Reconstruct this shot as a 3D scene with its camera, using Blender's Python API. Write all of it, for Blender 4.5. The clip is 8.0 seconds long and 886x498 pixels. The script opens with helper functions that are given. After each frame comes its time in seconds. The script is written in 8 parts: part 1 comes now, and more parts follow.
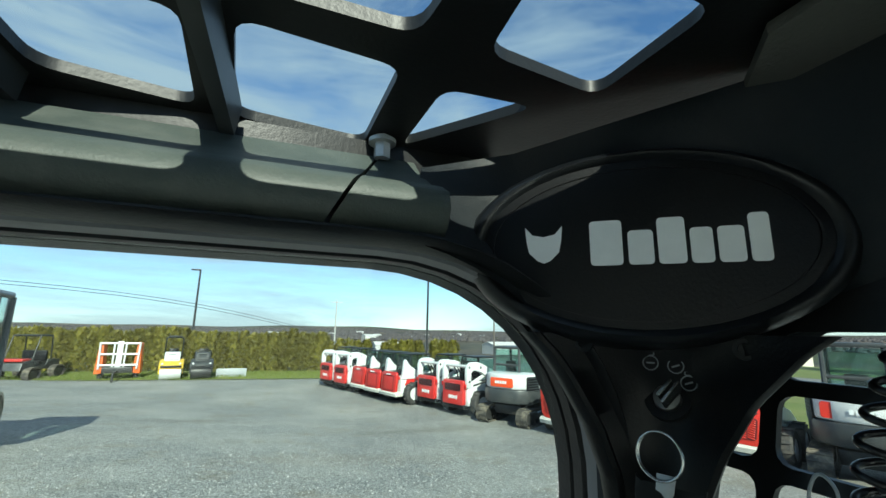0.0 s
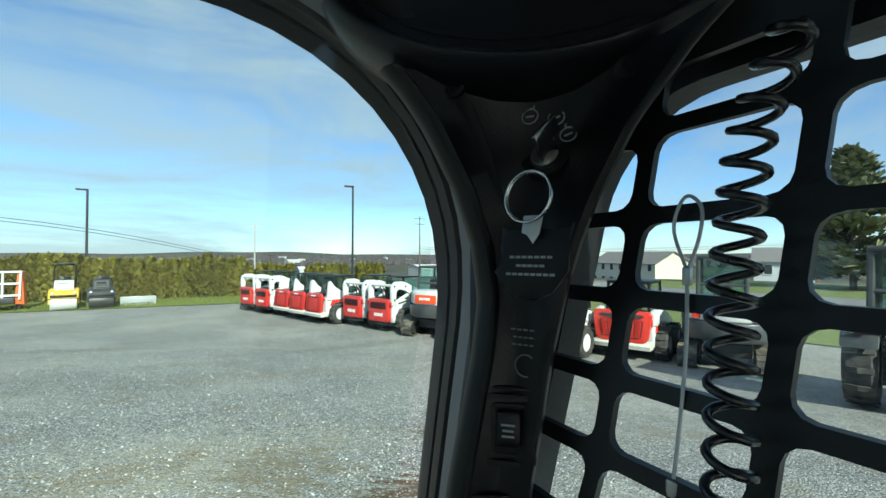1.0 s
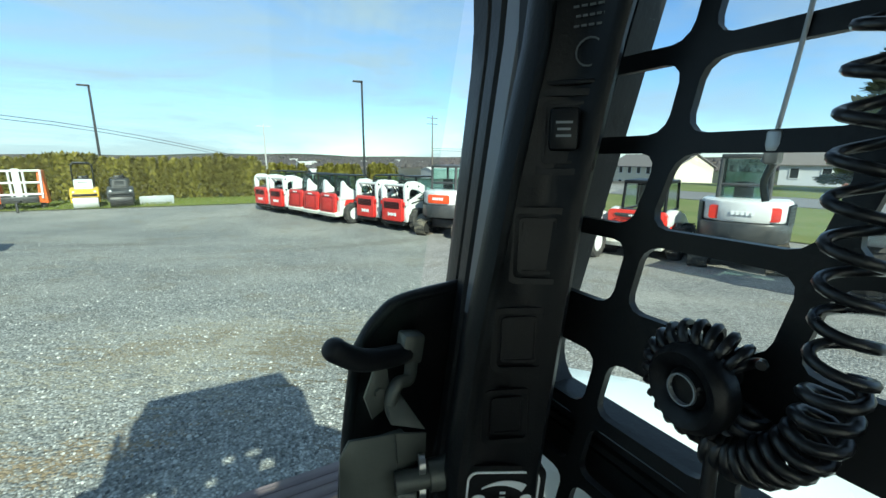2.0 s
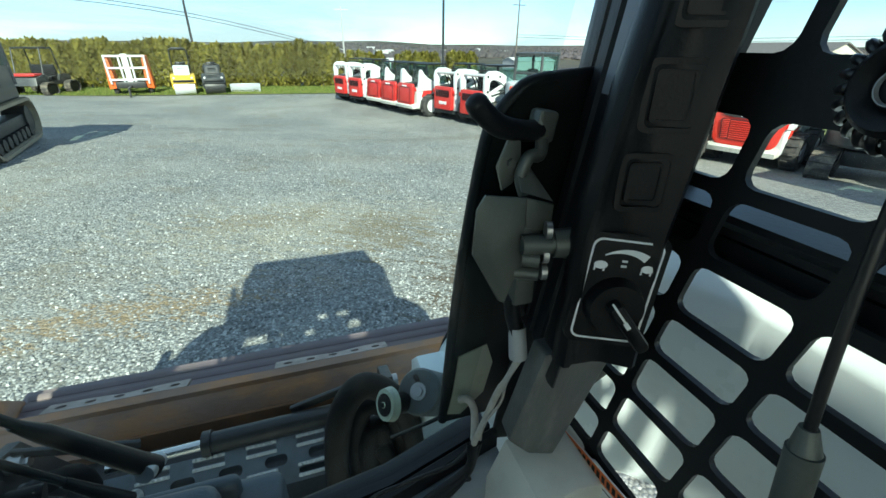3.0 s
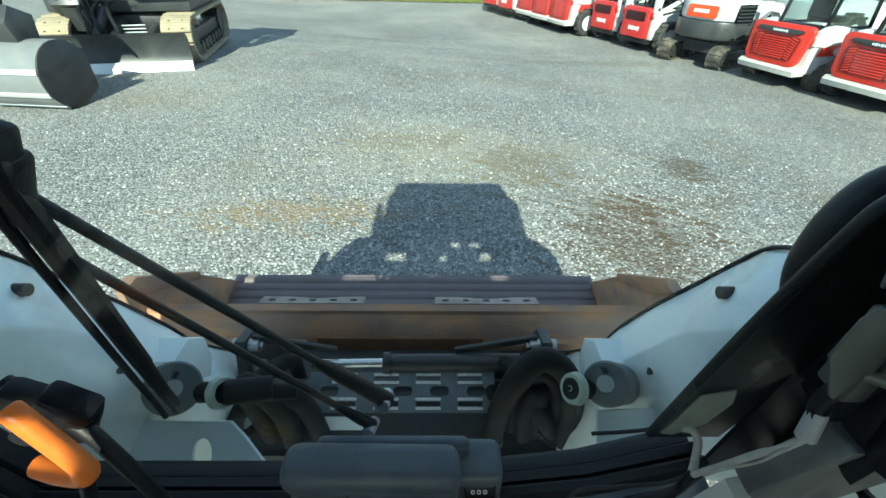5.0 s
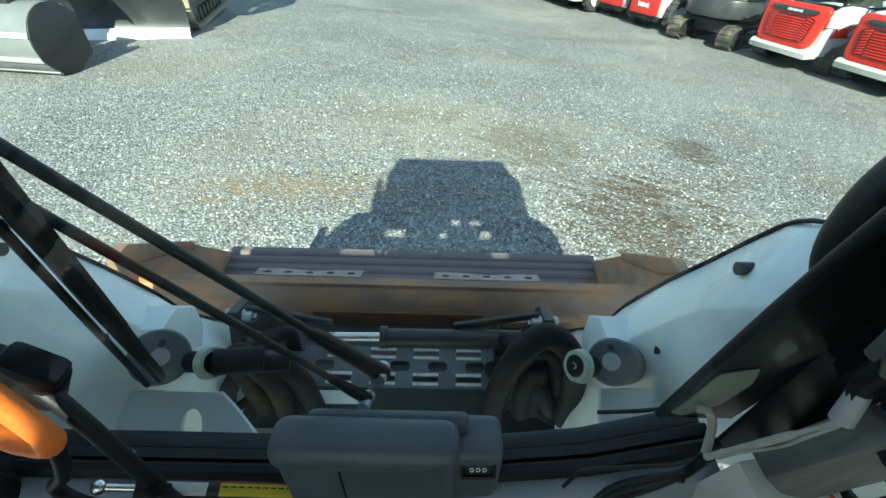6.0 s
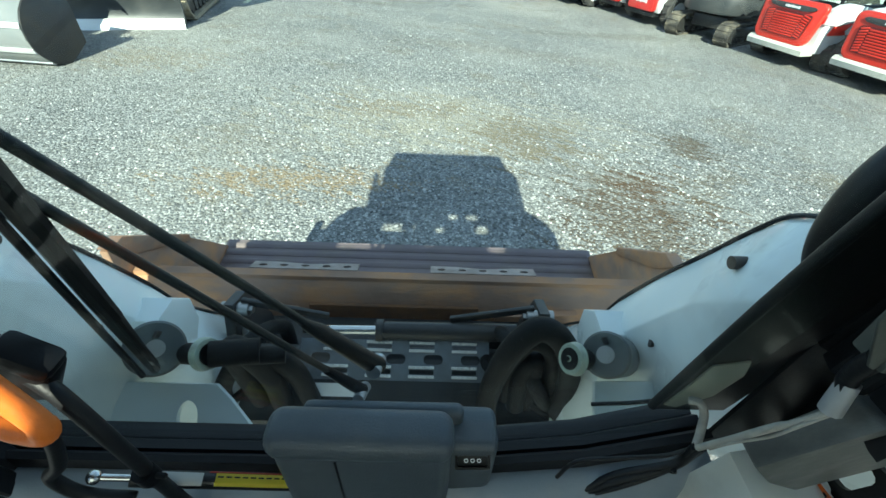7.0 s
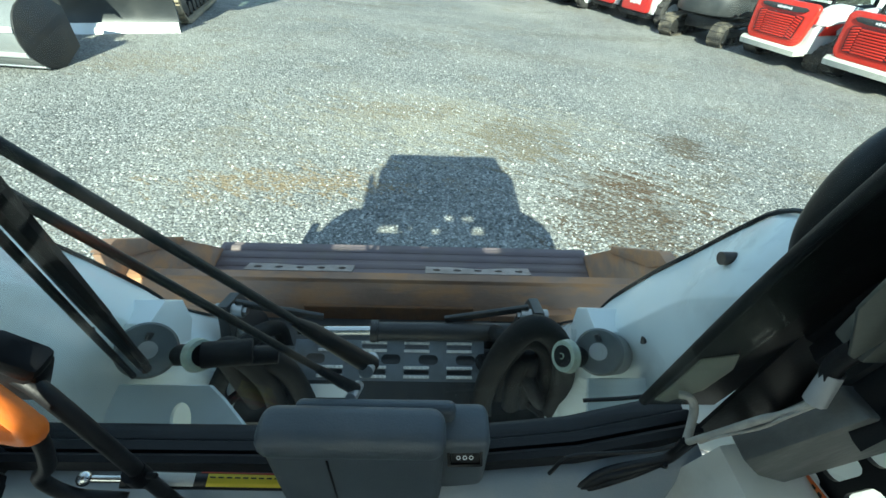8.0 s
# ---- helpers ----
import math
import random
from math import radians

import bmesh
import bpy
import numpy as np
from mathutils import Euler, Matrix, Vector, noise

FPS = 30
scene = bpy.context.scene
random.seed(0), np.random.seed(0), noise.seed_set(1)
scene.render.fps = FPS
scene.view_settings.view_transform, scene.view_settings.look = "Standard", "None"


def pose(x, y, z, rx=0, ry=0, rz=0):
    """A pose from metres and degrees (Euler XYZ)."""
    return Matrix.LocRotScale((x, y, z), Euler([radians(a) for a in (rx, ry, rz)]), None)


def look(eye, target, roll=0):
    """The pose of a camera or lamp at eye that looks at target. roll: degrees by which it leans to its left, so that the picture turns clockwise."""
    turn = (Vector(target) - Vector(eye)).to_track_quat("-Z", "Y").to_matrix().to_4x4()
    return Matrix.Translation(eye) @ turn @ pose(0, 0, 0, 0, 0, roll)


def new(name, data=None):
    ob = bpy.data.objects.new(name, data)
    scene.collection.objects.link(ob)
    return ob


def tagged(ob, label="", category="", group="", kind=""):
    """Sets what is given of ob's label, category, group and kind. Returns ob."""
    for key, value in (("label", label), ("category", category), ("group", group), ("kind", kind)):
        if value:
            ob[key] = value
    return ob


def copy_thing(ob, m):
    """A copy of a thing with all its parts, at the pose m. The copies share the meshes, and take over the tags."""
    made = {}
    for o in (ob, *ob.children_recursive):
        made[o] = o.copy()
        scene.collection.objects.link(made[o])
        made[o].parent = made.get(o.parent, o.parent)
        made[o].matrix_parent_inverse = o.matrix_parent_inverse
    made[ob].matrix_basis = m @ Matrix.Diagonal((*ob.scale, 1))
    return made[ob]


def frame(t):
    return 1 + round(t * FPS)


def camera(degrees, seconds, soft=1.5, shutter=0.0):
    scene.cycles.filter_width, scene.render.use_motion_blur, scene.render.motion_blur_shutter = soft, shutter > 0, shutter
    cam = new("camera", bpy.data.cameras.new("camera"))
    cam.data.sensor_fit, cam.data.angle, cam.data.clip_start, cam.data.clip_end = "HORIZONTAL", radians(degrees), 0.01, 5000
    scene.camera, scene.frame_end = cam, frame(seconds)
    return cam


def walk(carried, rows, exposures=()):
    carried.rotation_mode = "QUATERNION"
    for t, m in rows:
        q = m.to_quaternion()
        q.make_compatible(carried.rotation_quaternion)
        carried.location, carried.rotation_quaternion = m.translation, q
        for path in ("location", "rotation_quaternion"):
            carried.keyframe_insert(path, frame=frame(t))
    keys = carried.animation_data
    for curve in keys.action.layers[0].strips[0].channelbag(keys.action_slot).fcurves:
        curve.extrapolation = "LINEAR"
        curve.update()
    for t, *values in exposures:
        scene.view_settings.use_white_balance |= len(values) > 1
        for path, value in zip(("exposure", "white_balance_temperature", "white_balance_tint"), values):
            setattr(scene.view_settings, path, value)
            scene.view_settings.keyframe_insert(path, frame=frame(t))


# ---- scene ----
cam = camera(92.8, 8.0)
PATH = [
    (0, (0.2439, 0.1741, 1.9419), (0.9209, 2.0161, 2.3259), 1),
    (0.5, (0.2906, 0.1823, 1.9034), (1.2276, 1.9333, 2.1384), 0.4),
    (1, (0.3103, 0.2142, 1.8410), (1.3183, 1.9412, 1.8730), 0.1),
    (1.2, (0.3120, 0.2216, 1.8107), (1.3200, 1.9486, 1.7837), 0.3),
    (2.3, (0.3095, 0.2503, 1.6934), (1.1915, 1.9473, 1.1064), 0),
    (2.5, (0.3079, 0.2511, 1.6713), (1.1279, 1.9431, 0.9893), 0.3),
    (3, (0.2611, 0.2306, 1.6459), (0.8331, 1.9406, 0.7789), 0.6),
    (3.5, (0.1496, 0.2077, 1.6697), (0.4226, 1.9527, 0.7297), 0.5),
    (4, (0.1291, 0.2315, 1.6811), (0.2121, 1.9655, 0.6891), 0.2),
    (4.5, (0.1258, 0.2684, 1.7328), (0.1558, 1.9444, 0.6418), 0.2),
    (6, (0.1201, 0.3143, 1.6861), (0.1461, 1.8763, 0.4381), 2.1),
    (6.5, (0.1225, 0.3094, 1.6861), (0.1555, 1.8624, 0.4271), 2.6),
    (7, (0.1209, 0.3118, 1.6844), (0.1639, 1.8598, 0.4174), 2.8),
    (7.5, (0.1225, 0.3094, 1.6795), (0.1735, 1.8564, 0.4125), 3),
    (8, (0.1283, 0.3077, 1.6820), (0.1843, 1.8607, 0.4230), 2.6),
]
walk(cam, [(t, look(eye, target, roll)) for t, eye, target, roll in PATH], [(0.0, 0.90, 6400, -8), (1.2, 0.93, 6400, -8), (3.0, 1.17, 6400, -8), (4.5, 1.24, 6450, -8), (6.0, 1.36, 6450, -8), (8.0, 1.48, 6450, -8)])

# ---------------------------------------------------------------- light
world = bpy.data.worlds.new("sky")
scene.world = world
world.use_nodes = True
wn, wl = world.node_tree.nodes, world.node_tree.links
wn.clear()
w_out = wn.new("ShaderNodeOutputWorld")
w_bg = wn.new("ShaderNodeBackground")
w_sky = wn.new("ShaderNodeTexSky")
w_sky.sky_type = "NISHITA"
w_sky.sun_disc = False
SUN_EL, SUN_AZ = radians(34.0), radians(183.5)
w_sky.sun_elevation = SUN_EL
w_sky.sun_rotation = SUN_AZ
w_sky.altitude = 100
w_sky.air_density, w_sky.dust_density, w_sky.ozone_density = 0.85, 0.15, 5.0
w_bg.inputs["Strength"].default_value = 0.11
# thin streaky cloud on the blue
w_tc = wn.new("ShaderNodeTexCoord")
w_map = wn.new("ShaderNodeMapping")
w_map.inputs["Scale"].default_value = (1.3, 2.2, 6.5)
w_map.inputs["Rotation"].default_value = (0.15, 0.35, 0.3)
w_n1 = wn.new("ShaderNodeTexNoise")
w_n1.inputs["Scale"].default_value = 1.25
w_n1.inputs["Detail"].default_value = 9
w_n1.inputs["Roughness"].default_value = 0.62
w_n1.inputs["Distortion"].default_value = 0.5
w_ramp = wn.new("ShaderNodeValToRGB")
w_ramp.color_ramp.elements[0].position = 0.34
w_ramp.color_ramp.elements[1].position = 0.62
w_ramp.color_ramp.elements[0].color = (0, 0, 0, 1)
w_ramp.color_ramp.elements[1].color = (0.85, 0.85, 0.85, 1)
w_mix = wn.new("ShaderNodeMix")
w_mix.data_type = "RGBA"
w_mix.inputs["B"].default_value = (2.9, 3.3, 3.8, 1)
wl.new(w_tc.outputs["Generated"], w_map.inputs["Vector"])
wl.new(w_map.outputs["Vector"], w_n1.inputs["Vector"])
wl.new(w_n1.outputs["Fac"], w_ramp.inputs["Fac"])
wl.new(w_ramp.outputs["Color"], w_mix.inputs["Factor"])
wl.new(w_sky.outputs["Color"], w_mix.inputs["A"])
w_tint = wn.new("ShaderNodeMix")
w_tint.data_type, w_tint.blend_type = "RGBA", "MULTIPLY"
w_tint.inputs["Factor"].default_value = 1.0
w_tint.inputs["B"].default_value = (0.92, 0.955, 1.02, 1)
wl.new(w_mix.outputs["Result"], w_tint.inputs["A"])
wl.new(w_tint.outputs["Result"], w_bg.inputs["Color"])
wl.new(w_bg.outputs["Background"], w_out.inputs["Surface"])

sun = new("sun", bpy.data.lights.new("sun", "SUN"))
sun.data.energy = 4.2
sun.data.angle = radians(0.53)
sun.data.color = (1.0, 0.95, 0.87)
to_sun = Vector((math.sin(SUN_AZ) * math.cos(SUN_EL), math.cos(SUN_AZ) * math.cos(SUN_EL), math.sin(SUN_EL)))
sun.matrix_world = look((0, 0, 30), Vector((0, 0, 30)) - to_sun)


# ---------------------------------------------------------------- materials
def mat(name, base, rough=0.5, metal=0.0, var=0.12, scale=6.0, bump=0.08, bscale=90.0, dirt=None, dscale=2.5,
        damt=0.35, dlo=0.45, dhi=0.7, coat=0.0, rvar=0.1, spec=0.5, rand=0.0, stretch=(1, 1, 1)):
    """A painted, moulded or worn surface: base colour with two scales of change, dirt of its own shape and fine relief."""
    m = bpy.data.materials.new(name)
    m.use_nodes = True
    n, l = m.node_tree.nodes, m.node_tree.links
    p = n["Principled BSDF"]
    tc = n.new("ShaderNodeTexCoord")
    mp = n.new("ShaderNodeMapping")
    mp.inputs["Scale"].default_value = stretch
    l.new(tc.outputs["Object"], mp.inputs["Vector"])

    def noise_node(s, detail=5, r=0.6):
        t = n.new("ShaderNodeTexNoise")
        t.inputs["Scale"].default_value, t.inputs["Detail"].default_value, t.inputs["Roughness"].default_value = s, detail, r
        l.new(mp.outputs["Vector"], t.inputs["Vector"])
        return t

    big, fine = noise_node(scale), noise_node(bscale, 3)
    lo = tuple(c * (1 - var) for c in base)
    hi = tuple(min(1, c * (1 + var)) for c in base)
    mix = n.new("ShaderNodeMix")
    mix.data_type = "RGBA"
    mix.inputs["A"].default_value, mix.inputs["B"].default_value = (*lo, 1), (*hi, 1)
    l.new(big.outputs["Fac"], mix.inputs["Factor"])
    col = mix.outputs["Result"]
    if rand:
        oi = n.new("ShaderNodeObjectInfo")
        hs = n.new("ShaderNodeHueSaturation")
        mr = n.new("ShaderNodeMapRange")
        mr.inputs["To Min"].default_value, mr.inputs["To Max"].default_value = 1 - rand, 1 + rand
        l.new(oi.outputs["Random"], mr.inputs["Value"])
        l.new(mr.outputs["Result"], hs.inputs["Value"])
        l.new(col, hs.inputs["Color"])
        col = hs.outputs["Color"]
    if dirt:
        dn = noise_node(dscale, 8, 0.65)
        mr = n.new("ShaderNodeMapRange")
        mr.inputs["From Min"].default_value, mr.inputs["From Max"].default_value = dlo, dhi
        mr.inputs["To Max"].default_value = damt
        l.new(dn.outputs["Fac"], mr.inputs["Value"])
        mix2 = n.new("ShaderNodeMix")
        mix2.data_type = "RGBA"
        mix2.inputs["B"].default_value = (*dirt, 1)
        l.new(mr.outputs["Result"], mix2.inputs["Factor"])
        l.new(col, mix2.inputs["A"])
        col = mix2.outputs["Result"]
    l.new(col, p.inputs["Base Color"])
    rr = n.new("ShaderNodeMapRange")
    rr.inputs["To Min"].default_value, rr.inputs["To Max"].default_value = max(0.02, rough - rvar), min(1, rough + rvar)
    l.new(big.outputs["Fac"], rr.inputs["Value"])
    l.new(rr.outputs["Result"], p.inputs["Roughness"])
    p.inputs["Metallic"].default_value = metal
    p.inputs["Specular IOR Level"].default_value = spec
    p.inputs["Coat Weight"].default_value = coat
    b = n.new("ShaderNodeBump")
    b.inputs["Strength"].default_value, b.inputs["Distance"].default_value = bump, 0.002
    l.new(fine.outputs["Fac"], b.inputs["Height"])
    l.new(b.outputs["Normal"], p.inputs["Normal"])
    return m


def glass(name, tint, haze=0.0, haze_col=(0.7, 0.75, 0.75), gloss=1.0):
    m = bpy.data.materials.new(name)
    m.use_nodes = True
    n, l = m.node_tree.nodes, m.node_tree.links
    n.clear()
    out = n.new("ShaderNodeOutputMaterial")
    tr = n.new("ShaderNodeBsdfTransparent")
    tr.inputs["Color"].default_value = (*tint, 1)
    gl = n.new("ShaderNodeBsdfGlossy")
    gl.inputs["Roughness"].default_value = 0.02
    lw = n.new("ShaderNodeLayerWeight")
    pw = n.new("ShaderNodeMath")
    pw.operation = "POWER"
    pw.inputs[1].default_value = 5.0
    sc = n.new("ShaderNodeMath")
    sc.operation = "MULTIPLY_ADD"
    sc.inputs[1].default_value, sc.inputs[2].default_value = 0.85 * gloss, 0.035 * gloss
    l.new(lw.outputs["Facing"], pw.inputs[0])
    l.new(pw.outputs["Value"], sc.inputs[0])
    body = tr.outputs["BSDF"]
    if haze:
        df = n.new("ShaderNodeBsdfDiffuse")
        df.inputs["Color"].default_value = (*haze_col, 1)
        tl = n.new("ShaderNodeTexNoise")
        tl.inputs["Scale"].default_value = 7
        tl.inputs["Detail"].default_value = 7
        mr = n.new("ShaderNodeMapRange")
        mr.inputs["From Min"].default_value, mr.inputs["From Max"].default_value = 0.3, 0.75
        mr.inputs["To Max"].default_value = haze
        l.new(tl.outputs["Fac"], mr.inputs["Value"])
        mx = n.new("ShaderNodeMixShader")
        l.new(mr.outputs["Result"], mx.inputs["Fac"])
        l.new(body, mx.inputs[1])
        l.new(df.outputs["BSDF"], mx.inputs[2])
        body = mx.outputs["Shader"]
    ms = n.new("ShaderNodeMixShader")
    l.new(sc.outputs["Value"], ms.inputs["Fac"])
    l.new(body, ms.inputs[1])
    l.new(gl.outputs["BSDF"], ms.inputs[2])
    l.new(ms.outputs["Shader"], out.inputs["Surface"])
    return m


M_BLACK = mat("black_paint", (0.008, 0.009, 0.010), 0.42, 0, 0.3, 9, 0.12, 220, dirt=(0.05, 0.05, 0.046), dscale=6, damt=0.14, spec=0.30)
M_BLACKP = mat("black_plastic", (0.0045, 0.005, 0.006), 0.40, 0, 0.2, 12, 0.12, 420, dirt=(0.02, 0.02, 0.019), dscale=9, damt=0.15, spec=0.24)
M_PAD = mat("grey_vinyl", (0.055, 0.068, 0.062), 0.5, 0, 0.25, 14, 0.2, 420, dirt=(0.13, 0.135, 0.12), dscale=22, damt=0.35, spec=0.35)
M_PODG = mat("slate_plastic", (0.054, 0.070, 0.085), 0.45, 0, 0.12, 9, 0.3, 380, dirt=(0.16, 0.17, 0.17), dscale=11, damt=0.18)
M_PANEL = mat("slate_blue_panel", (0.17, 0.21, 0.25), 0.5, 0, 0.12, 7, 0.2, 300, dirt=(0.3, 0.3, 0.28), dscale=9, damt=0.3)
M_STRIP = mat("dull_grey_strip", (0.13, 0.14, 0.15), 0.45, 0.1, 0.15, 12, 0.1, 160, dirt=(0.2, 0.2, 0.2), dscale=9, damt=0.3)
M_SLEEVE = mat("frayed_grey_cloth", (0.36, 0.35, 0.31), 0.9, 0, 0.35, 60, 0.8, 300)
M_FOOT = mat("scuffed_dark_steel", (0.12, 0.125, 0.118), 0.5, 0.1, 0.3, 16, 0.3, 120, dirt=(0.24, 0.24, 0.22), dscale=14, damt=0.5, dlo=0.52, dhi=0.68, stretch=(3, 1, 0.6))
M_CORNER = mat("slate_trim", (0.030, 0.036, 0.041), 0.5, 0, 0.2, 9, 0.15, 420, dirt=(0.07, 0.07, 0.065), dscale=12, damt=0.25, spec=0.35)
M_TRIM = mat("smooth_dark_trim", (0.006, 0.007, 0.0085), 0.34, 0, 0.15, 8, 0.10, 420, spec=0.38)
M_WORN = mat("scraped_bright_steel", (0.74, 0.74, 0.72), 0.5, 0.45, 0.1, 8, 0.15, 80)
M_RUBBER = mat("rubber", (0.009, 0.010, 0.0115), 0.46, 0, 0.2, 14, 0.2, 150, spec=0.3)
M_HOSE = mat("hose_rubber", (0.007, 0.0075, 0.008), 0.62, 0, 0.3, 14, 0.3, 150, dirt=(0.03, 0.028, 0.024), dscale=10, damt=0.3, spec=0.15)
M_WASHG = mat("pale_green_paint", (0.36, 0.43, 0.35), 0.45, 0, 0.2, 30, 0.2, 150, dirt=(0.16, 0.15, 0.11), dscale=40, damt=0.5)
M_TREAD = mat("worn_tread_steel", (0.20, 0.225, 0.25), 0.42, 0.5, 0.25, 22, 0.2, 160, dirt=(0.10, 0.095, 0.085), dscale=14, damt=0.5)
M_PATCHR = mat("bare_rust", (0.15, 0.065, 0.022), 0.75, 0, 0.7, 16, 0.8, 120, dirt=(0.05, 0.035, 0.028), dscale=22, damt=0.6)
M_CORD = mat("cord_rubber", (0.008, 0.008, 0.009), 0.3, 0, 0.2, 14, 0.05, 150)
M_STEEL = mat("bare_steel", (0.42, 0.42, 0.41), 0.35, 0.9, 0.25, 18, 0.15, 160, dirt=(0.12, 0.08, 0.05), dscale=9, damt=0.3)
M_CHROME = mat("bright_steel", (0.62, 0.62, 0.6), 0.22, 1.0, 0.1, 30, 0.05, 200)
M_ZINC = mat("zinc_plate", (0.42, 0.44, 0.45), 0.42, 0.4, 0.2, 22, 0.15, 160)
M_MUST = mat("dull_metal", (0.095, 0.105, 0.094), 0.42, 0.4, 0.25, 22, 0.15, 160)
M_WHITE = mat("white_enamel", (0.78, 0.86, 0.85), 0.28, 0, 0.05, 5, 0.05, 60, dirt=(0.34, 0.33, 0.3), dscale=7, damt=0.3, dlo=0.52, dhi=0.75, coat=0.3)
# cream darkened to the tone it has in shade
M_PATCHC = mat("shaded_dusty_cream", (0.30, 0.30, 0.25), 0.55, 0, 0.15, 30, 0.1, 120, dirt=(0.12, 0.12, 0.10), dscale=30, damt=0.4)
M_CREAM = mat("cream_enamel", (0.62, 0.62, 0.55), 0.4, 0, 0.08, 5, 0.08, 60, dirt=(0.3, 0.27, 0.2), dscale=8, damt=0.4)
M_WHITEC = mat("clean_white_enamel", (0.62, 0.63, 0.625), 0.3, 0, 0.05, 3, 0.04, 40, dirt=(0.4, 0.38, 0.35), dscale=2, damt=0.22)
M_RED = mat("red_enamel", (0.52, 0.026, 0.024), 0.32, 0, 0.1, 3, 0.05, 40, dirt=(0.4, 0.12, 0.08), dscale=3, damt=0.25)
M_REDO = mat("orange_red_enamel", (0.70, 0.075, 0.02), 0.32, 0, 0.1, 3, 0.05, 40)
M_ORANGE = mat("orange_plastic", (0.72, 0.17, 0.02), 0.42, 0, 0.12, 14, 0.2, 200, dirt=(0.3, 0.1, 0.03), dscale=12, damt=0.4)
M_ORANGEP = mat("orange_enamel", (0.72, 0.14, 0.03), 0.4, 0, 0.1, 3, 0.05, 40)
M_YELLOW = mat("yellow_enamel", (0.72, 0.46, 0.04), 0.4, 0, 0.1, 3, 0.05, 40, dirt=(0.2, 0.15, 0.06), dscale=3, damt=0.4)
M_DGREY = mat("dark_grey_enamel", (0.036, 0.040, 0.042), 0.4, 0, 0.15, 3, 0.05, 60, dirt=(0.16, 0.15, 0.13), dscale=3, damt=0.2)
M_MGREY = mat("mid_grey_enamel", (0.20, 0.21, 0.21), 0.4, 0, 0.1, 3, 0.05, 60, dirt=(0.35, 0.33, 0.3), dscale=3, damt=0.3)
M_RUST = mat("rusty_brown_paint", (0.30, 0.185, 0.125), 0.62, 0, 0.6, 7, 0.6, 80, dirt=(0.50, 0.24, 0.10), dscale=8, damt=0.9, dlo=0.44, dhi=0.62, stretch=(0.6, 1, 1.6))
M_BARP = mat("scraped_bar", (0.33, 0.27, 0.24), 0.5, 0.2, 0.35, 18, 0.3, 120, dirt=(0.13, 0.085, 0.06), dscale=16, damt=0.6)
M_BUCKET = mat("worn_purple_steel", (0.19, 0.150, 0.155), 0.5, 0.1, 0.3, 6, 0.35, 90, dirt=(0.20, 0.165, 0.13), dscale=9, damt=0.55, dlo=0.48, dhi=0.7)
M_GREASE = mat("greasy_steel", (0.030, 0.031, 0.032), 0.45, 0.2, 0.5, 10, 0.4, 90, dirt=(0.08, 0.068, 0.05), dscale=9, damt=0.45)
M_BOSS = mat("dark_pivot_paint", (0.06, 0.075, 0.08), 0.5, 0.1, 0.4, 14, 0.3, 90, dirt=(0.13, 0.16, 0.15), dscale=12, damt=0.5)
M_TRACK = mat("dusty_rubber_track", (0.05, 0.046, 0.04), 0.8, 0, 0.3, 8, 0.4, 60, dirt=(0.33, 0.28, 0.2), dscale=5, damt=0.6)
M_TAN = mat("dried_clay_on_pads", (0.36, 0.30, 0.20), 0.85, 0, 0.2, 8, 0.5, 50, dirt=(0.2, 0.17, 0.12), dscale=6, damt=0.5)
M_TYRE = mat("dusty_tyre", (0.03, 0.03, 0.03), 0.8, 0, 0.25, 8, 0.4, 60, dirt=(0.18, 0.16, 0.13), dscale=5, damt=0.4)
M_HEADL = mat("headliner_cloth", (0.13, 0.125, 0.105), 0.9, 0, 0.15, 20, 0.8, 500)
M_HEADE = mat("headliner_moulding", (0.11, 0.11, 0.095), 0.8, 0, 0.15, 14, 0.4, 300)
M_PRINT = mat("white_print", (0.78, 0.80, 0.80), 0.5, 0, 0.1, 40, 0.02, 300)
M_PRINTD = mat("dim_print", (0.25, 0.27, 0.28), 0.5, 0, 0.1, 40, 0.02, 300)
M_PRINTF = mat("faded_print", (0.10, 0.11, 0.115), 0.5, 0, 0.1, 40, 0.02, 300)
M_STICKY = mat("yellow_sticker", (0.75, 0.62, 0.05), 0.45, 0, 0.05, 10, 0.02, 100)
M_STICKW = mat("white_sticker", (0.72, 0.72, 0.68), 0.45, 0, 0.06, 10, 0.02, 100)
M_STICKO = mat("orange_sticker", (0.70, 0.15, 0.03), 0.45, 0, 0.06, 10, 0.02, 100)
M_WOOD = mat("weathered_pole", (0.13, 0.11, 0.095), 0.85, 0, 0.2, 3, 0.4, 30)
M_POLE = mat("bronze_pole", (0.03, 0.03, 0.032), 0.45, 0.3, 0.1, 3, 0.05, 30)
M_SIDING = mat("pale_siding", (0.62, 0.58, 0.47), 0.7, 0, 0.06, 1.0, 0.1, 5)
M_SIDINGW = mat("white_siding", (0.55, 0.57, 0.58), 0.7, 0, 0.06, 1.0, 0.1, 5)
M_ROOF = mat("roof_shingle", (0.16, 0.15, 0.145), 0.9, 0, 0.2, 2, 0.4, 8)
M_BRICK = mat("chimney_brick", (0.26, 0.13, 0.1), 0.85, 0, 0.2, 3, 0.4, 12)
M_FARWALL = mat("far_white_wall", (0.46, 0.455, 0.44), 0.7, 0, 0.12, 0.2, 0.0, 5, rand=0.2)
M_DARKWIN = mat("dark_window_glass", (0.03, 0.035, 0.04), 0.08, 0, 0.1, 2, 0.0, 5)
M_GLASS = glass("door_glass", (0.94, 0.975, 0.965), 0.006, (0.7, 0.75, 0.75), 0.45)
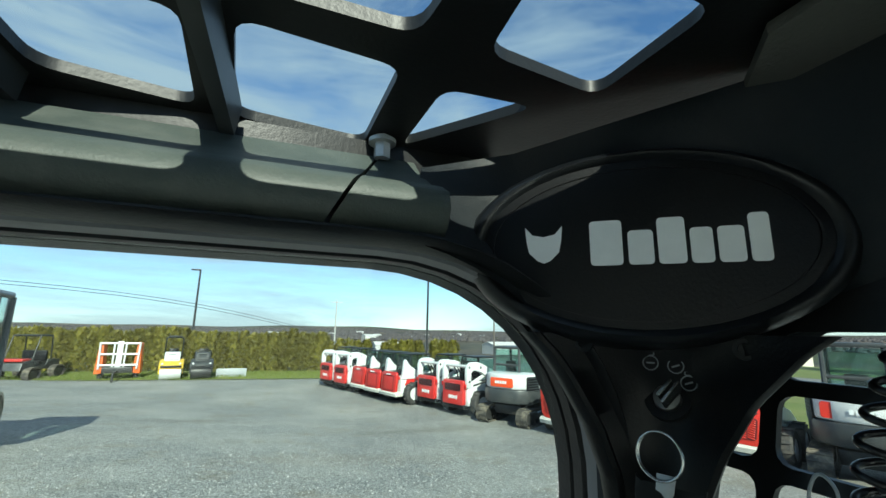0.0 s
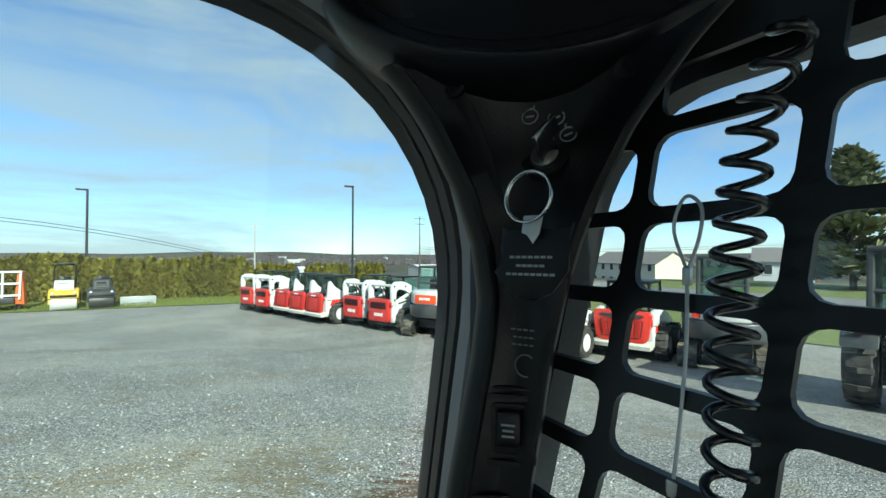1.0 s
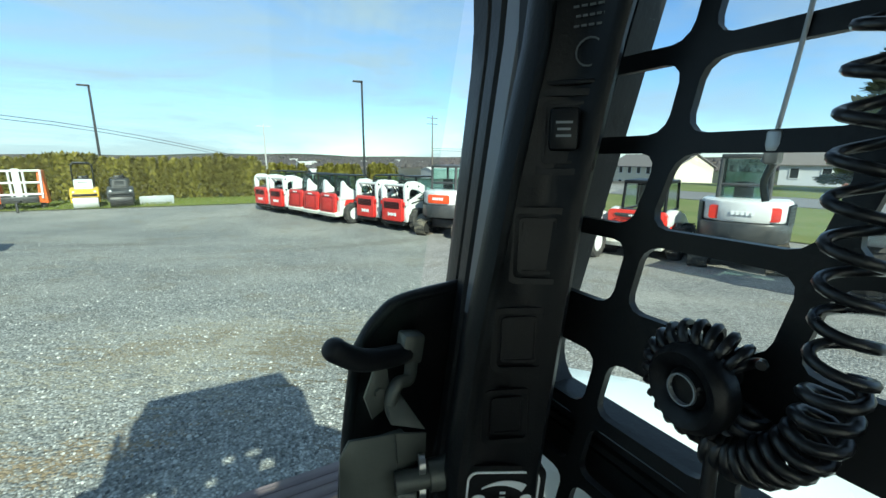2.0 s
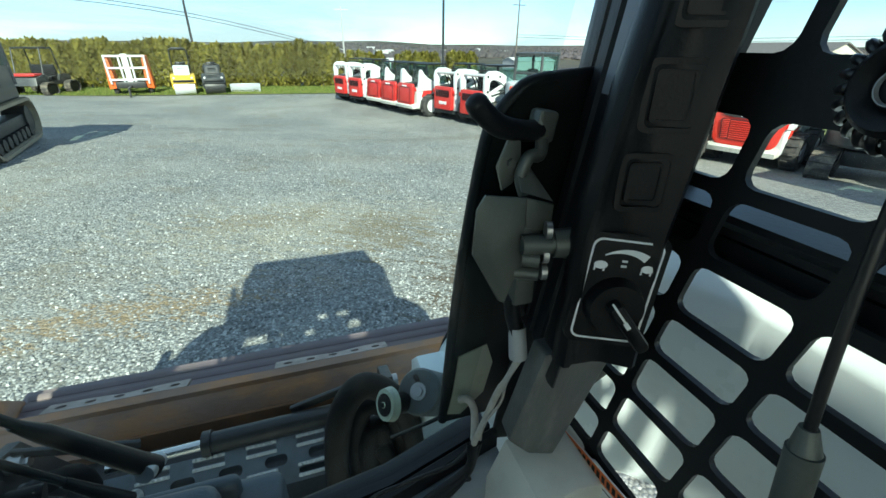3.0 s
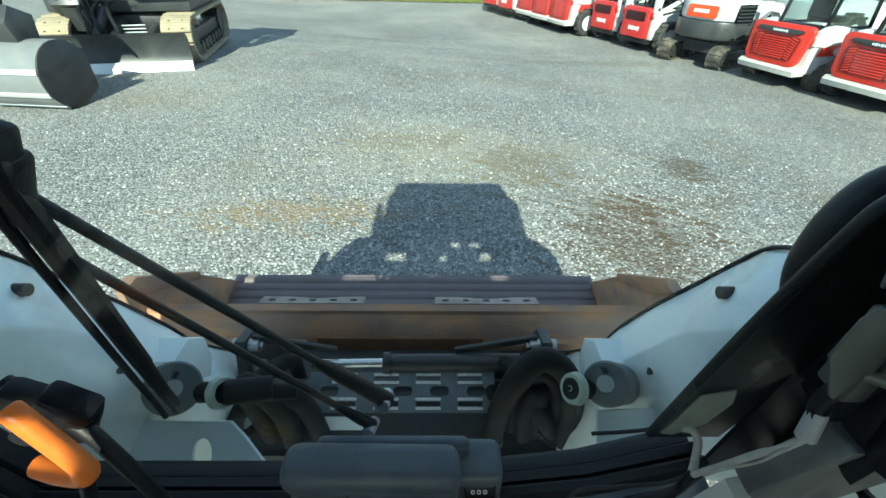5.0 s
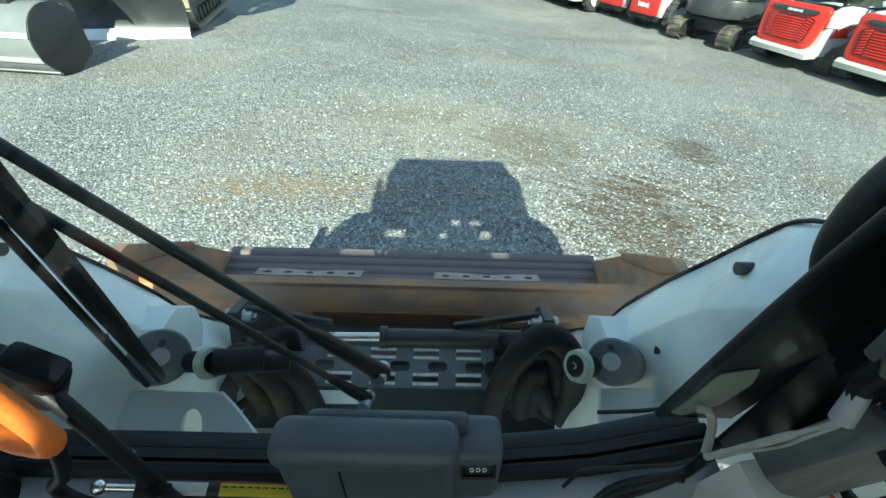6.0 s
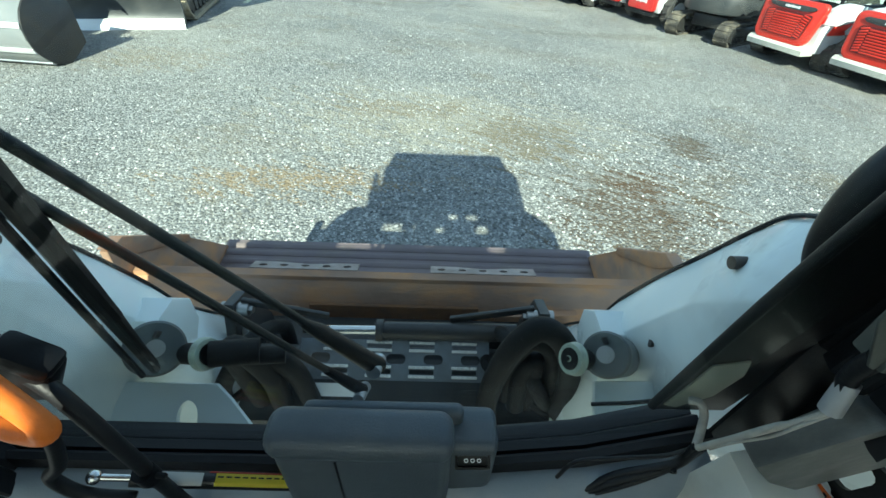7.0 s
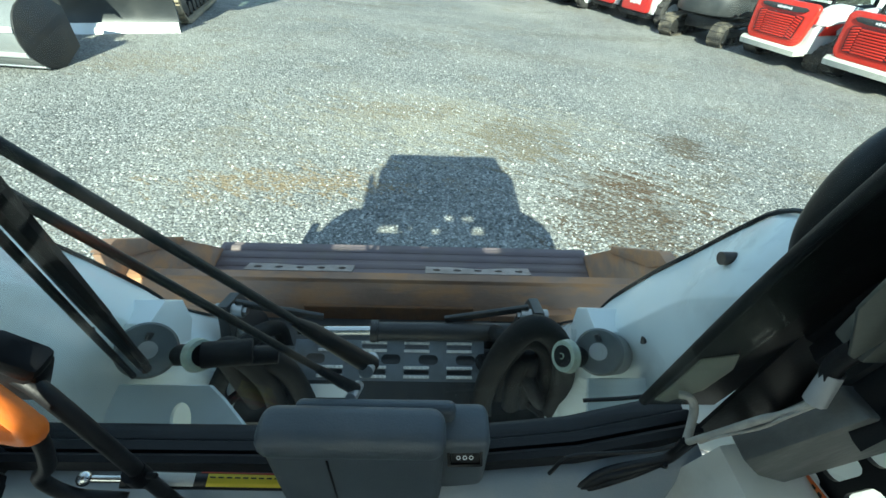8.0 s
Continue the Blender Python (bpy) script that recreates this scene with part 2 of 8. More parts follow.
M_SIDEGLASS = glass("dusty_side_glass", (0.97, 0.99, 0.985), 0.028, (0.6, 0.65, 0.65))
M_CABGLASS = glass("tinted_cab_glass", (0.74, 0.86, 0.84), 0.03)
# unseen translucent pane, added to fill the cab with diffused sun
M_DIFFUSER = bpy.data.materials.new("sun_diffusing_pane")
M_DIFFUSER.use_nodes = True
dn_, dl_ = M_DIFFUSER.node_tree.nodes, M_DIFFUSER.node_tree.links
d_tr = dn_.new("ShaderNodeBsdfTranslucent")
d_tr.inputs["Color"].default_value = (0.66, 0.67, 0.66, 1)
dl_.new(d_tr.outputs["BSDF"], dn_["Material Output"].inputs["Surface"])
M_REDW = mat("bright_red_enamel", (0.66, 0.035, 0.022), 0.32, 0, 0.1, 3, 0.05, 40, dirt=(0.45, 0.12, 0.08), dscale=3, damt=0.2)
M_CLEARCAB = glass("clear_cab_glass", (0.90, 0.95, 0.94), 0.02)
M_LENSR = mat("red_lens", (0.55, 0.02, 0.02), 0.15, 0, 0.05, 8, 0.0, 20)


# ---------------------------------------------------------------- geometry helpers
def finish(bm, name, material, smooth=40):
    me = bpy.data.meshes.new(name)
    bmesh.ops.recalc_face_normals(bm, faces=bm.faces)
    for f in bm.faces:
        f.smooth = True
    bm.to_mesh(me)
    bm.free()
    me.materials.append(material)
    if smooth is not None:
        me.set_sharp_from_angle(angle=radians(smooth))
    return me


def part(name, bm, material, parent=None, label="", smooth=40):
    ob = new(name, finish(bm, name, material, smooth))
    if parent:
        ob.parent = parent
    if label:
        ob["label"] = label
    return ob


def thing(name, label, category, group="", kind="", m=None):
    ob = new(name)
    ob.empty_display_size = 0.1
    if m is not None:
        ob.matrix_basis = m
    return tagged(ob, label, category, group, kind)


def solo(name, bm, material, label, category, group="", kind="", smooth=40):
    return tagged(part(name, bm, material, None, "", smooth), label, category, group, kind)


def box(bm, c, s, bevel=0.0, rot=None, seg=2):
    r = bmesh.ops.create_cube(bm, size=1.0)
    vs = r["verts"]
    bmesh.ops.scale(bm, vec=s, verts=vs)
    if bevel:
        es = list({e for v in vs for e in v.link_edges})
        g_ = bmesh.ops.bevel(bm, geom=es, offset=bevel, segments=seg, affect="EDGES", profile=0.5)
        vs = list({v for f in g_["faces"] for v in f.verts} | {v for v in vs if v.is_valid})
    m = Matrix.Translation(c)
    if rot is not None:
        m = m @ (rot if isinstance(rot, Matrix) else Euler([radians(a) for a in rot]).to_matrix().to_4x4())
    bmesh.ops.transform(bm, matrix=m, verts=vs)
    return vs


def cyl(bm, a, b, r, r2=None, seg=20, caps=True):
    a, b = Vector(a), Vector(b)
    d = b - a
    m = Matrix.Translation((a + b) / 2) @ d.to_track_quat("Z", "Y").to_matrix().to_4x4()
    return bmesh.ops.create_cone(bm, cap_ends=caps, segments=seg, radius1=r, radius2=r if r2 is None else r2, depth=d.length, matrix=m)["verts"]


def smooth_pts(pts, n=6):
    """Catmull-Rom through the points."""
    p = [Vector(q) for q in pts]
    p = [p[0] * 2 - p[1]] + p + [p[-1] * 2 - p[-2]]
    out = []
    for i in range(1, len(p) - 2):
        for k in range(n):
            t = k / n
            a, b, c, d = p[i - 1], p[i], p[i + 1], p[i + 2]
            out.append(0.5 * ((2 * b) + (c - a) * t + (2 * a - 5 * b + 4 * c - d) * t * t + (3 * b - a - 3 * c + d) * t ** 3))
    out.append(p[-2])
    return out


def tube(bm, pts, r, seg=8, closed=False, flat=1.0):
    """A round tube along points; r may be a list."""
    pts = [Vector(p) for p in pts]
    n = len(pts)
    rr = r if isinstance(r, (list, tuple)) else [r] * n
    rings = []
    up = Vector((0, 0, 1))
    prev = None
    for i, p in enumerate(pts):
        d = (pts[(i + 1) % n] - pts[i - 1]) if closed else (pts[min(n - 1, i + 1)] - pts[max(0, i - 1)])
        d.normalize()
        if prev is None:
            u = d.cross(up)
            if u.length < 1e-3:
                u = d.cross(Vector((1, 0, 0)))
        else:
            u = prev - d * prev.dot(d)
        u.normalize()
        prev = u.copy()
        v = d.cross(u)
        rings.append([bm.verts.new(p + (u * math.cos(a) + v * math.sin(a) * flat) * rr[i]) for a in (2 * math.pi * k / seg for k in range(seg))])
    for i in range(n if closed else n - 1):
        a, b = rings[i], rings[(i + 1) % n]
        for k in range(seg):
            bm.faces.new((a[k], a[(k + 1) % seg], b[(k + 1) % seg], b[k]))
    if not closed:
        bm.faces.new(rings[0][::-1])
        bm.faces.new(rings[-1])


def extrude(bm, poly, to3, a, b, bevel=0.0, seg=2):
    """A prism: outline poly of (u, v), placed by to3(u, v, w) from w = a to w = b."""
    lo = [bm.verts.new(to3(u, v, a)) for u, v in poly]
    hi = [bm.verts.new(to3(u, v, b)) for u, v in poly]
    n = len(poly)
    fs = [bm.faces.new(lo[::-1]), bm.faces.new(hi)]
    for i in range(n):
        fs.append(bm.faces.new((lo[i], lo[(i + 1) % n], hi[(i + 1) % n], hi[i])))
    if bevel:
        es = list({e for f in fs[:2] for e in f.edges})
        bmesh.ops.bevel(bm, geom=es, offset=bevel, segments=seg, affect="EDGES", profile=0.5)


def rrect(x0, z0, x1, z1, r, n=6):
    """Rounded rectangle outline; r is one radius or four (top right, top left, bottom left, bottom right)."""
    r = r if isinstance(r, (list, tuple)) else [r] * 4
    out = []
    for (cx, cz, a0), q in zip(((x1, z1, 0), (x0, z1, 90), (x0, z0, 180), (x1, z0, 270)), r):
        sx, sz = (1 if cx == x1 else -1), (1 if cz == z1 else -1)
        for k in range(n + 1):
            a = radians(a0 + 90 * k / n)
            out.append((cx - sx * q + q * math.cos(a), cz - sz * q + q * math.sin(a)))
    return out


def ring(bm, outer, inner, to3, a, b):
    """A frame between two outlines with the same number of points, from depth a to depth b."""
    n = len(outer)
    vo = [[bm.verts.new(to3(u, v, w)) for u, v in outer] for w in (a, b)]
    vi = [[bm.verts.new(to3(u, v, w)) for u, v in inner] for w in (a, b)]
    for i in range(n):
        j = (i + 1) % n
        bm.faces.new((vo[0][i], vo[0][j], vi[0][j], vi[0][i]))
        bm.faces.new((vo[1][i], vi[1][i], vi[1][j], vo[1][j]))
        bm.faces.new((vo[0][i], vo[1][i], vo[1][j], vo[0][j]))
        bm.faces.new((vi[0][i], vi[0][j], vi[1][j], vi[1][i]))


def plate(bm, outer, holes, to3, a, b, bevel=0.0):
    """A plate with holes, from depth a to depth b."""
    loops = [outer] + list(holes)
    flat = bmesh.new()
    for lp in loops:
        vs = [flat.verts.new((u, v, 0)) for u, v in lp]
        for i in range(len(vs)):
            flat.edges.new((vs[i], vs[(i + 1) % len(vs)]))
    bmesh.ops.triangle_fill(flat, use_beauty=True, use_dissolve=False, edges=flat.edges[:])
    flat.verts.index_update()
    co = [v.co.copy() for v in flat.verts]
    tri = [[v.index for v in f.verts] for f in flat.faces]
    edge = [[v.index for v in e.verts] for e in flat.edges if len(e.link_faces) == 1]
    flat.free()
    A = [bm.verts.new(to3(c.x, c.y, a)) for c in co]
    B = [bm.verts.new(to3(c.x, c.y, b)) for c in co]
    for t in tri:
        bm.faces.new([A[i] for i in t])
        bm.faces.new([B[i] for i in t][::-1])
    for i, j in edge:
        bm.faces.new((A[i], A[j], B[j], B[i]))


def XZ(y):
    return lambda u, v, w: Vector((u, y + w, v))


def YZ(u, v, w):
    return Vector((w, u, v))


def XY(u, v, w):
    return Vector((u, v, w))


def disc_pts(n, r, cx=0, cz=0, sx=1.0, sz=1.0):
    return [(cx + r * sx * math.cos(2 * math.pi * k / n), cz + r * sz * math.sin(2 * math.pi * k / n)) for k in range(n)]


def ground_z(x, y):
    """The yard falls away gently past the machine, then the land drops to a wide valley with low hills."""
    t = min(1.0, max(0.0, (0.7 * x + 0.71 * y - 2) / 11))
    z = -0.8 * t * t * (3 - 2 * t)
    d = math.hypot(x, y)
    if d > 48 and y > 0.2 * abs(x) - 5:
        q = min(1.0, (d - 48) / 120)
        z -= 9 * q * q * (3 - 2 * q)
    if d > 900:
        q = min(1.0, (d - 900) / 1700)
        a = math.atan2(x, y)
        z += q * (22 + 7 * math.sin(a * 5 + 1) + 4 * math.sin(a * 13) + 2.5 * math.sin(a * 31 + 2) - 9 * (d > 2700))
    return z

# ---------------------------------------------------------------- ground
def gravel_material():
    m = bpy.data.materials.new("crushed_stone_gravel")
    m.use_nodes = True
    n, l = m.node_tree.nodes, m.node_tree.links
    p = n["Principled BSDF"]
    tc = n.new("ShaderNodeTexCoord")

    def tex(kind, s, **kw):
        t = n.new(kind)
        t.inputs["Scale"].default_value = s
        for k, v in kw.items():
            t.inputs[k].default_value = v
        l.new(tc.outputs["Object"], t.inputs["Vector"])
        return t

    def ramp(src, stops):
        r = n.new("ShaderNodeValToRGB")
        while len(r.color_ramp.elements) < len(stops):
            r.color_ramp.elements.new(0.5)
        for e, (pos, c) in zip(r.color_ramp.elements, stops):
            e.position, e.color = pos, (*c, 1)
        l.new(src, r.inputs["Fac"])
        return r.outputs["Color"]

    def mix(fac, a, b, mode="MIX"):
        x = n.new("ShaderNodeMix")
        x.data_type, x.blend_type = "RGBA", mode
        if isinstance(fac, float):
            x.inputs["Factor"].default_value = fac
        else:
            l.new(fac, x.inputs["Factor"])
        for sock, v in (("A", a), ("B", b)):
            if isinstance(v, tuple):
                x.inputs[sock].default_value = (*v, 1)
            else:
                l.new(v, x.inputs[sock])
        return x.outputs["Result"]

    stones = tex("ShaderNodeTexVoronoi", 48)
    small = tex("ShaderNodeTexVoronoi", 105)
    sep = n.new("ShaderNodeSeparateColor")
    l.new(stones.outputs["Color"], sep.inputs["Color"])
    sep2 = n.new("ShaderNodeSeparateColor")
    l.new(small.outputs["Color"], sep2.inputs["Color"])
    c1 = ramp(sep.outputs["Red"], [(0.0, (0.06, 0.064, 0.064)), (0.4, (0.22, 0.235, 0.232)), (0.82, (0.38, 0.385, 0.372)), (0.96, (0.62, 0.615, 0.585))])
    c2 = ramp(sep2.outputs["Green"], [(0.0, (0.14, 0.145, 0.14)), (0.6, (0.36, 0.365, 0.35)), (1.0, (0.62, 0.61, 0.57))])
    col = mix(0.45, c1, c2)
    # gaps between stones
    gap = ramp(stones.outputs["Distance"], [(0.3, (1, 1, 1)), (0.7, (0.30, 0.30, 0.30))])
    col = mix(0.7, col, gap, "MULTIPLY")
    # damp and dusty drifts, several metres across
    drift = tex("ShaderNodeTexNoise", 0.35, Detail=6, Roughness=0.6)
    col = mix(ramp(drift.outputs["Fac"], [(0.4, (0, 0, 0)), (0.7, (0.5, 0.5, 0.5))]), col, (0.42, 0.41, 0.36))
    streak = tex("ShaderNodeTexNoise", 1.6, Detail=7, Roughness=0.7)
    col = mix(ramp(streak.outputs["Fac"], [(0.56, (0, 0, 0)), (0.72, (0.55, 0.55, 0.55))]), col, (0.15, 0.145, 0.13))
    # clumps of paler and darker stone, a hand to an arm across, and sparse pale stones
    clump = tex("ShaderNodeTexNoise", 13.0, Detail=4, Roughness=0.65)
    col = mix(0.75, col, ramp(clump.outputs["Fac"], [(0.32, (0.62, 0.61, 0.60)), (0.5, (1, 1, 1)), (0.68, (1.0, 1.0, 1.0))]), "MULTIPLY")
    lump = tex("ShaderNodeTexVoronoi", 23.0)
    lsep = n.new("ShaderNodeSeparateColor")
    l.new(lump.outputs["Color"], lsep.inputs["Color"])
    pale = n.new("ShaderNodeMath")
    pale.operation = "MULTIPLY"
    l.new(ramp(lump.outputs["Distance"], [(0.16, (1, 1, 1)), (0.24, (0, 0, 0))]), pale.inputs[0])
    l.new(ramp(lsep.outputs["Red"], [(0.74, (0, 0, 0)), (0.82, (0.55, 0.55, 0.55))]), pale.inputs[1])
    col = mix(pale.outputs["Value"], col, (0.56, 0.555, 0.525))
    # tyre-worn bands across the yard
    worn = tex("ShaderNodeTexNoise", 0.9, Detail=8, Roughness=0.75)
    col = mix(ramp(worn.outputs["Fac"], [(0.54, (0, 0, 0)), (0.66, (0.6, 0.6, 0.6))]), col, (0.21, 0.185, 0.14))
    bare = ramp(sep.outputs["Blue"], [(0.60, (1, 1, 1)), (0.75, (0.25, 0.25, 0.25))])
    # stains: a sandy smear and damp churned patches
    wob = tex("ShaderNodeTexNoise", 3.4, Detail=9, Roughness=0.74)
    skew = n.new("ShaderNodeMapping")
    skew.vector_type = "TEXTURE"
    skew.inputs["Rotation"].default_value = (0, 0, radians(-30))
    skew.inputs["Scale"].default_value = (1.0, 0.28, 1)
    l.new(tc.outputs["Object"], skew.inputs["Vector"])
    l.new(skew.outputs["Vector"], wob.inputs["Vector"])
    for cx, cy, rx, ry, ang, colr, amt in ((0.25, 4.55, 1.75, 0.85, 0, (0.40, 0.35, 0.24), 0.55), (-0.95, 3.14, 0.90, 0.24, 3, (0.27, 0.19, 0.10), 0.9), (1.60, 2.90, 0.62, 0.85, -28, (0.085, 0.055, 0.028), 1.0), (1.85, 3.30, 0.34, 0.34, 0, (0.10, 0.062, 0.034), 0.9), (0.95, 4.15, 0.55, 0.62, -20, (0.15, 0.115, 0.065), 0.85), (-0.3, 4.8, 0.75, 0.30, 0, (0.19, 0.145, 0.085), 0.7), (2.72, 4.30, 0.30, 0.40, -8, (0.09, 0.064, 0.036), 1.0), (2.45, 3.45, 0.55, 0.22, 40, (0.14, 0.11, 0.07), 0.7), (3.7, 3.7, 0.5, 0.3, 0, (0.2, 0.165, 0.11), 0.5), (-1.5, 3.75, 0.7, 0.22, 0, (0.2, 0.17, 0.12), 0.4), (-3.6, 6.1, 0.9, 0.5, 0, (0.24, 0.19, 0.12), 0.6), (1.5, 8.5, 2.4, 0.5, 0, (0.2, 0.17, 0.13), 0.5), (4.5, 12.0, 2.4, 0.4, 10, (0.12, 0.105, 0.085), 0.7), (-2.0, 13.5, 1.6, 0.35, 0, (0.11, 0.10, 0.085), 0.7)):
        mp_ = n.new("ShaderNodeMapping")
        mp_.vector_type = "TEXTURE"
        mp_.inputs["Location"].default_value = (cx, cy, 0)
        mp_.inputs["Rotation"].default_value = (0, 0, radians(ang))
        mp_.inputs["Scale"].default_value = (rx, ry, 50)
        l.new(tc.outputs["Object"], mp_.inputs["Vector"])
        dl = n.new("ShaderNodeVectorMath")
        dl.operation = "LENGTH"
        l.new(mp_.outputs["Vector"], dl.inputs[0])
        ad = n.new("ShaderNodeMath")
        ad.operation = "MULTIPLY_ADD"
        ad.inputs[1].default_value = 6.5
        l.new(wob.outputs["Fac"], ad.inputs[0])
        l.new(dl.outputs["Value"], ad.inputs[2])
        fall = n.new("ShaderNodeMapRange")
        fall.inputs["From Min"].default_value, fall.inputs["From Max"].default_value = 4.35, 3.75
        fall.inputs["To Max"].default_value = amt
        l.new(ad.outputs["Value"], fall.inputs["Value"])
        keep = n.new("ShaderNodeMath")
        keep.operation = "MULTIPLY"
        l.new(fall.outputs["Result"], keep.inputs[0])
        l.new(bare, keep.inputs[1])
        col = mix(keep.outputs["Value"], col, mix(0.22, colr, col))
    # the yard ends in pasture and far farmland
    geo = n.new("ShaderNodeNewGeometry")
    ln = n.new("ShaderNodeVectorMath")
    ln.operation = "LENGTH"
    l.new(geo.outputs["Position"], ln.inputs[0])
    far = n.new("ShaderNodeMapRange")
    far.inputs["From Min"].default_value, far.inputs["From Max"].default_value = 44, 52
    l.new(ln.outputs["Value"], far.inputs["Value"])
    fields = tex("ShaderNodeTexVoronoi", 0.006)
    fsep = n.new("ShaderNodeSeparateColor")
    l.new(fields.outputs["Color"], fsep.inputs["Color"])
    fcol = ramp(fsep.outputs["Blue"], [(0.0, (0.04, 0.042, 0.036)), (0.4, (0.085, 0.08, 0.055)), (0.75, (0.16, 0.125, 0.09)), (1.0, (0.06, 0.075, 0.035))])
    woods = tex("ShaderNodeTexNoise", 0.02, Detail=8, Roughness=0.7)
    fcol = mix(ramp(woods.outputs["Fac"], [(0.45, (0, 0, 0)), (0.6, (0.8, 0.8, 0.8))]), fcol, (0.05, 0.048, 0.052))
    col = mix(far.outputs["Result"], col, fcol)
    l.new(col, p.inputs["Base Color"])
    p.inputs["Roughness"].default_value = 0.82
    p.inputs["Specular IOR Level"].default_value = 0.12
    b = n.new("ShaderNodeBump")
    b.inputs["Strength"].default_value, b.inputs["Distance"].default_value = 0.9, 0.012
    inv = n.new("ShaderNodeMath")
    inv.operation = "SUBTRACT"
    inv.inputs[0].default_value = 1.0
    l.new(stones.outputs["Distance"], inv.inputs[1])
    l.new(inv.outputs["Value"], b.inputs["Height"])
    b2 = n.new("ShaderNodeBump")
    b2.inputs["Strength"].default_value, b2.inputs["Distance"].default_value = 0.5, 0.03
    l.new(drift.outputs["Fac"], b2.inputs["Height"])
    l.new(b.outputs["Normal"], b2.inputs["Normal"])
    l.new(b2.outputs["Normal"], p.inputs["Normal"])
    return m


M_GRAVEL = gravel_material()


def steps(limit):
    """Grid lines, close together near the machine and ever wider out to the horizon."""
    out, v, d = [0.0], 0.0, 0.25
    while v < limit:
        v += d
        d = 0.25 if v < 6 else d * 1.13
        out.append(v)
    return out


bm = bmesh.new()
pos = steps(3600)
xs = [-v for v in pos[:0:-1]] + pos
ys = [-v for v in pos[:0:-1] if v < 400] + pos
grid = [[bm.verts.new((x, y, ground_z(x, y) + (0.012 * noise.noise((x * 0.9, y * 0.9, 0)) + 0.006 * noise.noise((x * 3, y * 3, 5)) if abs(x) + abs(y) < 40 else 0))) for y in ys] for x in xs]
for i in range(len(xs) - 1):
    for j in range(len(ys) - 1):
        bm.faces.new((grid[i][j], grid[i + 1][j], grid[i + 1][j + 1], grid[i][j + 1]))
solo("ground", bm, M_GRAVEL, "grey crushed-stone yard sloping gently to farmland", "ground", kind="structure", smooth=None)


# loose stones on top, where the camera passes nearest
def loose_stones():
    rng = random.Random(8)
    base = [Vector(v).normalized() for v in ((1, 0, 0.1), (0.3, 0.95, 0), (-0.8, 0.6, 0.1), (-0.8, -0.6, 0), (0.3, -0.95, 0.1), (0.1, 0.1, 1), (-0.4, 0.5, 0.75), (0.5, -0.4, 0.75))]
    tri = ((0, 1, 5), (1, 6, 5), (1, 2, 6), (2, 3, 6), (3, 5, 6), (3, 7, 5), (3, 4, 7), (4, 0, 7), (0, 5, 7))
    vs, fs = [], []
    for _ in range(48000):
        d = 1.75 + 13.0 * rng.random() ** 1.9
        a = rng.uniform(-0.95, 0.95)
        x, y = 0.2 + d * math.sin(a), 0.3 + d * math.cos(a)
        if any(((x - cx) / rx) ** 2 + ((y - cy) / ry) ** 2 < 1.1 and rng.random() < 0.75 for cx, cy, rx, ry in ((-0.95, 3.14, 0.75, 0.17), (1.6, 2.95, 0.36, 0.6), (0.95, 4.15, 0.5, 0.5), (2.72, 4.3, 0.28, 0.35))):
            continue
        z = ground_z(x, y) + 0.012 * noise.noise((x * 0.9, y * 0.9, 0))
        s = rng.uniform(0.005, 0.0125) * (1.0 + 0.5 * rng.random() ** 6)
        q = Euler((rng.uniform(-.4, .4), rng.uniform(-.4, .4), rng.uniform(0, 6.28))).to_matrix()
        k = len(vs)
        sx, sy, sz = s * rng.uniform(.7, 1.3), s * rng.uniform(.7, 1.2), s * rng.uniform(.5, .9)
        vs += [tuple(q @ Vector((v.x * sx, v.y * sy, v.z * sz)) + Vector((x, y, z))) for v in base]
        fs += [(k + i, k + j, k + m_) for i, j, m_ in tri]
    me = bpy.data.meshes.new("loose_stones")
    me.from_pydata(vs, [], fs)
    m = bpy.data.materials.new("loose_stone")
    m.use_nodes = True
    n, l = m.node_tree.nodes, m.node_tree.links
    geo = n.new("ShaderNodeNewGeometry")
    r = n.new("ShaderNodeValToRGB")
    r.color_ramp.elements.new(0.5)
    for e, (p_, c) in zip(r.color_ramp.elements, ((0, (0.09, 0.092, 0.092)), (0.65, (0.30, 0.305, 0.30)), (1.0, (0.52, 0.51, 0.48)))):
        e.position, e.color = p_, (*c, 1)
    l.new(geo.outputs["Random Per Island"], r.inputs["Fac"])
    l.new(r.outputs["Color"], n["Principled BSDF"].inputs["Base Color"])
    n["Principled BSDF"].inputs["Roughness"].default_value = 0.85
    n["Principled BSDF"].inputs["Specular IOR Level"].default_value = 0.15
    me.materials.append(m)
    return tagged(new("loose_stones", me), "loose grey and white crushed stones", "gravel", kind="stuff")


loose_stones()

# ---------------------------------------------------------------- the cab round the camera
def DP(u, v, w):
    """Door plane: u across, v up, w outward; it leans back towards the top."""
    return Vector((u, 0.908 - 0.24 * v + w, v))


def frame_from(o, u, v):
    u, v = Vector(u).normalized(), Vector(v)
    v = (v - u * v.dot(u)).normalized()
    w = u.cross(v)
    return Matrix(((u.x, v.x, w.x, o[0]), (u.y, v.y, w.y, o[1]), (u.z, v.z, w.z, o[2]), (0, 0, 0, 1)))


cab = thing("loader_cab", "black steel loader cab with roof grille and side screen", "cab", kind="structure")

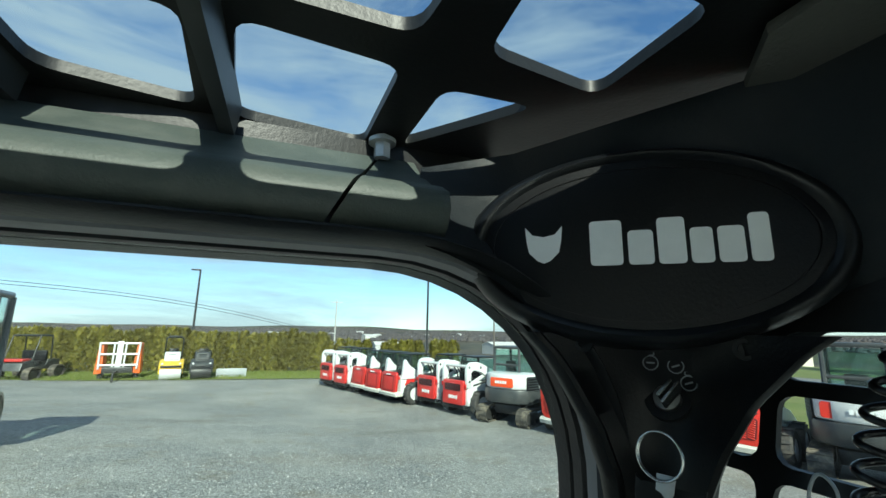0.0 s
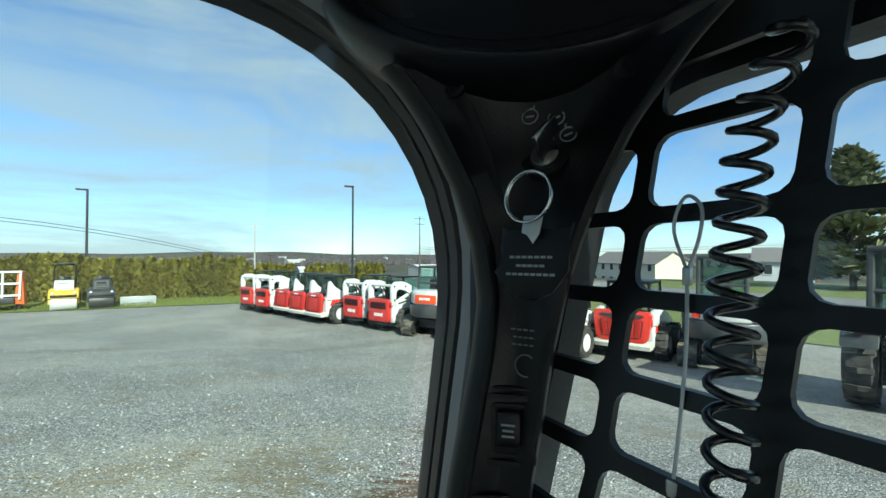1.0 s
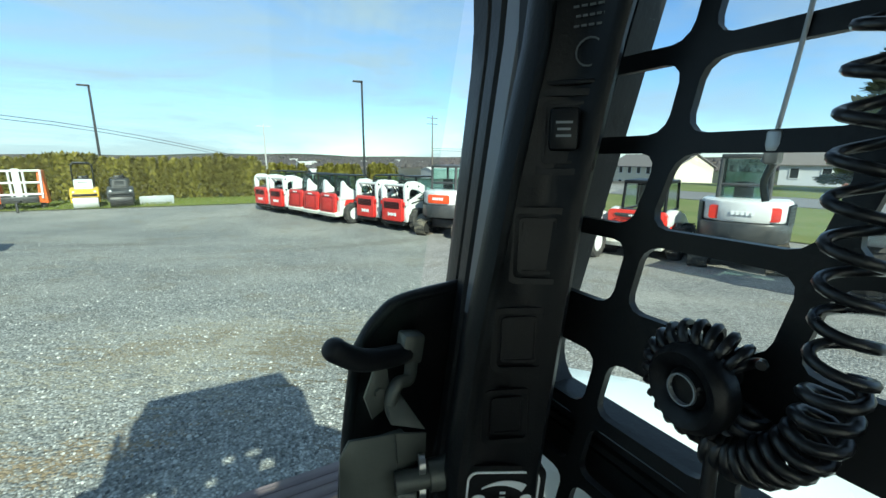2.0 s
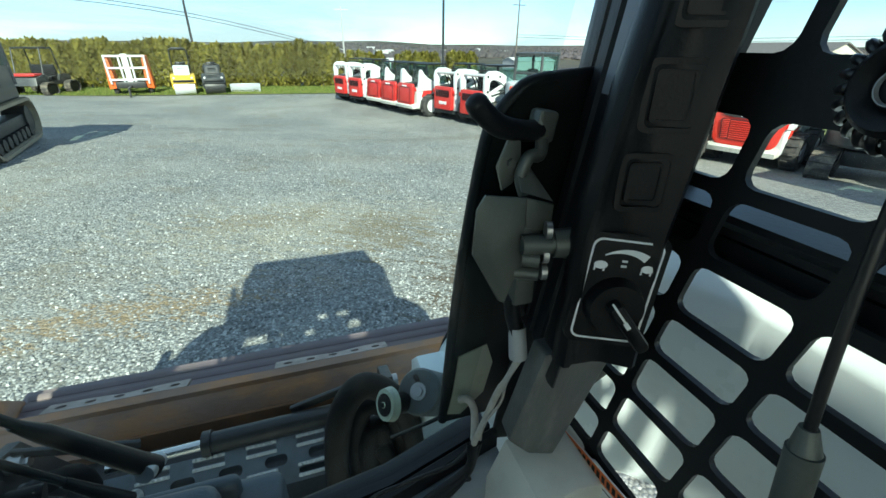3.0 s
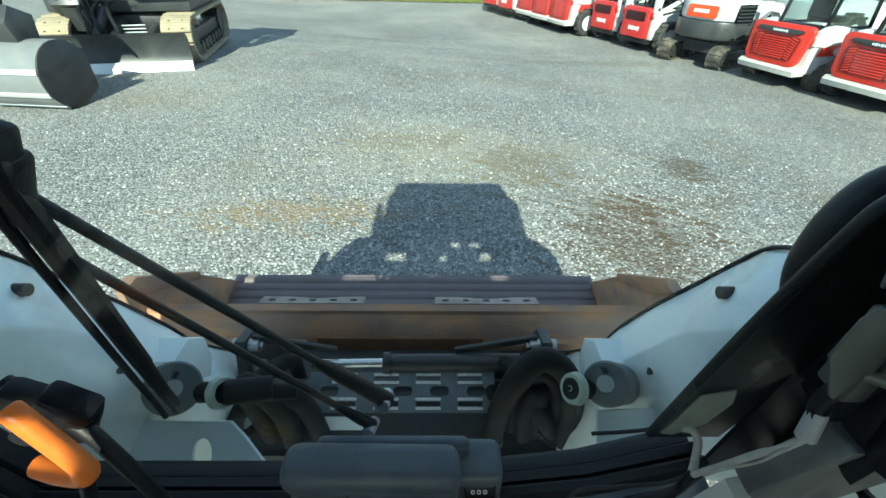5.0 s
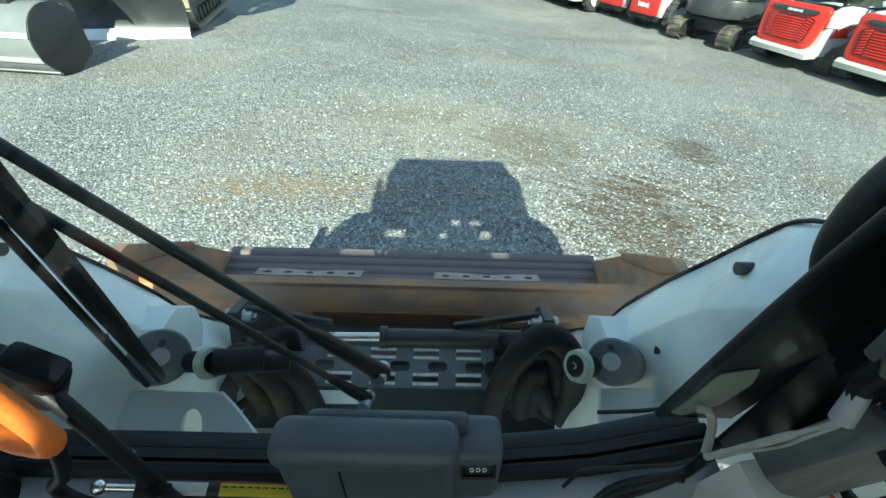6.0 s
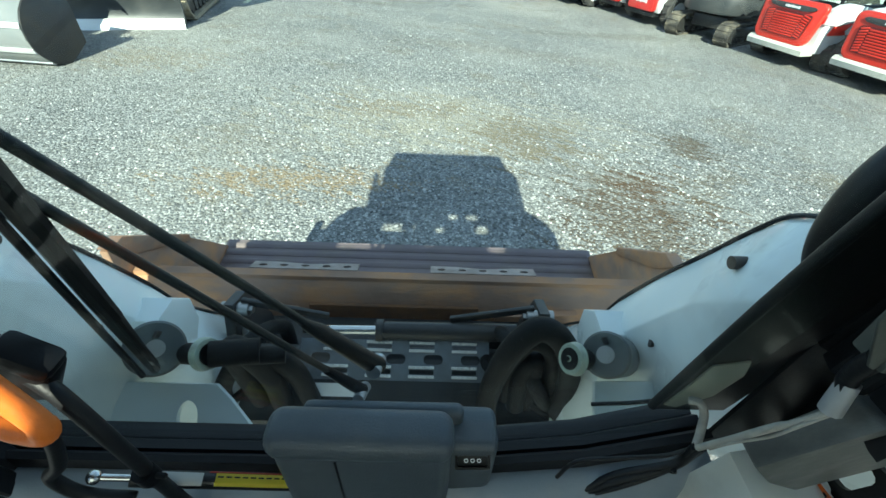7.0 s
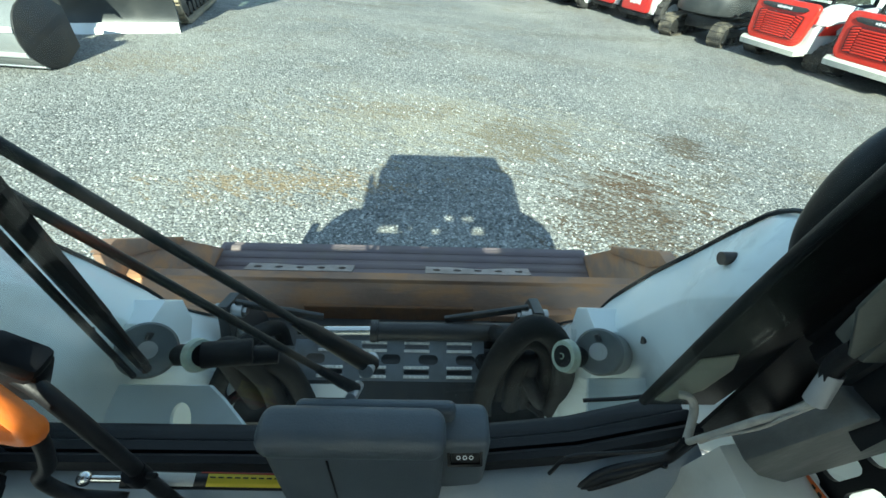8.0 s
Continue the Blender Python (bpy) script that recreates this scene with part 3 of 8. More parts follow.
# front opening: a jamb of steps from the trim out to the glass line
def jamb(f, drop=0.0):
    """Loop of the jamb: f = 0 at the inner trim, 1 at the outer edge of the opening."""
    half = 0.552 * (1 - f) + 0.565 * f
    top, r = 2.064 * (1 - f) + 2.055 * f - drop, 0.235 * (1 - f) + 0.25 * f
    out = []
    for x, z in rrect(-half + drop, 0.98, half - drop, top, [r, r, 0.05, 0.05], 12):
        lean = (0.125 - (0.075 * f if z < 1.85 else 0.0)) * (z - 1.85)
        yn = 0.470 - 0.055 * (z - 1.5)
        yf = 0.800 - 0.125 * z
        out.append(Vector((x + lean * (1 if x > 0 else -1), yn * (1 - f) + yf * f, z)))
    return out


def jamb_strip(bm, *loops):
    rows_ = [[bm.verts.new(p) for p in lp] for lp in loops]
    n = len(rows_[0])
    for a, b in zip(rows_, rows_[1:]):
        for k in range(n):
            if min(a[k].co.z, a[(k + 1) % n].co.z) > 1.005 or abs(a[k].co.z - a[(k + 1) % n].co.z) > 0.3:
                bm.faces.new((a[k], a[(k + 1) % n], b[(k + 1) % n], b[k]))
    bmesh.ops.delete(bm, geom=[v for v in bm.verts if not v.link_faces], context="VERTS")
    # the pillar foot stands where the jamb would run on at the right
    bmesh.ops.bisect_plane(bm, geom=bm.verts[:] + bm.edges[:] + bm.faces[:], plane_co=(0, 0, 1.34), plane_no=(0, 0, 1))
    bmesh.ops.delete(bm, geom=[f for f in bm.faces if f.calc_center_median().x > 0.3 and f.calc_center_median().z < 1.34], context="FACES")
    bmesh.ops.solidify(bm, geom=bm.faces[:], thickness=0.002)


bm = bmesh.new()
jamb_strip(bm, jamb(0.0), jamb(0.06, 0.003), jamb(0.30, 0.003), jamb(0.34, -0.001))
part("door_surround", bm, M_BLACK, cab, "", 35)
for lower in (False, True):
    bm = bmesh.new()
    jamb_strip(bm, jamb(0.34, 0.001), jamb(0.36, 0.004), jamb(0.52, 0.004), jamb(0.54, -0.001))
    bmesh.ops.bisect_plane(bm, geom=bm.verts[:] + bm.edges[:] + bm.faces[:], plane_co=(0, 0, 1.60), plane_no=(0, 0, 1), clear_outer=lower, clear_inner=not lower)
    part("edge_strip", bm, M_BLACK if lower else M_STRIP, cab, "" if lower else "dull grey metal edge strip", 35)
bm = bmesh.new()
jamb_strip(bm, jamb(0.54, 0.0), jamb(0.58, 0.005), jamb(0.70, 0.005), jamb(0.73, -0.003), jamb(0.77, 0.004), jamb(0.95, 0.005), jamb(1.0, 0.0), jamb(1.0, -0.02))
part("door_seal", bm, M_RUBBER, cab, "black rubber door seal", 35)

# padded header over the opening, split by a slanted seam
def header(bm, x0, x1, slant0=0.0, slant1=0.0):
    prof = [(0.490, 2.060), (0.468, 2.066), (0.455, 2.076), (0.449, 2.090), (0.453, 2.104), (0.470, 2.114), (0.500, 2.126), (0.535, 2.148), (0.560, 2.170), (0.575, 2.10), (0.53, 2.060)]
    lo = [bm.verts.new((x0 + slant0 * (z - 2.07) * 10, y, z)) for y, z in prof]
    hi = [bm.verts.new((x1 + slant1 * (z - 2.07) * 10, y, z)) for y, z in prof]
    bm.faces.new(lo[::-1])
    bm.faces.new(hi)
    for i in range(len(prof)):
        j = (i + 1) % len(prof)
        bm.faces.new((lo[i], lo[j], hi[j], hi[i]))


bm = bmesh.new()
header(bm, -0.55, 0.290, 0.0, 0.055)
part("header_pad", bm, M_PAD, cab, "grey-green moulded header pad", 60)
bm = bmesh.new()
header(bm, 0.2935, 0.385, 0.055, 0.0)
part("header_end_pad", bm, M_PAD, cab, "grey-green moulded header end", 60)

# roof plate with rounded openings, ribs between them
holes = []
def hole(pts, r=0.02):
    """Rounds the corners of an outline."""
    out, n = [], len(pts)
    for i in range(n):
        a, b, c = Vector(pts[i - 1]), Vector(pts[i]), Vector(pts[(i + 1) % n])
        p0, p2 = b + (a - b).normalized() * r, b + (c - b).normalized() * r
        for k in range(5):
            t = k / 4
            q = p0 * (1 - t) ** 2 + b * 2 * t * (1 - t) + p2 * t * t
            out.append((q.x, q.y))
    return out


front = [[(0.072, 0.43), (0.192, 0.425), (0.180, 0.556), (0.072, 0.535)],
         [(0.224, 0.422), (0.338, 0.434), (0.333, 0.582), (0.210, 0.564)],
         [(0.377, 0.448), (0.462, 0.445), (0.43, 0.49), (0.372, 0.566)]]
rear = [[(0.39, 0.395), (0.385, 0.31), (0.50, 0.305), (0.498, 0.41)],
        [(0.225, 0.392), (0.225, 0.29), (0.352, 0.29), (0.338, 0.395)],
        [(0.072, 0.40), (0.072, 0.29), (0.192, 0.29), (0.192, 0.395)]]
for q in front + rear:
    holes.append(hole(q, 0.018))
    holes.append(hole([(-x, y) for x, y in q][::-1], 0.018))
holes.append(hole([(-0.04, 0.43), (0.04, 0.43), (0.04, 0.535), (-0.04, 0.535)], 0.018))
holes.append(hole([(-0.04, 0.29), (0.04, 0.29), (0.04, 0.40), (-0.04, 0.40)], 0.018))
bm = bmesh.new()
# unseen rear openings, added to throw sun spots into the cab's shadow
for xa, xb in ((0.005, 0.075), (0.155, 0.245)):
    holes.append(rrect(xa, -0.575, xb, -0.475, 0.02, 4))
plate(bm, [(-0.63, -0.645), (0.63, -0.645), (0.63, -0.1), (0.615, 0.20), (0.59, 0.40), (0.555, 0.60), (0.54, 0.62), (-0.54, 0.62), (-0.555, 0.60), (-0.59, 0.40), (-0.615, 0.20), (-0.63, -0.1)], holes, XY, 2.19, 2.20)
part("roof_grille", bm, M_BLACK, cab, "black roof plate cut with rounded openings")
bm = bmesh.new()
for x in (0.055, -0.055, 0.208, -0.208):
    extrude(bm, [(-0.006, 2.165), (0.006, 2.165), (0.010, 2.192), (-0.010, 2.192)], lambda u, v, w, x=x: Vector((x + u, w, v)), 0.20, 0.55)
part("roof_rib", bm, M_DGREY, cab)
bm = bmesh.new()
cyl(bm, (0.349, 0.553, 2.166), (0.349, 0.553, 2.19), 0.0085, seg=6)
cyl(bm, (0.349, 0.553, 2.182), (0.349, 0.553, 2.186), 0.014, seg=16)
part("roof_bolt", bm, M_ZINC, cab, "zinc hexagon bolt")
# a clear sheet over the openings
bm = bmesh.new()
box(bm, (0, 0.2, 2.206), (1.1, 0.8, 0.006))
rg = part("roof_pane", bm, M_GLASS, cab, "clear roof pane")
rg.visible_shadow = False
# front roof lip under the header
bm = bmesh.new()
extrude(bm, [(0.566, 2.10), (0.60, 2.12), (0.63, 2.189), (0.566, 2.189)], YZ, -0.48, 0.48, 0.004)
part("roof_lip", bm, M_BLACK, cab)
# headliner, unseen closing walls and the pane added for fill light
bm = bmesh.new()
box(bm, (0.0, -0.115, 2.165), (1.18, 0.67, 0.05), 0.02)
part("headliner", bm, M_HEADL, cab, "grey-brown cloth headliner")
for sx in (-1, 1):
    bm = bmesh.new()
    extrude(bm, [(sx * 0.52, -0.3), (sx * 0.625, -0.3), (sx * 0.625, 0.30), (sx * 0.58, 0.345), (sx * 0.535, 0.30)], XY, 2.178, 2.187, 0.002)
    part("headliner_edge", bm, M_HEADE, cab, "grey-brown moulded headliner edge")
# upper slots are invented, placed so sun reaches left arm, bucket and boss
bm = bmesh.new()
plate(bm, [(-0.60, 0.80), (0.60, 0.80), (0.60, 2.19), (-0.60, 2.19)], [rrect(-0.54, 1.20, 0.54, 2.02, 0.06, 5), rrect(-0.53, 2.065, -0.27, 2.172, 0.02, 4), rrect(-0.10, 2.085, -0.03, 2.15, 0.02, 4), rrect(0.235, 2.065, 0.325, 2.172, 0.02, 4)], XZ(-0.64), 0.0, 0.04)
part("rear_wall", bm, M_BLACK, cab)
bm = bmesh.new()
box(bm, (0, -0.62, 1.61), (1.08, 0.006, 0.82))
part("rear_pane", bm, M_DIFFUSER, cab, "added translucent pane that spreads sun into the cab")
bm = bmesh.new()
box(bm, (0, -0.02, 0.82), (1.24, 1.2, 0.05), 0.01)
part("cab_floor", bm, M_PODG, cab, "slate-blue cab floor")

# ---- side screens: steel sheet with rounded windows, leaning out towards the roof
def out_lean(z):
    return 0.15 * max(0.0, z - 1.70)


def screen(sign):
    edges = [-0.72, -0.52, -0.32, -0.16, -0.02, 0.10, 0.205, 0.305, 0.398, 0.488]
    cols = [(a + 0.006, b - 0.006) for a, b in zip(edges, edges[1:])]
    rows = [1.127, 1.187, 1.247, 1.310, 1.372, 1.425, 1.483, 1.541, 1.598, 1.683, 1.738, 1.789, 1.844, 1.899, 1.959, 2.04]
    edge = [(0.500, 1.95), (0.43, 2.0), (0.30, 2.045), (0.10, 2.11), (-0.80, 2.14)]

    def top(u):
        for (u1, z1), (u0, z0) in zip(edge, edge[1:]):
            if u >= u0:
                return z1 + (z0 - z1) * (u1 - u) / (u1 - u0)
        return 2.1

    hs = []
    for a, b in cols:
        for k in range(len(rows) - 1):
            z0, z1 = rows[k] + 0.0055, min(rows[k + 1] - 0.0055, top(b) - 0.014)
            if k == 8:
                z0 = 1.632
            if z1 - z0 > 0.03:
                hs.append(rrect(a, z0, b, z1, 0.011, 3))
    b_ = bmesh.new()
    plate(b_, [(-0.80, 1.10), (0.500, 1.10)] + edge, hs, lambda u, v, w: Vector((sign * (0.582 + w + out_lean(v)), u - (0.20 if v < 1.74 else 0.08) * (v - 1.74), v)), 0.0, 0.006)
    return b_


part("side_screen", screen(1), M_BLACK, cab, "black steel side screen of rounded windows")
part("side_screen", screen(-1), M_BLACK, cab, "black steel side screen of rounded windows")
# window frame outside the screen, and its pane
for sign in (1, -1):
    f3 = lambda u, v, w, sign=sign: Vector((sign * (0.62 + w + out_lean(v)), u - (0.25 if v < 1.67 else 0.15) * (v - 1.67) * max(0, u) / 0.500, v))
    fo = [rrect(-0.82 - q, 1.506 - q, 0.500 + q, 2.0 + q, [0.09 + q, 0.1, 0.06, 0.05], 8) for q in (0.0, 0.014, 0.028, 0.045)]
    bm = bmesh.new()
    ring(bm, fo[1], fo[0], f3, 0.0, 0.03)
    part("window_seal", bm, M_RUBBER, cab)
    bm = bmesh.new()
    ring(bm, fo[3], fo[1], f3, -0.005, 0.022)
    part("window_frame", bm, M_BLACK, cab, "black side window frame")
    bm = bmesh.new()
    extrude(bm, fo[1], f3, 0.013, 0.018)
    pane = part("side_pane", bm, M_SIDEGLASS, cab, "dusty side window pane")
    pane.visible_shadow = False
bm = bmesh.new()
extrude(bm, [(0.602, 1.468), (0.655, 1.468), (0.655, 1.498), (0.602, 1.498)], lambda u, v, w: Vector((u, w, v)), -0.8, 0.52, 0.006)
extrude(bm, [(0.603, 1.500), (0.652, 1.500), (0.652, 1.506), (0.603, 1.506)], lambda u, v, w: Vector((u, w, v)), -0.8, 0.52)
extrude(bm, [(0.604, 1.510), (0.650, 1.510), (0.650, 1.516), (0.604, 1.516)], lambda u, v, w: Vector((u, w, v)), -0.8, 0.52)
part("side_rail", bm, M_BLACK, cab, "black ribbed side window rail")
for x_, y_ in ((0.612, 0.522), (-0.612, 0.522), (0.640, 0.536), (-0.640, 0.536)):
    bm = bmesh.new()
    tube(bm, [(x_, y_ + 0.13, 1.12), (x_, y_ + 0.018, 1.6), (x_ + math.copysign(0.012, x_), y_ - 0.008, 1.74), (x_ + math.copysign(0.045, x_), y_ - 0.045, 1.96)], 0.0095, 12)
    part("corner_tube", bm, M_DGREY, cab, "dark grey corner tube")

# ---- the corner pillar: moulded trim with key switch, pockets and speed dial
pillar = new("corner_pillar")
pillar.parent = cab
def along(table, z):
    """Straight-line reading of a table of (z, value), rising in z."""
    for (z0, v0), (z1, v1) in zip(table, table[1:]):
        if z <= z1:
            return v0 + (v1 - v0) * max(0.0, z - z0) / (z1 - z0)
    return table[-1][1]


LEFT_X = [(1.50, 0.484), (1.56, 0.490), (1.61, 0.496), (1.66, 0.505), (1.71, 0.513), (1.80, 0.530), (1.84, 0.535), (1.88, 0.529), (1.92, 0.513), (1.96, 0.488), (1.98, 0.472), (2.00, 0.450), (2.02, 0.424), (2.035, 0.396)]
RIGHT_Y = [(1.50, 0.452), (1.70, 0.438), (1.80, 0.424), (1.85, 0.411), (1.88, 0.400), (1.91, 0.386), (1.95, 0.360), (1.985, 0.325), (2.005, 0.296), (2.02, 0.275), (2.035, 0.245)]
RIGHT_X = [(1.50, 0.554), (1.70, 0.566), (1.80, 0.574), (2.035, 0.580)]


def pillar_section(z):
    """Left and right edge of the trim's face: it follows the door's arch on one side and the side window on the other."""
    return (along(LEFT_X, z), 0.455 + 0.015 * max(0.0, min(1.0, (1.80 - z) / 0.3))), (along(RIGHT_X, z), along(RIGHT_Y, z))


def hollow(z, k):
    """How far the trim's face dips behind the line between its edges."""
    return 0.007 * (1 - abs(2 * k - 1)) + 0.026 * (1 + math.tanh((z - 1.926) / 0.045)) * (1 - (2 * k - 1) ** 2)


bm = bmesh.new()
prev = None
for i in range(91):
    z = 1.375 + i * (1.996 - 1.375) / 90
    (xa, ya), (xb, yb) = pillar_section(z)
    a_, b_ = Vector((xa + 0.013, ya - 0.001)), Vector((xb - 0.012, yb - 0.001))
    far = Vector((a_.y - b_.y, b_.x - a_.x)).normalized()
    inner = [tuple(a_.lerp(b_, k) + far * hollow(z, k)) for k in (0.0, 0.12, 0.27, 0.42, 0.58, 0.73, 0.88, 1.0)]
    rear = hollow(z, 0.5) / 0.057
    loop = [(xa + 0.028 + 0.03 * rear, ya + 0.05 + 0.02 * rear), (xa + 0.002, ya + 0.014), (xa + 0.001, ya + 0.004), (xa + 0.004, ya - 0.003), (xa + 0.009, ya - 0.004), *inner, (xb - 0.008, yb - 0.004), (xb - 0.003, yb - 0.002), (xb + 0.003, yb + 0.008), (xb + 0.005 + 0.024 * rear, yb + 0.045 + 0.035 * rear)]
    cur = [bm.verts.new((x, y, z)) for x, y in loop]
    if prev:
        for a in range(len(cur)):
            b = (a + 1) % len(cur)
            bm.faces.new((prev[a], prev[b], cur[b], cur[a]))
    else:
        bm.faces.new(cur)
    prev = cur
bm.faces.new(prev)
part("pillar_trim", bm, M_BLACKP, pillar, "", 50)
# return that closes the gap between trim and side screen
bm = bmesh.new()
extrude(bm, [(0.548, 0.470), (0.562, 0.470), (0.572, 0.49), (0.560, 0.51), (0.545, 0.49)], lambda u, v, w: Vector((u, v, w)), 1.36, 1.90, 0.004)
part("pillar_return", bm, M_BLACK, cab)
# the lower steel post below the trim
bm = bmesh.new()
front = [bm.verts.new(p) for p in ((0.484, 0.490, 1.372), (0.562, 0.482, 1.375), (0.534, 0.516, 1.186), (0.500, 0.519, 1.196), (0.474, 0.524, 1.222))]
back = [bm.verts.new(v.co + Vector((0.010, 0.040, -0.012))) for v in front]
bm.faces.new(front)
bm.faces.new(back[::-1])
for a in range(5):
    b = (a + 1) % 5
    bm.faces.new((front[a], back[a], back[b], front[b]))
bmesh.ops.bevel(bm, geom=bm.edges[:], offset=0.004, segments=2, affect="EDGES", profile=0.5)
part("pillar_foot", bm, M_FOOT, cab, "scuffed grey steel pillar foot")

def on_pillar(z, k=0.5, out=0.0):
    """A pose on the pillar's face: k from its left to its right edge."""
    (xa, ya), (xb, yb) = pillar_section(z)
    a, b = Vector((xa + 0.012, ya - 0.004, z)), Vector((xb - 0.012, yb - 0.003, z))
    u = (b - a).normalized()
    nrm = Vector((u.y, -u.x, 0))
    v = (Vector((0, 0, 1)) - nrm * ((hollow(z + 0.006, k) - hollow(z - 0.006, k)) / 0.012)).normalized()
    n = u.cross(v).normalized()
    v = n.cross(u)
    p = a.lerp(b, k) - nrm * hollow(z, k) + n * out
    return Matrix(((u.x, v.x, n.x, p.x), (u.y, v.y, n.y, p.y), (u.z, v.z, n.z, p.z), (0, 0, 0, 1)))


def placed(bm, m):
    bmesh.ops.transform(bm, matrix=m, verts=bm.verts[:])
    return bm


# switch pockets down the trim
for z, hh, w in ((1.745, 0.026, 0.020), (1.672, 0.026, 0.020), (1.605, 0.024, 0.020), (1.545, 0.022, 0.019)):
    bm = bmesh.new()
    ring(bm, rrect(-w, -hh, w, hh, 0.006, 4), rrect(-w + 0.004, -hh + 0.004, w - 0.004, hh - 0.004, 0.004, 4), XY, 0.0, 0.003)
    ring(bm, rrect(-w + 0.007, -hh + 0.007, w - 0.007, hh - 0.007, 0.003, 4), rrect(-w + 0.009, -hh + 0.009, w - 0.009, hh - 0.009, 0.002, 4), XY, 0.0, 0.002)
    extrude(bm, rrect(-w + 0.009, -hh + 0.009, w - 0.009, hh - 0.009, 0.002, 4), XY, 0.0, 0.001)
    part("switch_pocket", placed(bm, on_pillar(z)), M_BLACKP, pillar)
bm = bmesh.new()
box(bm, (0, 0, 0.004), (0.018, 0.026, 0.008), 0.003)
rk = part("rocker_switch", placed(bm, on_pillar(1.747)), M_BLACKP, pillar)
bm = bmesh.new()
for k, wd in enumerate((0.010, 0.008, 0.009)):
    box(bm, (0, 0.004 - k * 0.004, 0.0085), (wd, 0.0014, 0.0006))
part("switch_print", placed(bm, on_pillar(1.747)), M_PRINTD, rk)

bm = bmesh.new()
for k, wd in enumerate((0.024, 0.020, 0.022)):
    for q in range(5):
        box(bm, (-wd / 2 + (q + 0.5) * wd / 5, 0.006 - k * 0.0055, 0.0006), (wd / 5 * 0.7, 0.0013, 0.0006))
ring(bm, disc_pts(16, 0.0085, 0, -0.020), disc_pts(16, 0.0075, 0, -0.020), XY, 0.0, 0.0008)
part("trim_print", placed(bm, on_pillar(1.812, 0.5, 0.001)), M_PRINTF, pillar, "faint unreadable printed lines")
# a raised seam where the two trim pieces meet
bm = bmesh.new()
box(bm, (0, 0, -0.003), (0.044, 0.003, 0.005), 0.001)
part("trim_seam", placed(bm, on_pillar(1.775, 0.5, 0.004)), M_BLACKP, pillar)
# speed dial panel: raised frame line, print and a pointed knob
mdial = on_pillar(1.454, 0.5, 0.0045) @ pose(0, 0, 0, -4, 0, -6) @ Matrix.Scale(1.08, 4)
bm = bmesh.new()
extrude(bm, rrect(-0.031, -0.046, 0.031, 0.046, 0.008, 5), XY, -0.02, 0.002)
part("dial_panel", placed(bm, mdial), M_BLACKP, pillar)
bm = bmesh.new()
ring(bm, rrect(-0.0265, -0.042, 0.0265, 0.042, 0.007, 6), rrect(-0.025, -0.0405, 0.025, 0.0405, 0.006, 6), XY, 0.002, 0.0028)
for k in range(12):
    a0, a1 = radians(60 + k * 5), radians(65 + k * 5)
    w0, w1 = 0.0004 + 0.00022 * (12 - k), 0.0004 + 0.00022 * (11 - k)
    c = (0.0, 0.002)
    q = [(c[0] + (0.031 + s) * math.cos(a), c[1] + (0.031 + s) * math.sin(a)) for a, s in ((a0, -w0), (a1, -w1), (a1, w1), (a0, w0))]
    extrude(bm, q, XY, 0.002, 0.0026)
extrude(bm, disc_pts(12, 0.0052, -0.017, 0.021, 1.0, 0.62), XY, 0.002, 0.0026)
extrude(bm, disc_pts(12, 0.0050, 0.018, 0.021, 1.0, 0.6), XY, 0.002, 0.0026)
for bx in (-0.021, -0.014, 0.014, 0.021):
    box(bm, (bx, 0.0178, 0.0023), (0.0012, 0.003, 0.0006))
box(bm, (0.0, 0.0215, 0.0023), (0.004, 0.0016, 0.0006))
box(bm, (0.0, 0.0255, 0.0023), (0.004, 0.0016, 0.0006))
part("dial_print", placed(bm, mdial), M_PRINT, pillar, "white printed border and speed symbols")
bm = bmesh.new()
cyl(bm, (0, -0.010, 0.002), (0, -0.010, 0.013), 0.0225, 0.020, 32)
box(bm, (0.008, -0.019, 0.018), (0.046, 0.011, 0.016), 0.004, (0, 0, -47))
knob = part("speed_knob", placed(bm, mdial), M_BLACKP, pillar, "black pointed rotary knob")
bm = bmesh.new()
box(bm, (-0.004, -0.006, 0.0265), (0.021, 0.0016, 0.0008), 0, (0, 0, -47))
box(bm, (0.0035, -0.0145, 0.0265), (0.006, 0.0032, 0.0008), 0, (0, 0, -47))
part("knob_pointer", placed(bm, mdial), M_PRINT, knob)

# key switch with bezel; the print above it
mkey = on_pillar(1.943, 0.47, 0.001)
bm = bmesh.new()
ring(bm, disc_pts(28, 0.0175), disc_pts(28, 0.0115), XY, -0.004, 0.003)
part("key_bezel", placed(bm, mkey), M_RUBBER, pillar)
bm = bmesh.new()
cyl(bm, (0, 0, -0.002), (0, 0, 0.005), 0.0108, 0.0100, 28)
part("key_barrel", placed(bm, mkey), M_STEEL, pillar, "worn steel key barrel")
bm = bmesh.new()
for z, k in ((1.972, 0.38), (1.970, 0.51), (1.957, 0.60)):
    b2 = bmesh.new()
    ring(b2, disc_pts(14, 0.0062), disc_pts(14, 0.0054), XY, 0.0, 0.0008)
    ring(b2, rrect(-0.003, 0.006, 0.003, 0.0095, 0.001, 3), rrect(-0.0022, 0.0066, 0.0022, 0.0088, 0.0008, 3), XY, 0.0, 0.0008)
    box(b2, (0, 0, 0.0004), (0.006, 0.0012, 0.0008), 0, (0, 0, 20 if k > 0.5 else 0))
    placed(b2, on_pillar(z, k, 0.0022))
    tmp = bpy.data.meshes.new("tmp")
    b2.to_mesh(tmp)
    b2.free()
    bm.from_mesh(tmp)
    bpy.data.meshes.remove(tmp)
part("key_print", bm, M_PRINTD, pillar, "faint printed engine symbols")
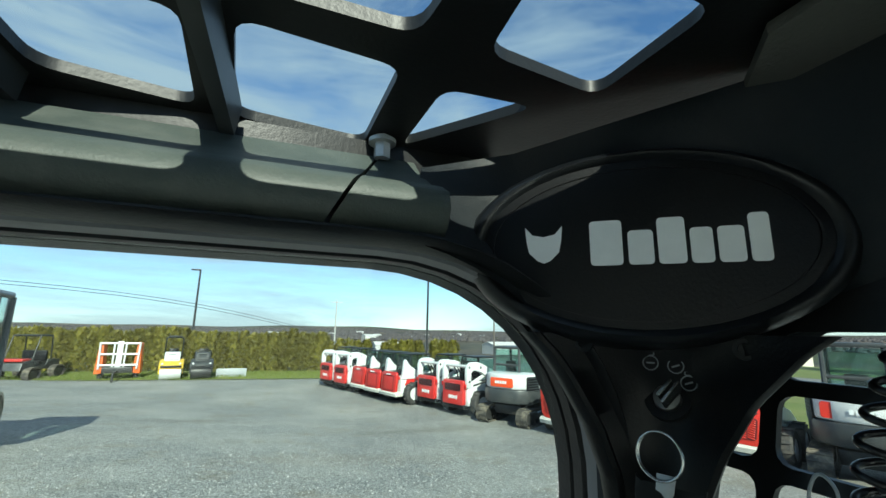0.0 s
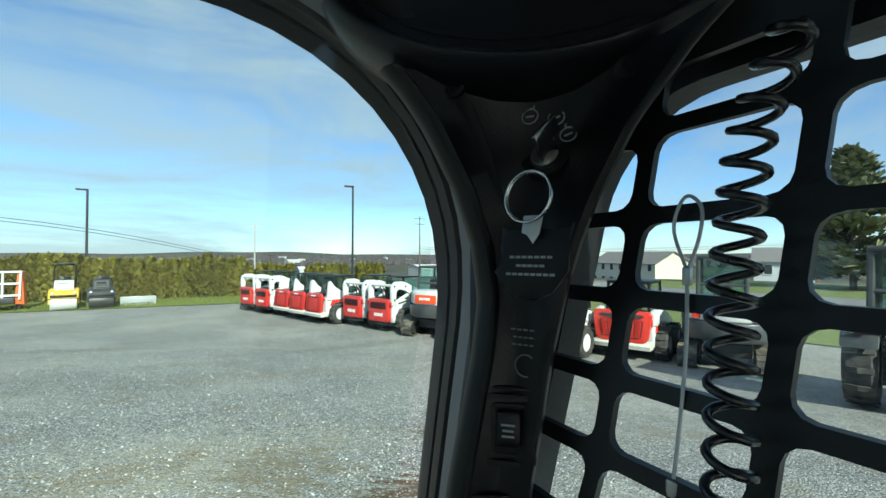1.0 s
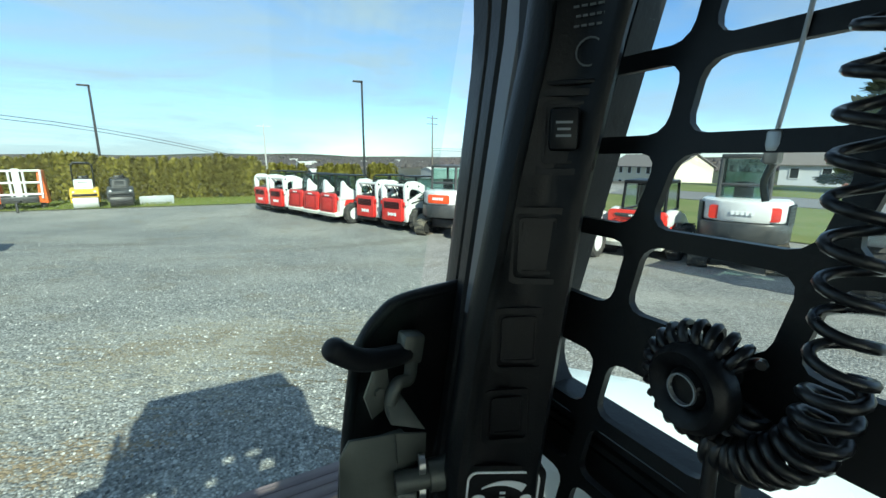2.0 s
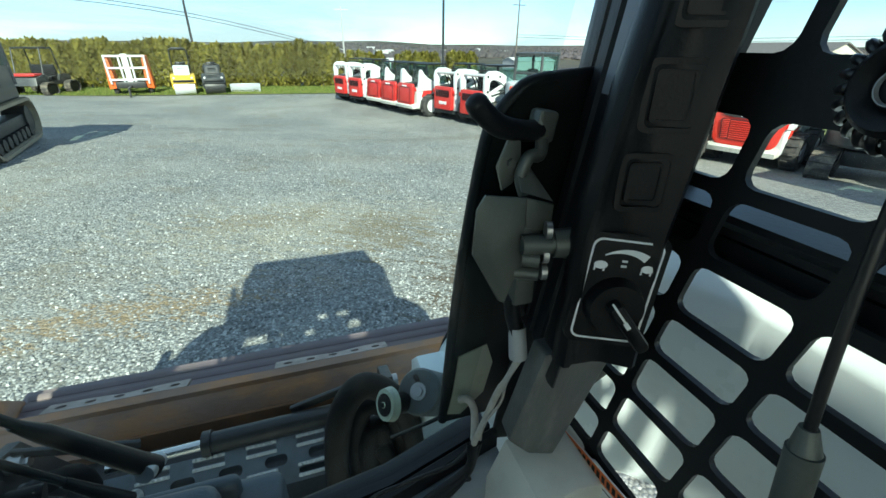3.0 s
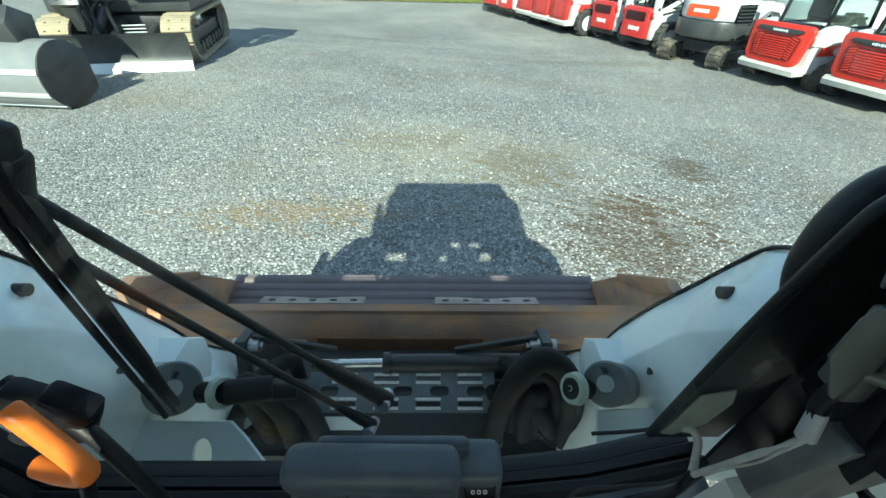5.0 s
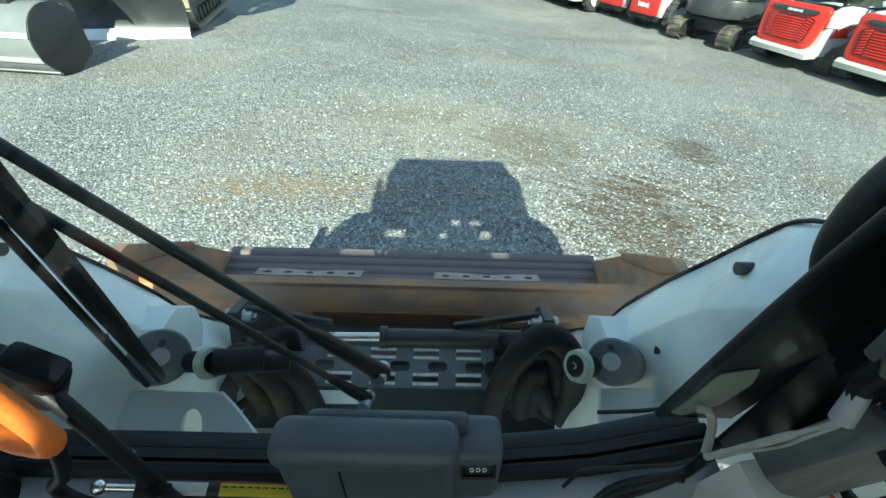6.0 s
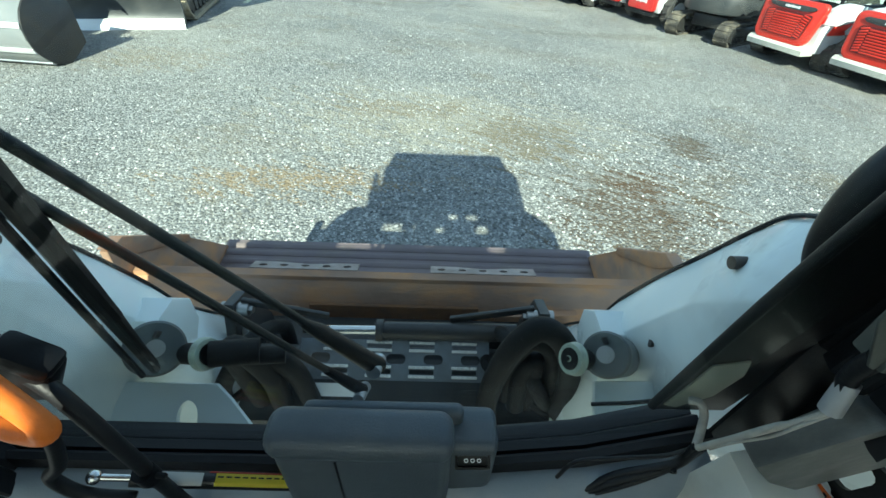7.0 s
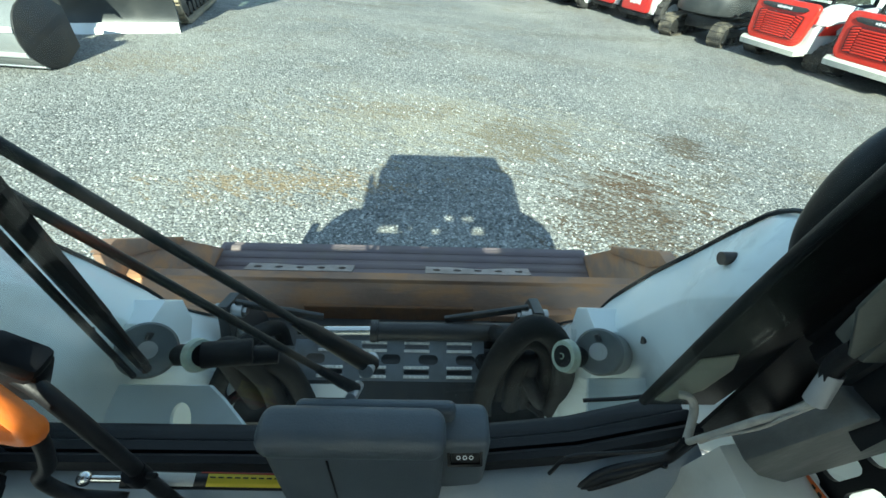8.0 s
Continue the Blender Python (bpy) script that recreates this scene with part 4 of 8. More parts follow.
for z, k in ((1.988, 0.12), (1.986, 0.80)):
    bm = bmesh.new()
    ring(bm, disc_pts(18, 0.0075), disc_pts(18, 0.0045), XY, -0.002, 0.002)
    cyl(bm, (0, 0, -0.008), (0, 0, -0.001), 0.0045, seg=14)
    part("trim_screw", placed(bm, on_pillar(z, k, 0.001)), M_BLACK, pillar)

# ---- the corner moulding with its oval plaque
mpl = frame_from((0.522, 0.398, 2.066), (0.785, -0.62, 0.0), (0.0, 0.02, 1.0))
bm = bmesh.new()
rings_ = []
N = 48
def moulding_edge(k):
    a = 2 * math.pi * k / N
    c, s = math.cos(a), math.sin(a)
    return c, s
prof = [(0.122, 0.066, -0.004), (0.125, 0.069, 0.001), (0.129, 0.072, 0.003), (0.135, 0.075, 0.001), (0.142, 0.079, -0.008), (0.146, 0.082, -0.03), (0.147, 0.083, -0.065)]
for rx, rz, w in prof:
    rings_.append([bm.verts.new(mpl @ Vector((rx * c, rz * s * (1.0 if s > 0 else 1.0), w))) for c, s in (moulding_edge(k) for k in range(N))])
for a, b in zip(rings_, rings_[1:]):
    for k in range(N):
        bm.faces.new((a[k], a[(k + 1) % N], b[(k + 1) % N], b[k]))
part("corner_moulding", bm, M_TRIM, pillar, "", 60)
bm = bmesh.new()
extrude(bm, disc_pts(48, 1.0, 0, 0, 0.1235, 0.0672), XY, -0.02, -0.002, 0.001)
ring(bm, disc_pts(48, 1.0, 0, 0, 0.116, 0.0615), disc_pts(48, 1.0, 0, 0, 0.1145, 0.060), XY, -0.003, -0.001)
plaque = part("oval_plaque", placed(bm, mpl), M_BLACKP, pillar, "black oval plaque with white maker's mark")
bm = bmesh.new()
# the maker's word, as plain white blocks of its size
for x0, x1, z0, z1 in ((-0.037, -0.013, -0.018, 0.018), (-0.009, 0.009, -0.018, 0.009), (0.012, 0.031, -0.018, 0.018), (0.034, 0.049, -0.018, 0.009), (0.052, 0.069, -0.018, 0.009), (0.072, 0.085, -0.018, 0.018)):
    extrude(bm, rrect(x0, z0, x1, z1, 0.003, 3), XY, -0.0025, -0.0012)
# the badge beside it, as a plain rounded shape
extrude(bm, [(-0.088, 0.016), (-0.082, 0.009), (-0.073, 0.007), (-0.064, 0.009), (-0.058, 0.016), (-0.059, 0.004), (-0.061, -0.006), (-0.068, -0.013), (-0.073, -0.015), (-0.078, -0.013), (-0.085, -0.006), (-0.087, 0.004)], XY, -0.0025, -0.0012)
part("plaque_mark", placed(bm, mpl), M_PRINT, plaque, "white maker's mark in plain blocks")
# moulding that joins plaque, header, pillar and headliner: one swept sheet
bm = bmesh.new()
sheet_rows = []
for k in range(25):
    a = k / 24
    # lower edge follows opening and side window, upper edge follows the roof
    if a < 0.417:
        g_ = radians(78 - 62 * a / 0.417)
        lo = Vector((0.31 + 0.236 * math.cos(g_), 0.450 + 0.012 * a, 1.829 + 0.236 * math.sin(g_)))
        edge_end = lo.copy()
    else:
        lo = edge_end.lerp(Vector((0.634, 0.343, 1.999)), (a - 0.417) / 0.25) if a < 0.667 else Vector((0.634, 0.343, 1.999)).lerp(Vector((0.655, 0.10, 2.10)), (a - 0.667) / 0.333)
    hi = Vector((0.385, 0.535, 2.155)).lerp(Vector((0.47, 0.50, 2.170)), min(1, a * 2.4)) if a < 0.417 else Vector((0.47, 0.50, 2.170)).lerp(Vector((0.595, 0.33, 2.188)), (a - 0.417) / 0.25) if a < 0.667 else Vector((0.595, 0.33, 2.188)).lerp(Vector((0.600, 0.10, 2.188)), (a - 0.667) / 0.333)
    lo += Vector((0.055, 0.055, 0.0)) * max(0.0, 1 - abs(a - 0.48) / 0.2)
    mid = (lo + hi) / 2 + Vector((0.25, 0.30, 0.0)) * 0.10 * max(0.0, 1 - abs(a - 0.58) / 0.18)
    row = []
    for q in range(9):
        t = q / 8
        row.append(bm.verts.new(lo * (1 - t) ** 2 + mid * 2 * t * (1 - t) + hi * t * t))
    sheet_rows.append(row)
for a, b in zip(sheet_rows, sheet_rows[1:]):
    for q in range(8):
        bm.faces.new((a[q], a[q + 1], b[q + 1], b[q]))
bmesh.ops.solidify(bm, geom=bm.faces[:], thickness=-0.006)
part("corner_trim", bm, M_CORNER, cab, "dark moulded roof corner trim", 60)

# ---- sill, lower panels
def sill_rise(x):
    return max(0.0, x - 0.16) * 0.20 + max(0.0, x - 0.35) * 0.25


def along_sill(bm, prof):
    prev = None
    for x in (-0.62, -0.3, 0.0, 0.16, 0.26, 0.35, 0.42, 0.50):
        cur = [bm.verts.new((x, y, z + sill_rise(x))) for y, z in prof]
        if prev:
            for a in range(len(cur)):
                b = (a + 1) % len(cur)
                bm.faces.new((prev[a], prev[b], cur[b], cur[a]))
        else:
            bm.faces.new(cur[::-1])
        prev = cur
    bm.faces.new(prev)


for prof in ([(0.640, 1.000), (0.668, 0.998), (0.672, 1.012), (0.662, 1.020), (0.644, 1.018)], [(0.618, 1.006), (0.638, 1.002), (0.643, 1.018), (0.636, 1.029), (0.622, 1.029)], [(0.596, 1.016), (0.612, 1.012), (0.616, 1.030), (0.608, 1.041), (0.598, 1.039)]):
    bm = bmesh.new()
    along_sill(bm, prof)
    part("sill_rib", bm, M_RUBBER, cab, "black rubber sill rib", 50)
bm = bmesh.new()
along_sill(bm, [(0.47, 0.80), (0.560, 0.990), (0.578, 1.012), (0.600, 1.014), (0.640, 0.998), (0.640, 0.80)])
part("front_panel", bm, M_PANEL, cab, "slate-blue lower front panel", 50)
bm = bmesh.new()
extrude(bm, [(0.36, 0.90), (0.44, 1.00), (0.472, 1.09), (0.496, 1.165), (0.540, 1.182), (0.60, 1.17), (0.60, 0.90)], lambda u, v, w: Vector((u, w, v)), 0.47, 0.572, 0.008)
part("corner_floor_panel", bm, M_CREAM, cab, "cream painted corner panel")

# ---------------------------------------------------------------- in front of the cab
def tubed(name, pts, r, material, parent=None, label="", n=6, seg=10, flat=1.0):
    b = bmesh.new()
    tube(b, smooth_pts(pts, n) if n else pts, r, seg, False, flat)
    return part(name, b, material, parent, label, 60)


def lift_arm(sign):
    """Folded box beam beside the cab that bends inward and sweeps down in front of it."""
    arm = thing("lift_arm", "white steel lift arm with scuffed edges and dark pivot", "lift arm", group="lift arms")
    face = 0.60 if sign > 0 else 0.56
    # top edge, bottom edge, height of the sloped upper fold
    stations = [((-1.0, 1.46), (-1.0, 1.12), 0.04), ((0.0, 1.425), (0.0, 1.09), 0.04), ((0.35, 1.40), (0.42, 1.05), 0.04), ((0.48, 1.405), (0.50, 1.02), 0.04), ((0.60, 1.415), (0.58, 1.0), 0.045), ((0.70, 1.408), (0.65, 0.97), 0.06),
                ((0.79, 1.372), (0.70, 0.91), 0.06), ((0.852, 1.333), (0.735, 0.86), 0.065), ((0.893, 1.275), (0.755, 0.80), 0.065), ((0.925, 1.20), (0.77, 0.74), 0.065), ((0.958, 1.11), (0.79, 0.66), 0.065), ((1.005, 0.99), (0.83, 0.56), 0.06), ((1.06, 0.87), (0.89, 0.47), 0.05), ((1.15, 0.74), (0.97, 0.40), 0.03), ((1.25, 0.60), (1.08, 0.36), 0.03), ((1.27, 0.46), (1.16, 0.35), 0.03)]
    def lean_in(z):
        k = min(1.0, max(0.0, (1.31 - z) / 0.32))
        return 0.105 * k * k * (3 - 2 * k)

    b = bmesh.new()
    edge_line, prev = [], None
    for (ty, tz), (by, bz), fold in stations:
        q = min(1.0, max(0.0, (0.82 - ty) / 0.36))
        x0 = face + 0.16 * q * q * (3 - 2 * q) - lean_in(tz)
        x1 = x0 + 0.19 - 0.06 * min(1.0, max(0.0, (ty - 0.8) / 0.4))
        sweep = min(1.0, max(0.0, (ty - 0.62) / 0.2))
        fold += 0.09 * sweep
        rise = 0.055 * sweep + 0.034 * (1 - sweep)
        x0 -= 0.035 * sweep
        tp, bt = Vector((0, ty, tz)), Vector((0, by, bz))
        up = (tp - bt).normalized()
        cr, lo = tp - up * fold, bt + up * 0.02
        loop = [(x0 + 0.012, bt), (x0 + 0.006 * q, lo), (x0, cr - up * 0.008), (x0 + 0.004, cr + up * 0.004), (x0 + 0.035 * sweep + rise, tp - up * 0.012), (x0 + 0.035 * sweep + rise + 0.012, tp - up * 0.002), (x1 - 0.03, tp), (x1 - 0.008, tp - up * 0.012), (x1, tp - up * 0.04), (x1, lo), (x1 - 0.012, bt)]
        cur = [b.verts.new((sign * x, p.y, p.z)) for x, p in loop]
        if prev:
            for a in range(len(cur)):
                c = (a + 1) % len(cur)
                b.faces.new((prev[a], prev[c], cur[c], cur[a]))
        else:
            b.faces.new(cur)
        prev = cur
        if ty > 0.74:
            edge_line.append(Vector((sign * (x0 + 0.035 * sweep + rise + 0.008), tp.y, tp.z)))
    b.faces.new(prev)
    part("arm_beam", b, M_WHITE, arm, "", 38)
    tubed("edge_strip", edge_line, 0.0042, M_RUBBER, arm, "dark worn edge line", 3, 6)
    # weld collar on the inner face, and the capped pivot that stands on it
    cy, cz = 0.915, 0.93
    b = bmesh.new()
    extrude(b, [(cy + 0.085 * math.cos(a), cz + 0.085 * math.sin(a)) for a in (radians(22.5 + 45 * k) for k in range(8))], lambda u, v, w: Vector((sign * w, u, v)), face - 0.128, face - 0.06, 0.004)
    part("weld_collar", b, M_WHITE, arm, "", 30)
    end = Vector((sign * (0.437 if sign > 0 else 0.374), 0.792, 1.06 if sign > 0 else 1.044))
    ax = Vector((-sign * 0.52, -0.50, 0.69)).normalized()
    br = 0.043 if sign > 0 else 0.050
    b = bmesh.new()
    base = end - ax * 0.22
    cyl(b, base, end - ax * 0.006, br, seg=36)
    cyl(b, end - ax * 0.006, end, br, br - 0.004, seg=36)
    pv = part("pivot_boss", b, M_BOSS, arm, "dark greasy pivot boss", 50)
    b = bmesh.new()
    cyl(b, end - ax * 0.002, end + ax * 0.006, 0.010, seg=6)
    cyl(b, end - ax * 0.002, end + ax * 0.003, 0.016, seg=14)
    part("grease_nipple", b, M_STEEL, pv, "steel grease nipple")
    b = bmesh.new()
    box(b, end + Vector((0, 0, 0.001)) - ax * 0.0005 + ax.cross(Vector((1, 0, 0))).normalized() * 0.024, (0.006, 0.014, 0.014), 0.002, (35, 0, sign * 20))
    part("lock_tab", b, M_GREASE, pv)
    wx = 0.378 if sign > 0 else 0.284
    wa = Vector((-sign * 0.88, -0.28, 0.38)).normalized()
    wc = Vector((sign * wx, 0.79, 1.048 if sign > 0 else 1.034))
    b = bmesh.new()
    cyl(b, wc - wa * 0.008, wc + wa * 0.006, 0.031, 0.028, seg=28)
    cyl(b, wc + wa * 0.004, wc + wa * 0.010, 0.006, seg=6)
    part("pivot_washer", b, M_WASHG, pv, "pale green painted washer", 40)
    b = bmesh.new()
    cyl(b, wc - wa * 0.07, wc + wa * 0.008, 0.020, seg=18)
    if sign < 0:
        cyl(b, wc + wa * 0.006, wc + Vector((0.085, 0.02, -0.012)), 0.024, seg=18)
        cyl(b, wc + Vector((0.03, 0.01, -0.02)), wc + Vector((0.125, 0.03, -0.035)), 0.017, seg=16)
    cyl(b, wc + wa * 0.006, wc + wa * 0.013, 0.005, 0.004, seg=12)
    part("pivot_pin", b, M_HOSE, pv)
    for y, z, r_, fx in ((0.83, 1.255, 0.011, face - 0.002), (0.845, 1.03, 0.008, face - 0.050)):
        b = bmesh.new()
        cyl(b, (sign * (fx - 0.003), y, z), (sign * (fx + 0.03), y, z), r_, seg=14)
        part("weep_hole", b, M_GREASE, arm)
    # sloped knee plate below the pivot, with its oval hole
    b = bmesh.new()
    if sign < 0:
        mk = frame_from((-0.374, 0.775, 0.845), (1, 0, 0), (0, 0.74, 0.67))
        plate(b, [(-0.22, -0.09), (0.145, -0.09), (0.138, -0.02), (0.088, 0.035), (0.055, 0.065), (-0.22, 0.065)], [disc_pts(22, 1.0, 0.003, -0.002, 0.021, 0.034)], XY, 0.0, 0.012)
    else:
        mk = frame_from((0.512, 0.775, 0.923), (1, 0, 0), (0, 0.74, 0.67))
        plate(b, [(-0.072, -0.12), (0.14, -0.12), (0.14, 0.05), (-0.066, 0.045)], [disc_pts(18, 1.0, 0.02, -0.07, 0.020, 0.030)], XY, 0.0, 0.012)
    placed(b, mk)
    part("knee_plate", b, M_WHITE, arm, "white knee plate with oval hole")
    return arm


lift_arm(1)
lift_arm(-1)

# cross tube, quick-attach plate and its parts
attach = thing("quick_attach_frame", "greasy steel quick-attach frame with perforated tread", "attachment frame")
bm = bmesh.new()
cyl(bm, (-0.62, 1.06, 0.62), (0.62, 1.06, 0.62), 0.06, seg=24)
part("cross_tube", bm, M_GREASE, attach)
bm = bmesh.new()
cyl(bm, (-0.02, 1.10, 0.738), (0.36, 1.10, 0.742), 0.026, seg=18)
cyl(bm, (-0.035, 1.10, 0.738), (-0.015, 1.10, 0.738), 0.032, seg=18)
part("tilt_cylinder", bm, M_GREASE, attach)
bm = bmesh.new()
cyl(bm, (-0.24, 1.10, 0.732), (-0.02, 1.10, 0.738), 0.014, seg=18)
part("cylinder_rod", bm, M_CHROME, attach, "bright chrome cylinder rod")
for sx in (-1, 1):
    bm = bmesh.new()
    extrude(bm, [(1.06, 0.42), (1.30, 0.40), (1.28, 0.60), (1.18, 0.80), (1.10, 0.825), (1.05, 0.68)], YZ, sx * 0.43 - 0.015, sx * 0.43 + 0.015, 0.004)
    part("side_lug", bm, M_GREASE, attach)
    for z, y in ((0.79, 1.12), (0.71, 1.11)):
        bm = bmesh.new()
        cyl(bm, (sx * 0.385, y, z), (sx * 0.46, y, z), 0.020, seg=16)
        cyl(bm, (sx * 0.375, y, z), (sx * 0.388, y, z), 0.012, seg=6)
        part("pivot_pin", bm, M_STEEL, attach, "worn steel pivot pin")
    bm = bmesh.new()
    tube(bm, smooth_pts([(sx * 0.46, 0.98, 0.56), (sx * 0.40, 0.93, 0.72), (sx * 0.34, 1.0, 0.80), (sx * 0.31, 1.12, 0.72), (sx * 0.33, 1.18, 0.55)], 8), 0.022, 10)
    part("hydraulic_hose", bm, M_HOSE, attach, "thick black hydraulic hose")
    bm = bmesh.new()
    tube(bm, smooth_pts([(sx * 0.52, 0.95, 0.50), (sx * 0.36, 0.96, 0.66), (sx * 0.27, 1.03, 0.70), (sx * 0.36, 1.12, 0.62)], 8), 0.013, 8)
    part("thin_hose", bm, M_HOSE, attach)
    bm = bmesh.new()
    box(bm, (sx * 0.29, 1.13, 0.785), (0.24, 0.012, 0.022), 0.003, (0, sx * -13, 0))
    part("lever_bar", bm, M_GREASE, attach)
for pts_ in ([(0.33, 0.98, 0.62), (0.325, 0.965, 0.80), (0.355, 0.95, 0.90), (0.42, 0.955, 0.84), (0.45, 0.97, 0.62)], [(0.36, 0.96, 0.60), (0.35, 0.95, 0.76), (0.375, 0.95, 0.82), (0.39, 0.97, 0.60)], [(-0.27, 0.93, 0.62), (-0.255, 0.90, 0.80), (-0.285, 0.88, 0.93), (-0.32, 0.90, 0.88), (-0.335, 0.95, 0.62)], [(-0.20, 0.95, 0.62), (-0.21, 0.93, 0.78), (-0.245, 0.91, 0.86), (-0.275, 0.93, 0.78), (-0.28, 0.96, 0.62)]):
    tubed("hydraulic_hose", pts_, 0.026, M_HOSE, attach, "thick black hydraulic hose", 8, 14)
tubed("hydraulic_hose", [(0.27, 0.93, 0.62), (0.275, 0.91, 0.80), (0.30, 0.885, 0.96), (0.35, 0.89, 1.01), (0.415, 0.90, 0.94), (0.455, 0.91, 0.80), (0.47, 0.93, 0.62)], 0.027, M_HOSE, attach, "thick black hydraulic hose", 8, 14)
bm = bmesh.new()
extrude(bm, [(0.92, 0.30), (1.30, 0.30), (1.30, 0.56), (0.92, 0.56)], YZ, -0.60, 0.60, 0.01)
part("lower_frame", bm, M_GREASE, attach)

# perforated tread plate
tread = thing("step_tread", "grey perforated steel step tread with toothed holes", "step")
hs = []
for k in range(5):
    hs.append(rrect(-0.235 + k * 0.105, 0.035, -0.18 + k * 0.105, 0.062, 0.013, 4))
for k in range(4):
    hs.append(rrect(-0.20 + k * 0.12, 0.008, -0.13 + k * 0.12, 0.020, 0.005, 3))
    hs.append(rrect(-0.20 + k * 0.12, 0.078, -0.13 + k * 0.12, 0.088, 0.004, 3))
mt = frame_from((0.02, 1.005, 0.655), (1, 0, 0), (0, 0.80, 0.60))
bm = bmesh.new()
plate(bm, [(-0.285, -0.01), (0.285, -0.01), (0.285, 0.055), (0.265, 0.055), (0.265, 0.10), (-0.265, 0.10), (-0.265, 0.055), (-0.285, 0.055)], hs, XY, 0.0, 0.006)
part("tread_plate", placed(bm, mt), M_TREAD, tread)
for k in range(4):
    for v in (0.002, 0.027, 0.072, 0.094):
        bm = bmesh.new()
        box(bm, (-0.165 + k * 0.12, v, 0.007), (0.072, 0.008, 0.004), 0.001, None, 1)
        for q in range(6):
            box(bm, (-0.195 + k * 0.12 + q * 0.012, v, 0.011), (0.007, 0.007, 0.010), 0.0015, None, 1)
        part("tread_tooth_row", placed(bm, mt), M_WORN, tread)
bm = bmesh.new()
extrude(bm, [(-0.285, -0.10), (0.285, -0.10), (0.285, -0.008), (-0.285, -0.008)], XY, -0.06, 0.004, 0.003)
part("tread_support", placed(bm, mt), M_GREASE, tread)
bm = bmesh.new()
extrude(bm, rrect(-0.235, -0.055, -0.105, -0.020, 0.003, 3), XY, 0.004, 0.0055)
part("data_plate", placed(bm, mt), M_STICKW, tread, "white data plate")

# ---- the bucket
bucket = thing("loader_bucket", "rusty brown loader bucket with worn purple-grey floor", "bucket")
prof_o = [(1.39, 0.66), (1.335, 0.60), (1.32, 0.45), (1.335, 0.30), (1.40, 0.235), (1.50, 0.22), (1.97, 0.285)]
prof_i = [(1.97, 0.302), (1.50, 0.240), (1.41, 0.255), (1.352, 0.31), (1.338, 0.45), (1.352, 0.59), (1.405, 0.645)]
bm = bmesh.new()
extrude(bm, prof_o + prof_i, YZ, -0.90, 0.90, 0.0)
part("bucket_shell", bm, M_BUCKET, bucket, "", 35)
bm = bmesh.new()
extrude(bm, [(1.388, 0.664), (1.331, 0.602), (1.316, 0.45), (1.331, 0.305), (1.328, 0.305), (1.312, 0.45), (1.327, 0.605), (1.384, 0.668)], YZ, -0.902, 0.902)
part("back_sheet", bm, M_RUST, bucket, "rust-brown back sheet")
bm = bmesh.new()
extrude(bm, [(1.375, 0.645), (1.408, 0.645), (1.414, 0.668), (1.405, 0.682), (1.378, 0.676)], YZ, -0.915, 0.915, 0.004)
part("top_rail", bm, M_RUST, bucket)
for sx in (-1, 1):
    bm = bmesh.new()
    extrude(bm, [(1.32, 0.62), (1.33, 0.80), (1.40, 0.80), (1.70, 0.575), (1.95, 0.33), (1.96, 0.28), (1.5, 0.22), (1.40, 0.235), (1.335, 0.30), (1.32, 0.45)], lambda u, v, w, sx=sx: Vector((sx * w, u, v)), 0.902, 0.926, 0.005)
    part("side_plate", bm, M_RUST, bucket)
    bm = bmesh.new()
    extrude(bm, [(1.335, 0.806), (1.405, 0.806), (1.71, 0.582), (1.70, 0.555), (1.42, 0.72)], lambda u, v, w, sx=sx: Vector((sx * w, u, v)), 0.892, 0.936, 0.005)
    part("side_cutter", bm, M_RUST, bucket)
    # gusset ribs between back sheet and floor
    bm = bmesh.new()
    extrude(bm, [(1.36, 0.60), (1.40, 0.62), (1.50, 0.26), (1.36, 0.30)], YZ, sx * 0.80 - 0.008, sx * 0.80 + 0.008, 0.002)
    part("gusset", bm, M_BUCKET, bucket)
bm = bmesh.new()
extrude(bm, [(1.80, 0.286), (2.00, 0.312), (2.002, 0.325), (1.81, 0.302)], YZ, -0.92, 0.92, 0.003)
part("cutting_edge", bm, M_BUCKET, bucket)
bm = bmesh.new()
extrude(bm, [(1.795, 0.296), (1.812, 0.299), (1.811, 0.309), (1.794, 0.306)], YZ, -0.88, 0.88, 0.002)
part("edge_strip", bm, M_BUCKET, bucket)
for y_, z_ in ((1.66, 0.264), (1.745, 0.276), (1.86, 0.308), (1.915, 0.315), (1.965, 0.321)):
    bm = bmesh.new()
    extrude(bm, [(y_ - 0.016, z_), (y_ - 0.005, z_ + 0.011), (y_ + 0.006, z_ + 0.012), (y_ + 0.016, z_ + 0.004), (y_ + 0.016, z_ - 0.004), (y_ - 0.016, z_ - 0.006)], YZ, -0.895, 0.895, 0.0)
    part("floor_ridge", bm, M_BUCKET, bucket)
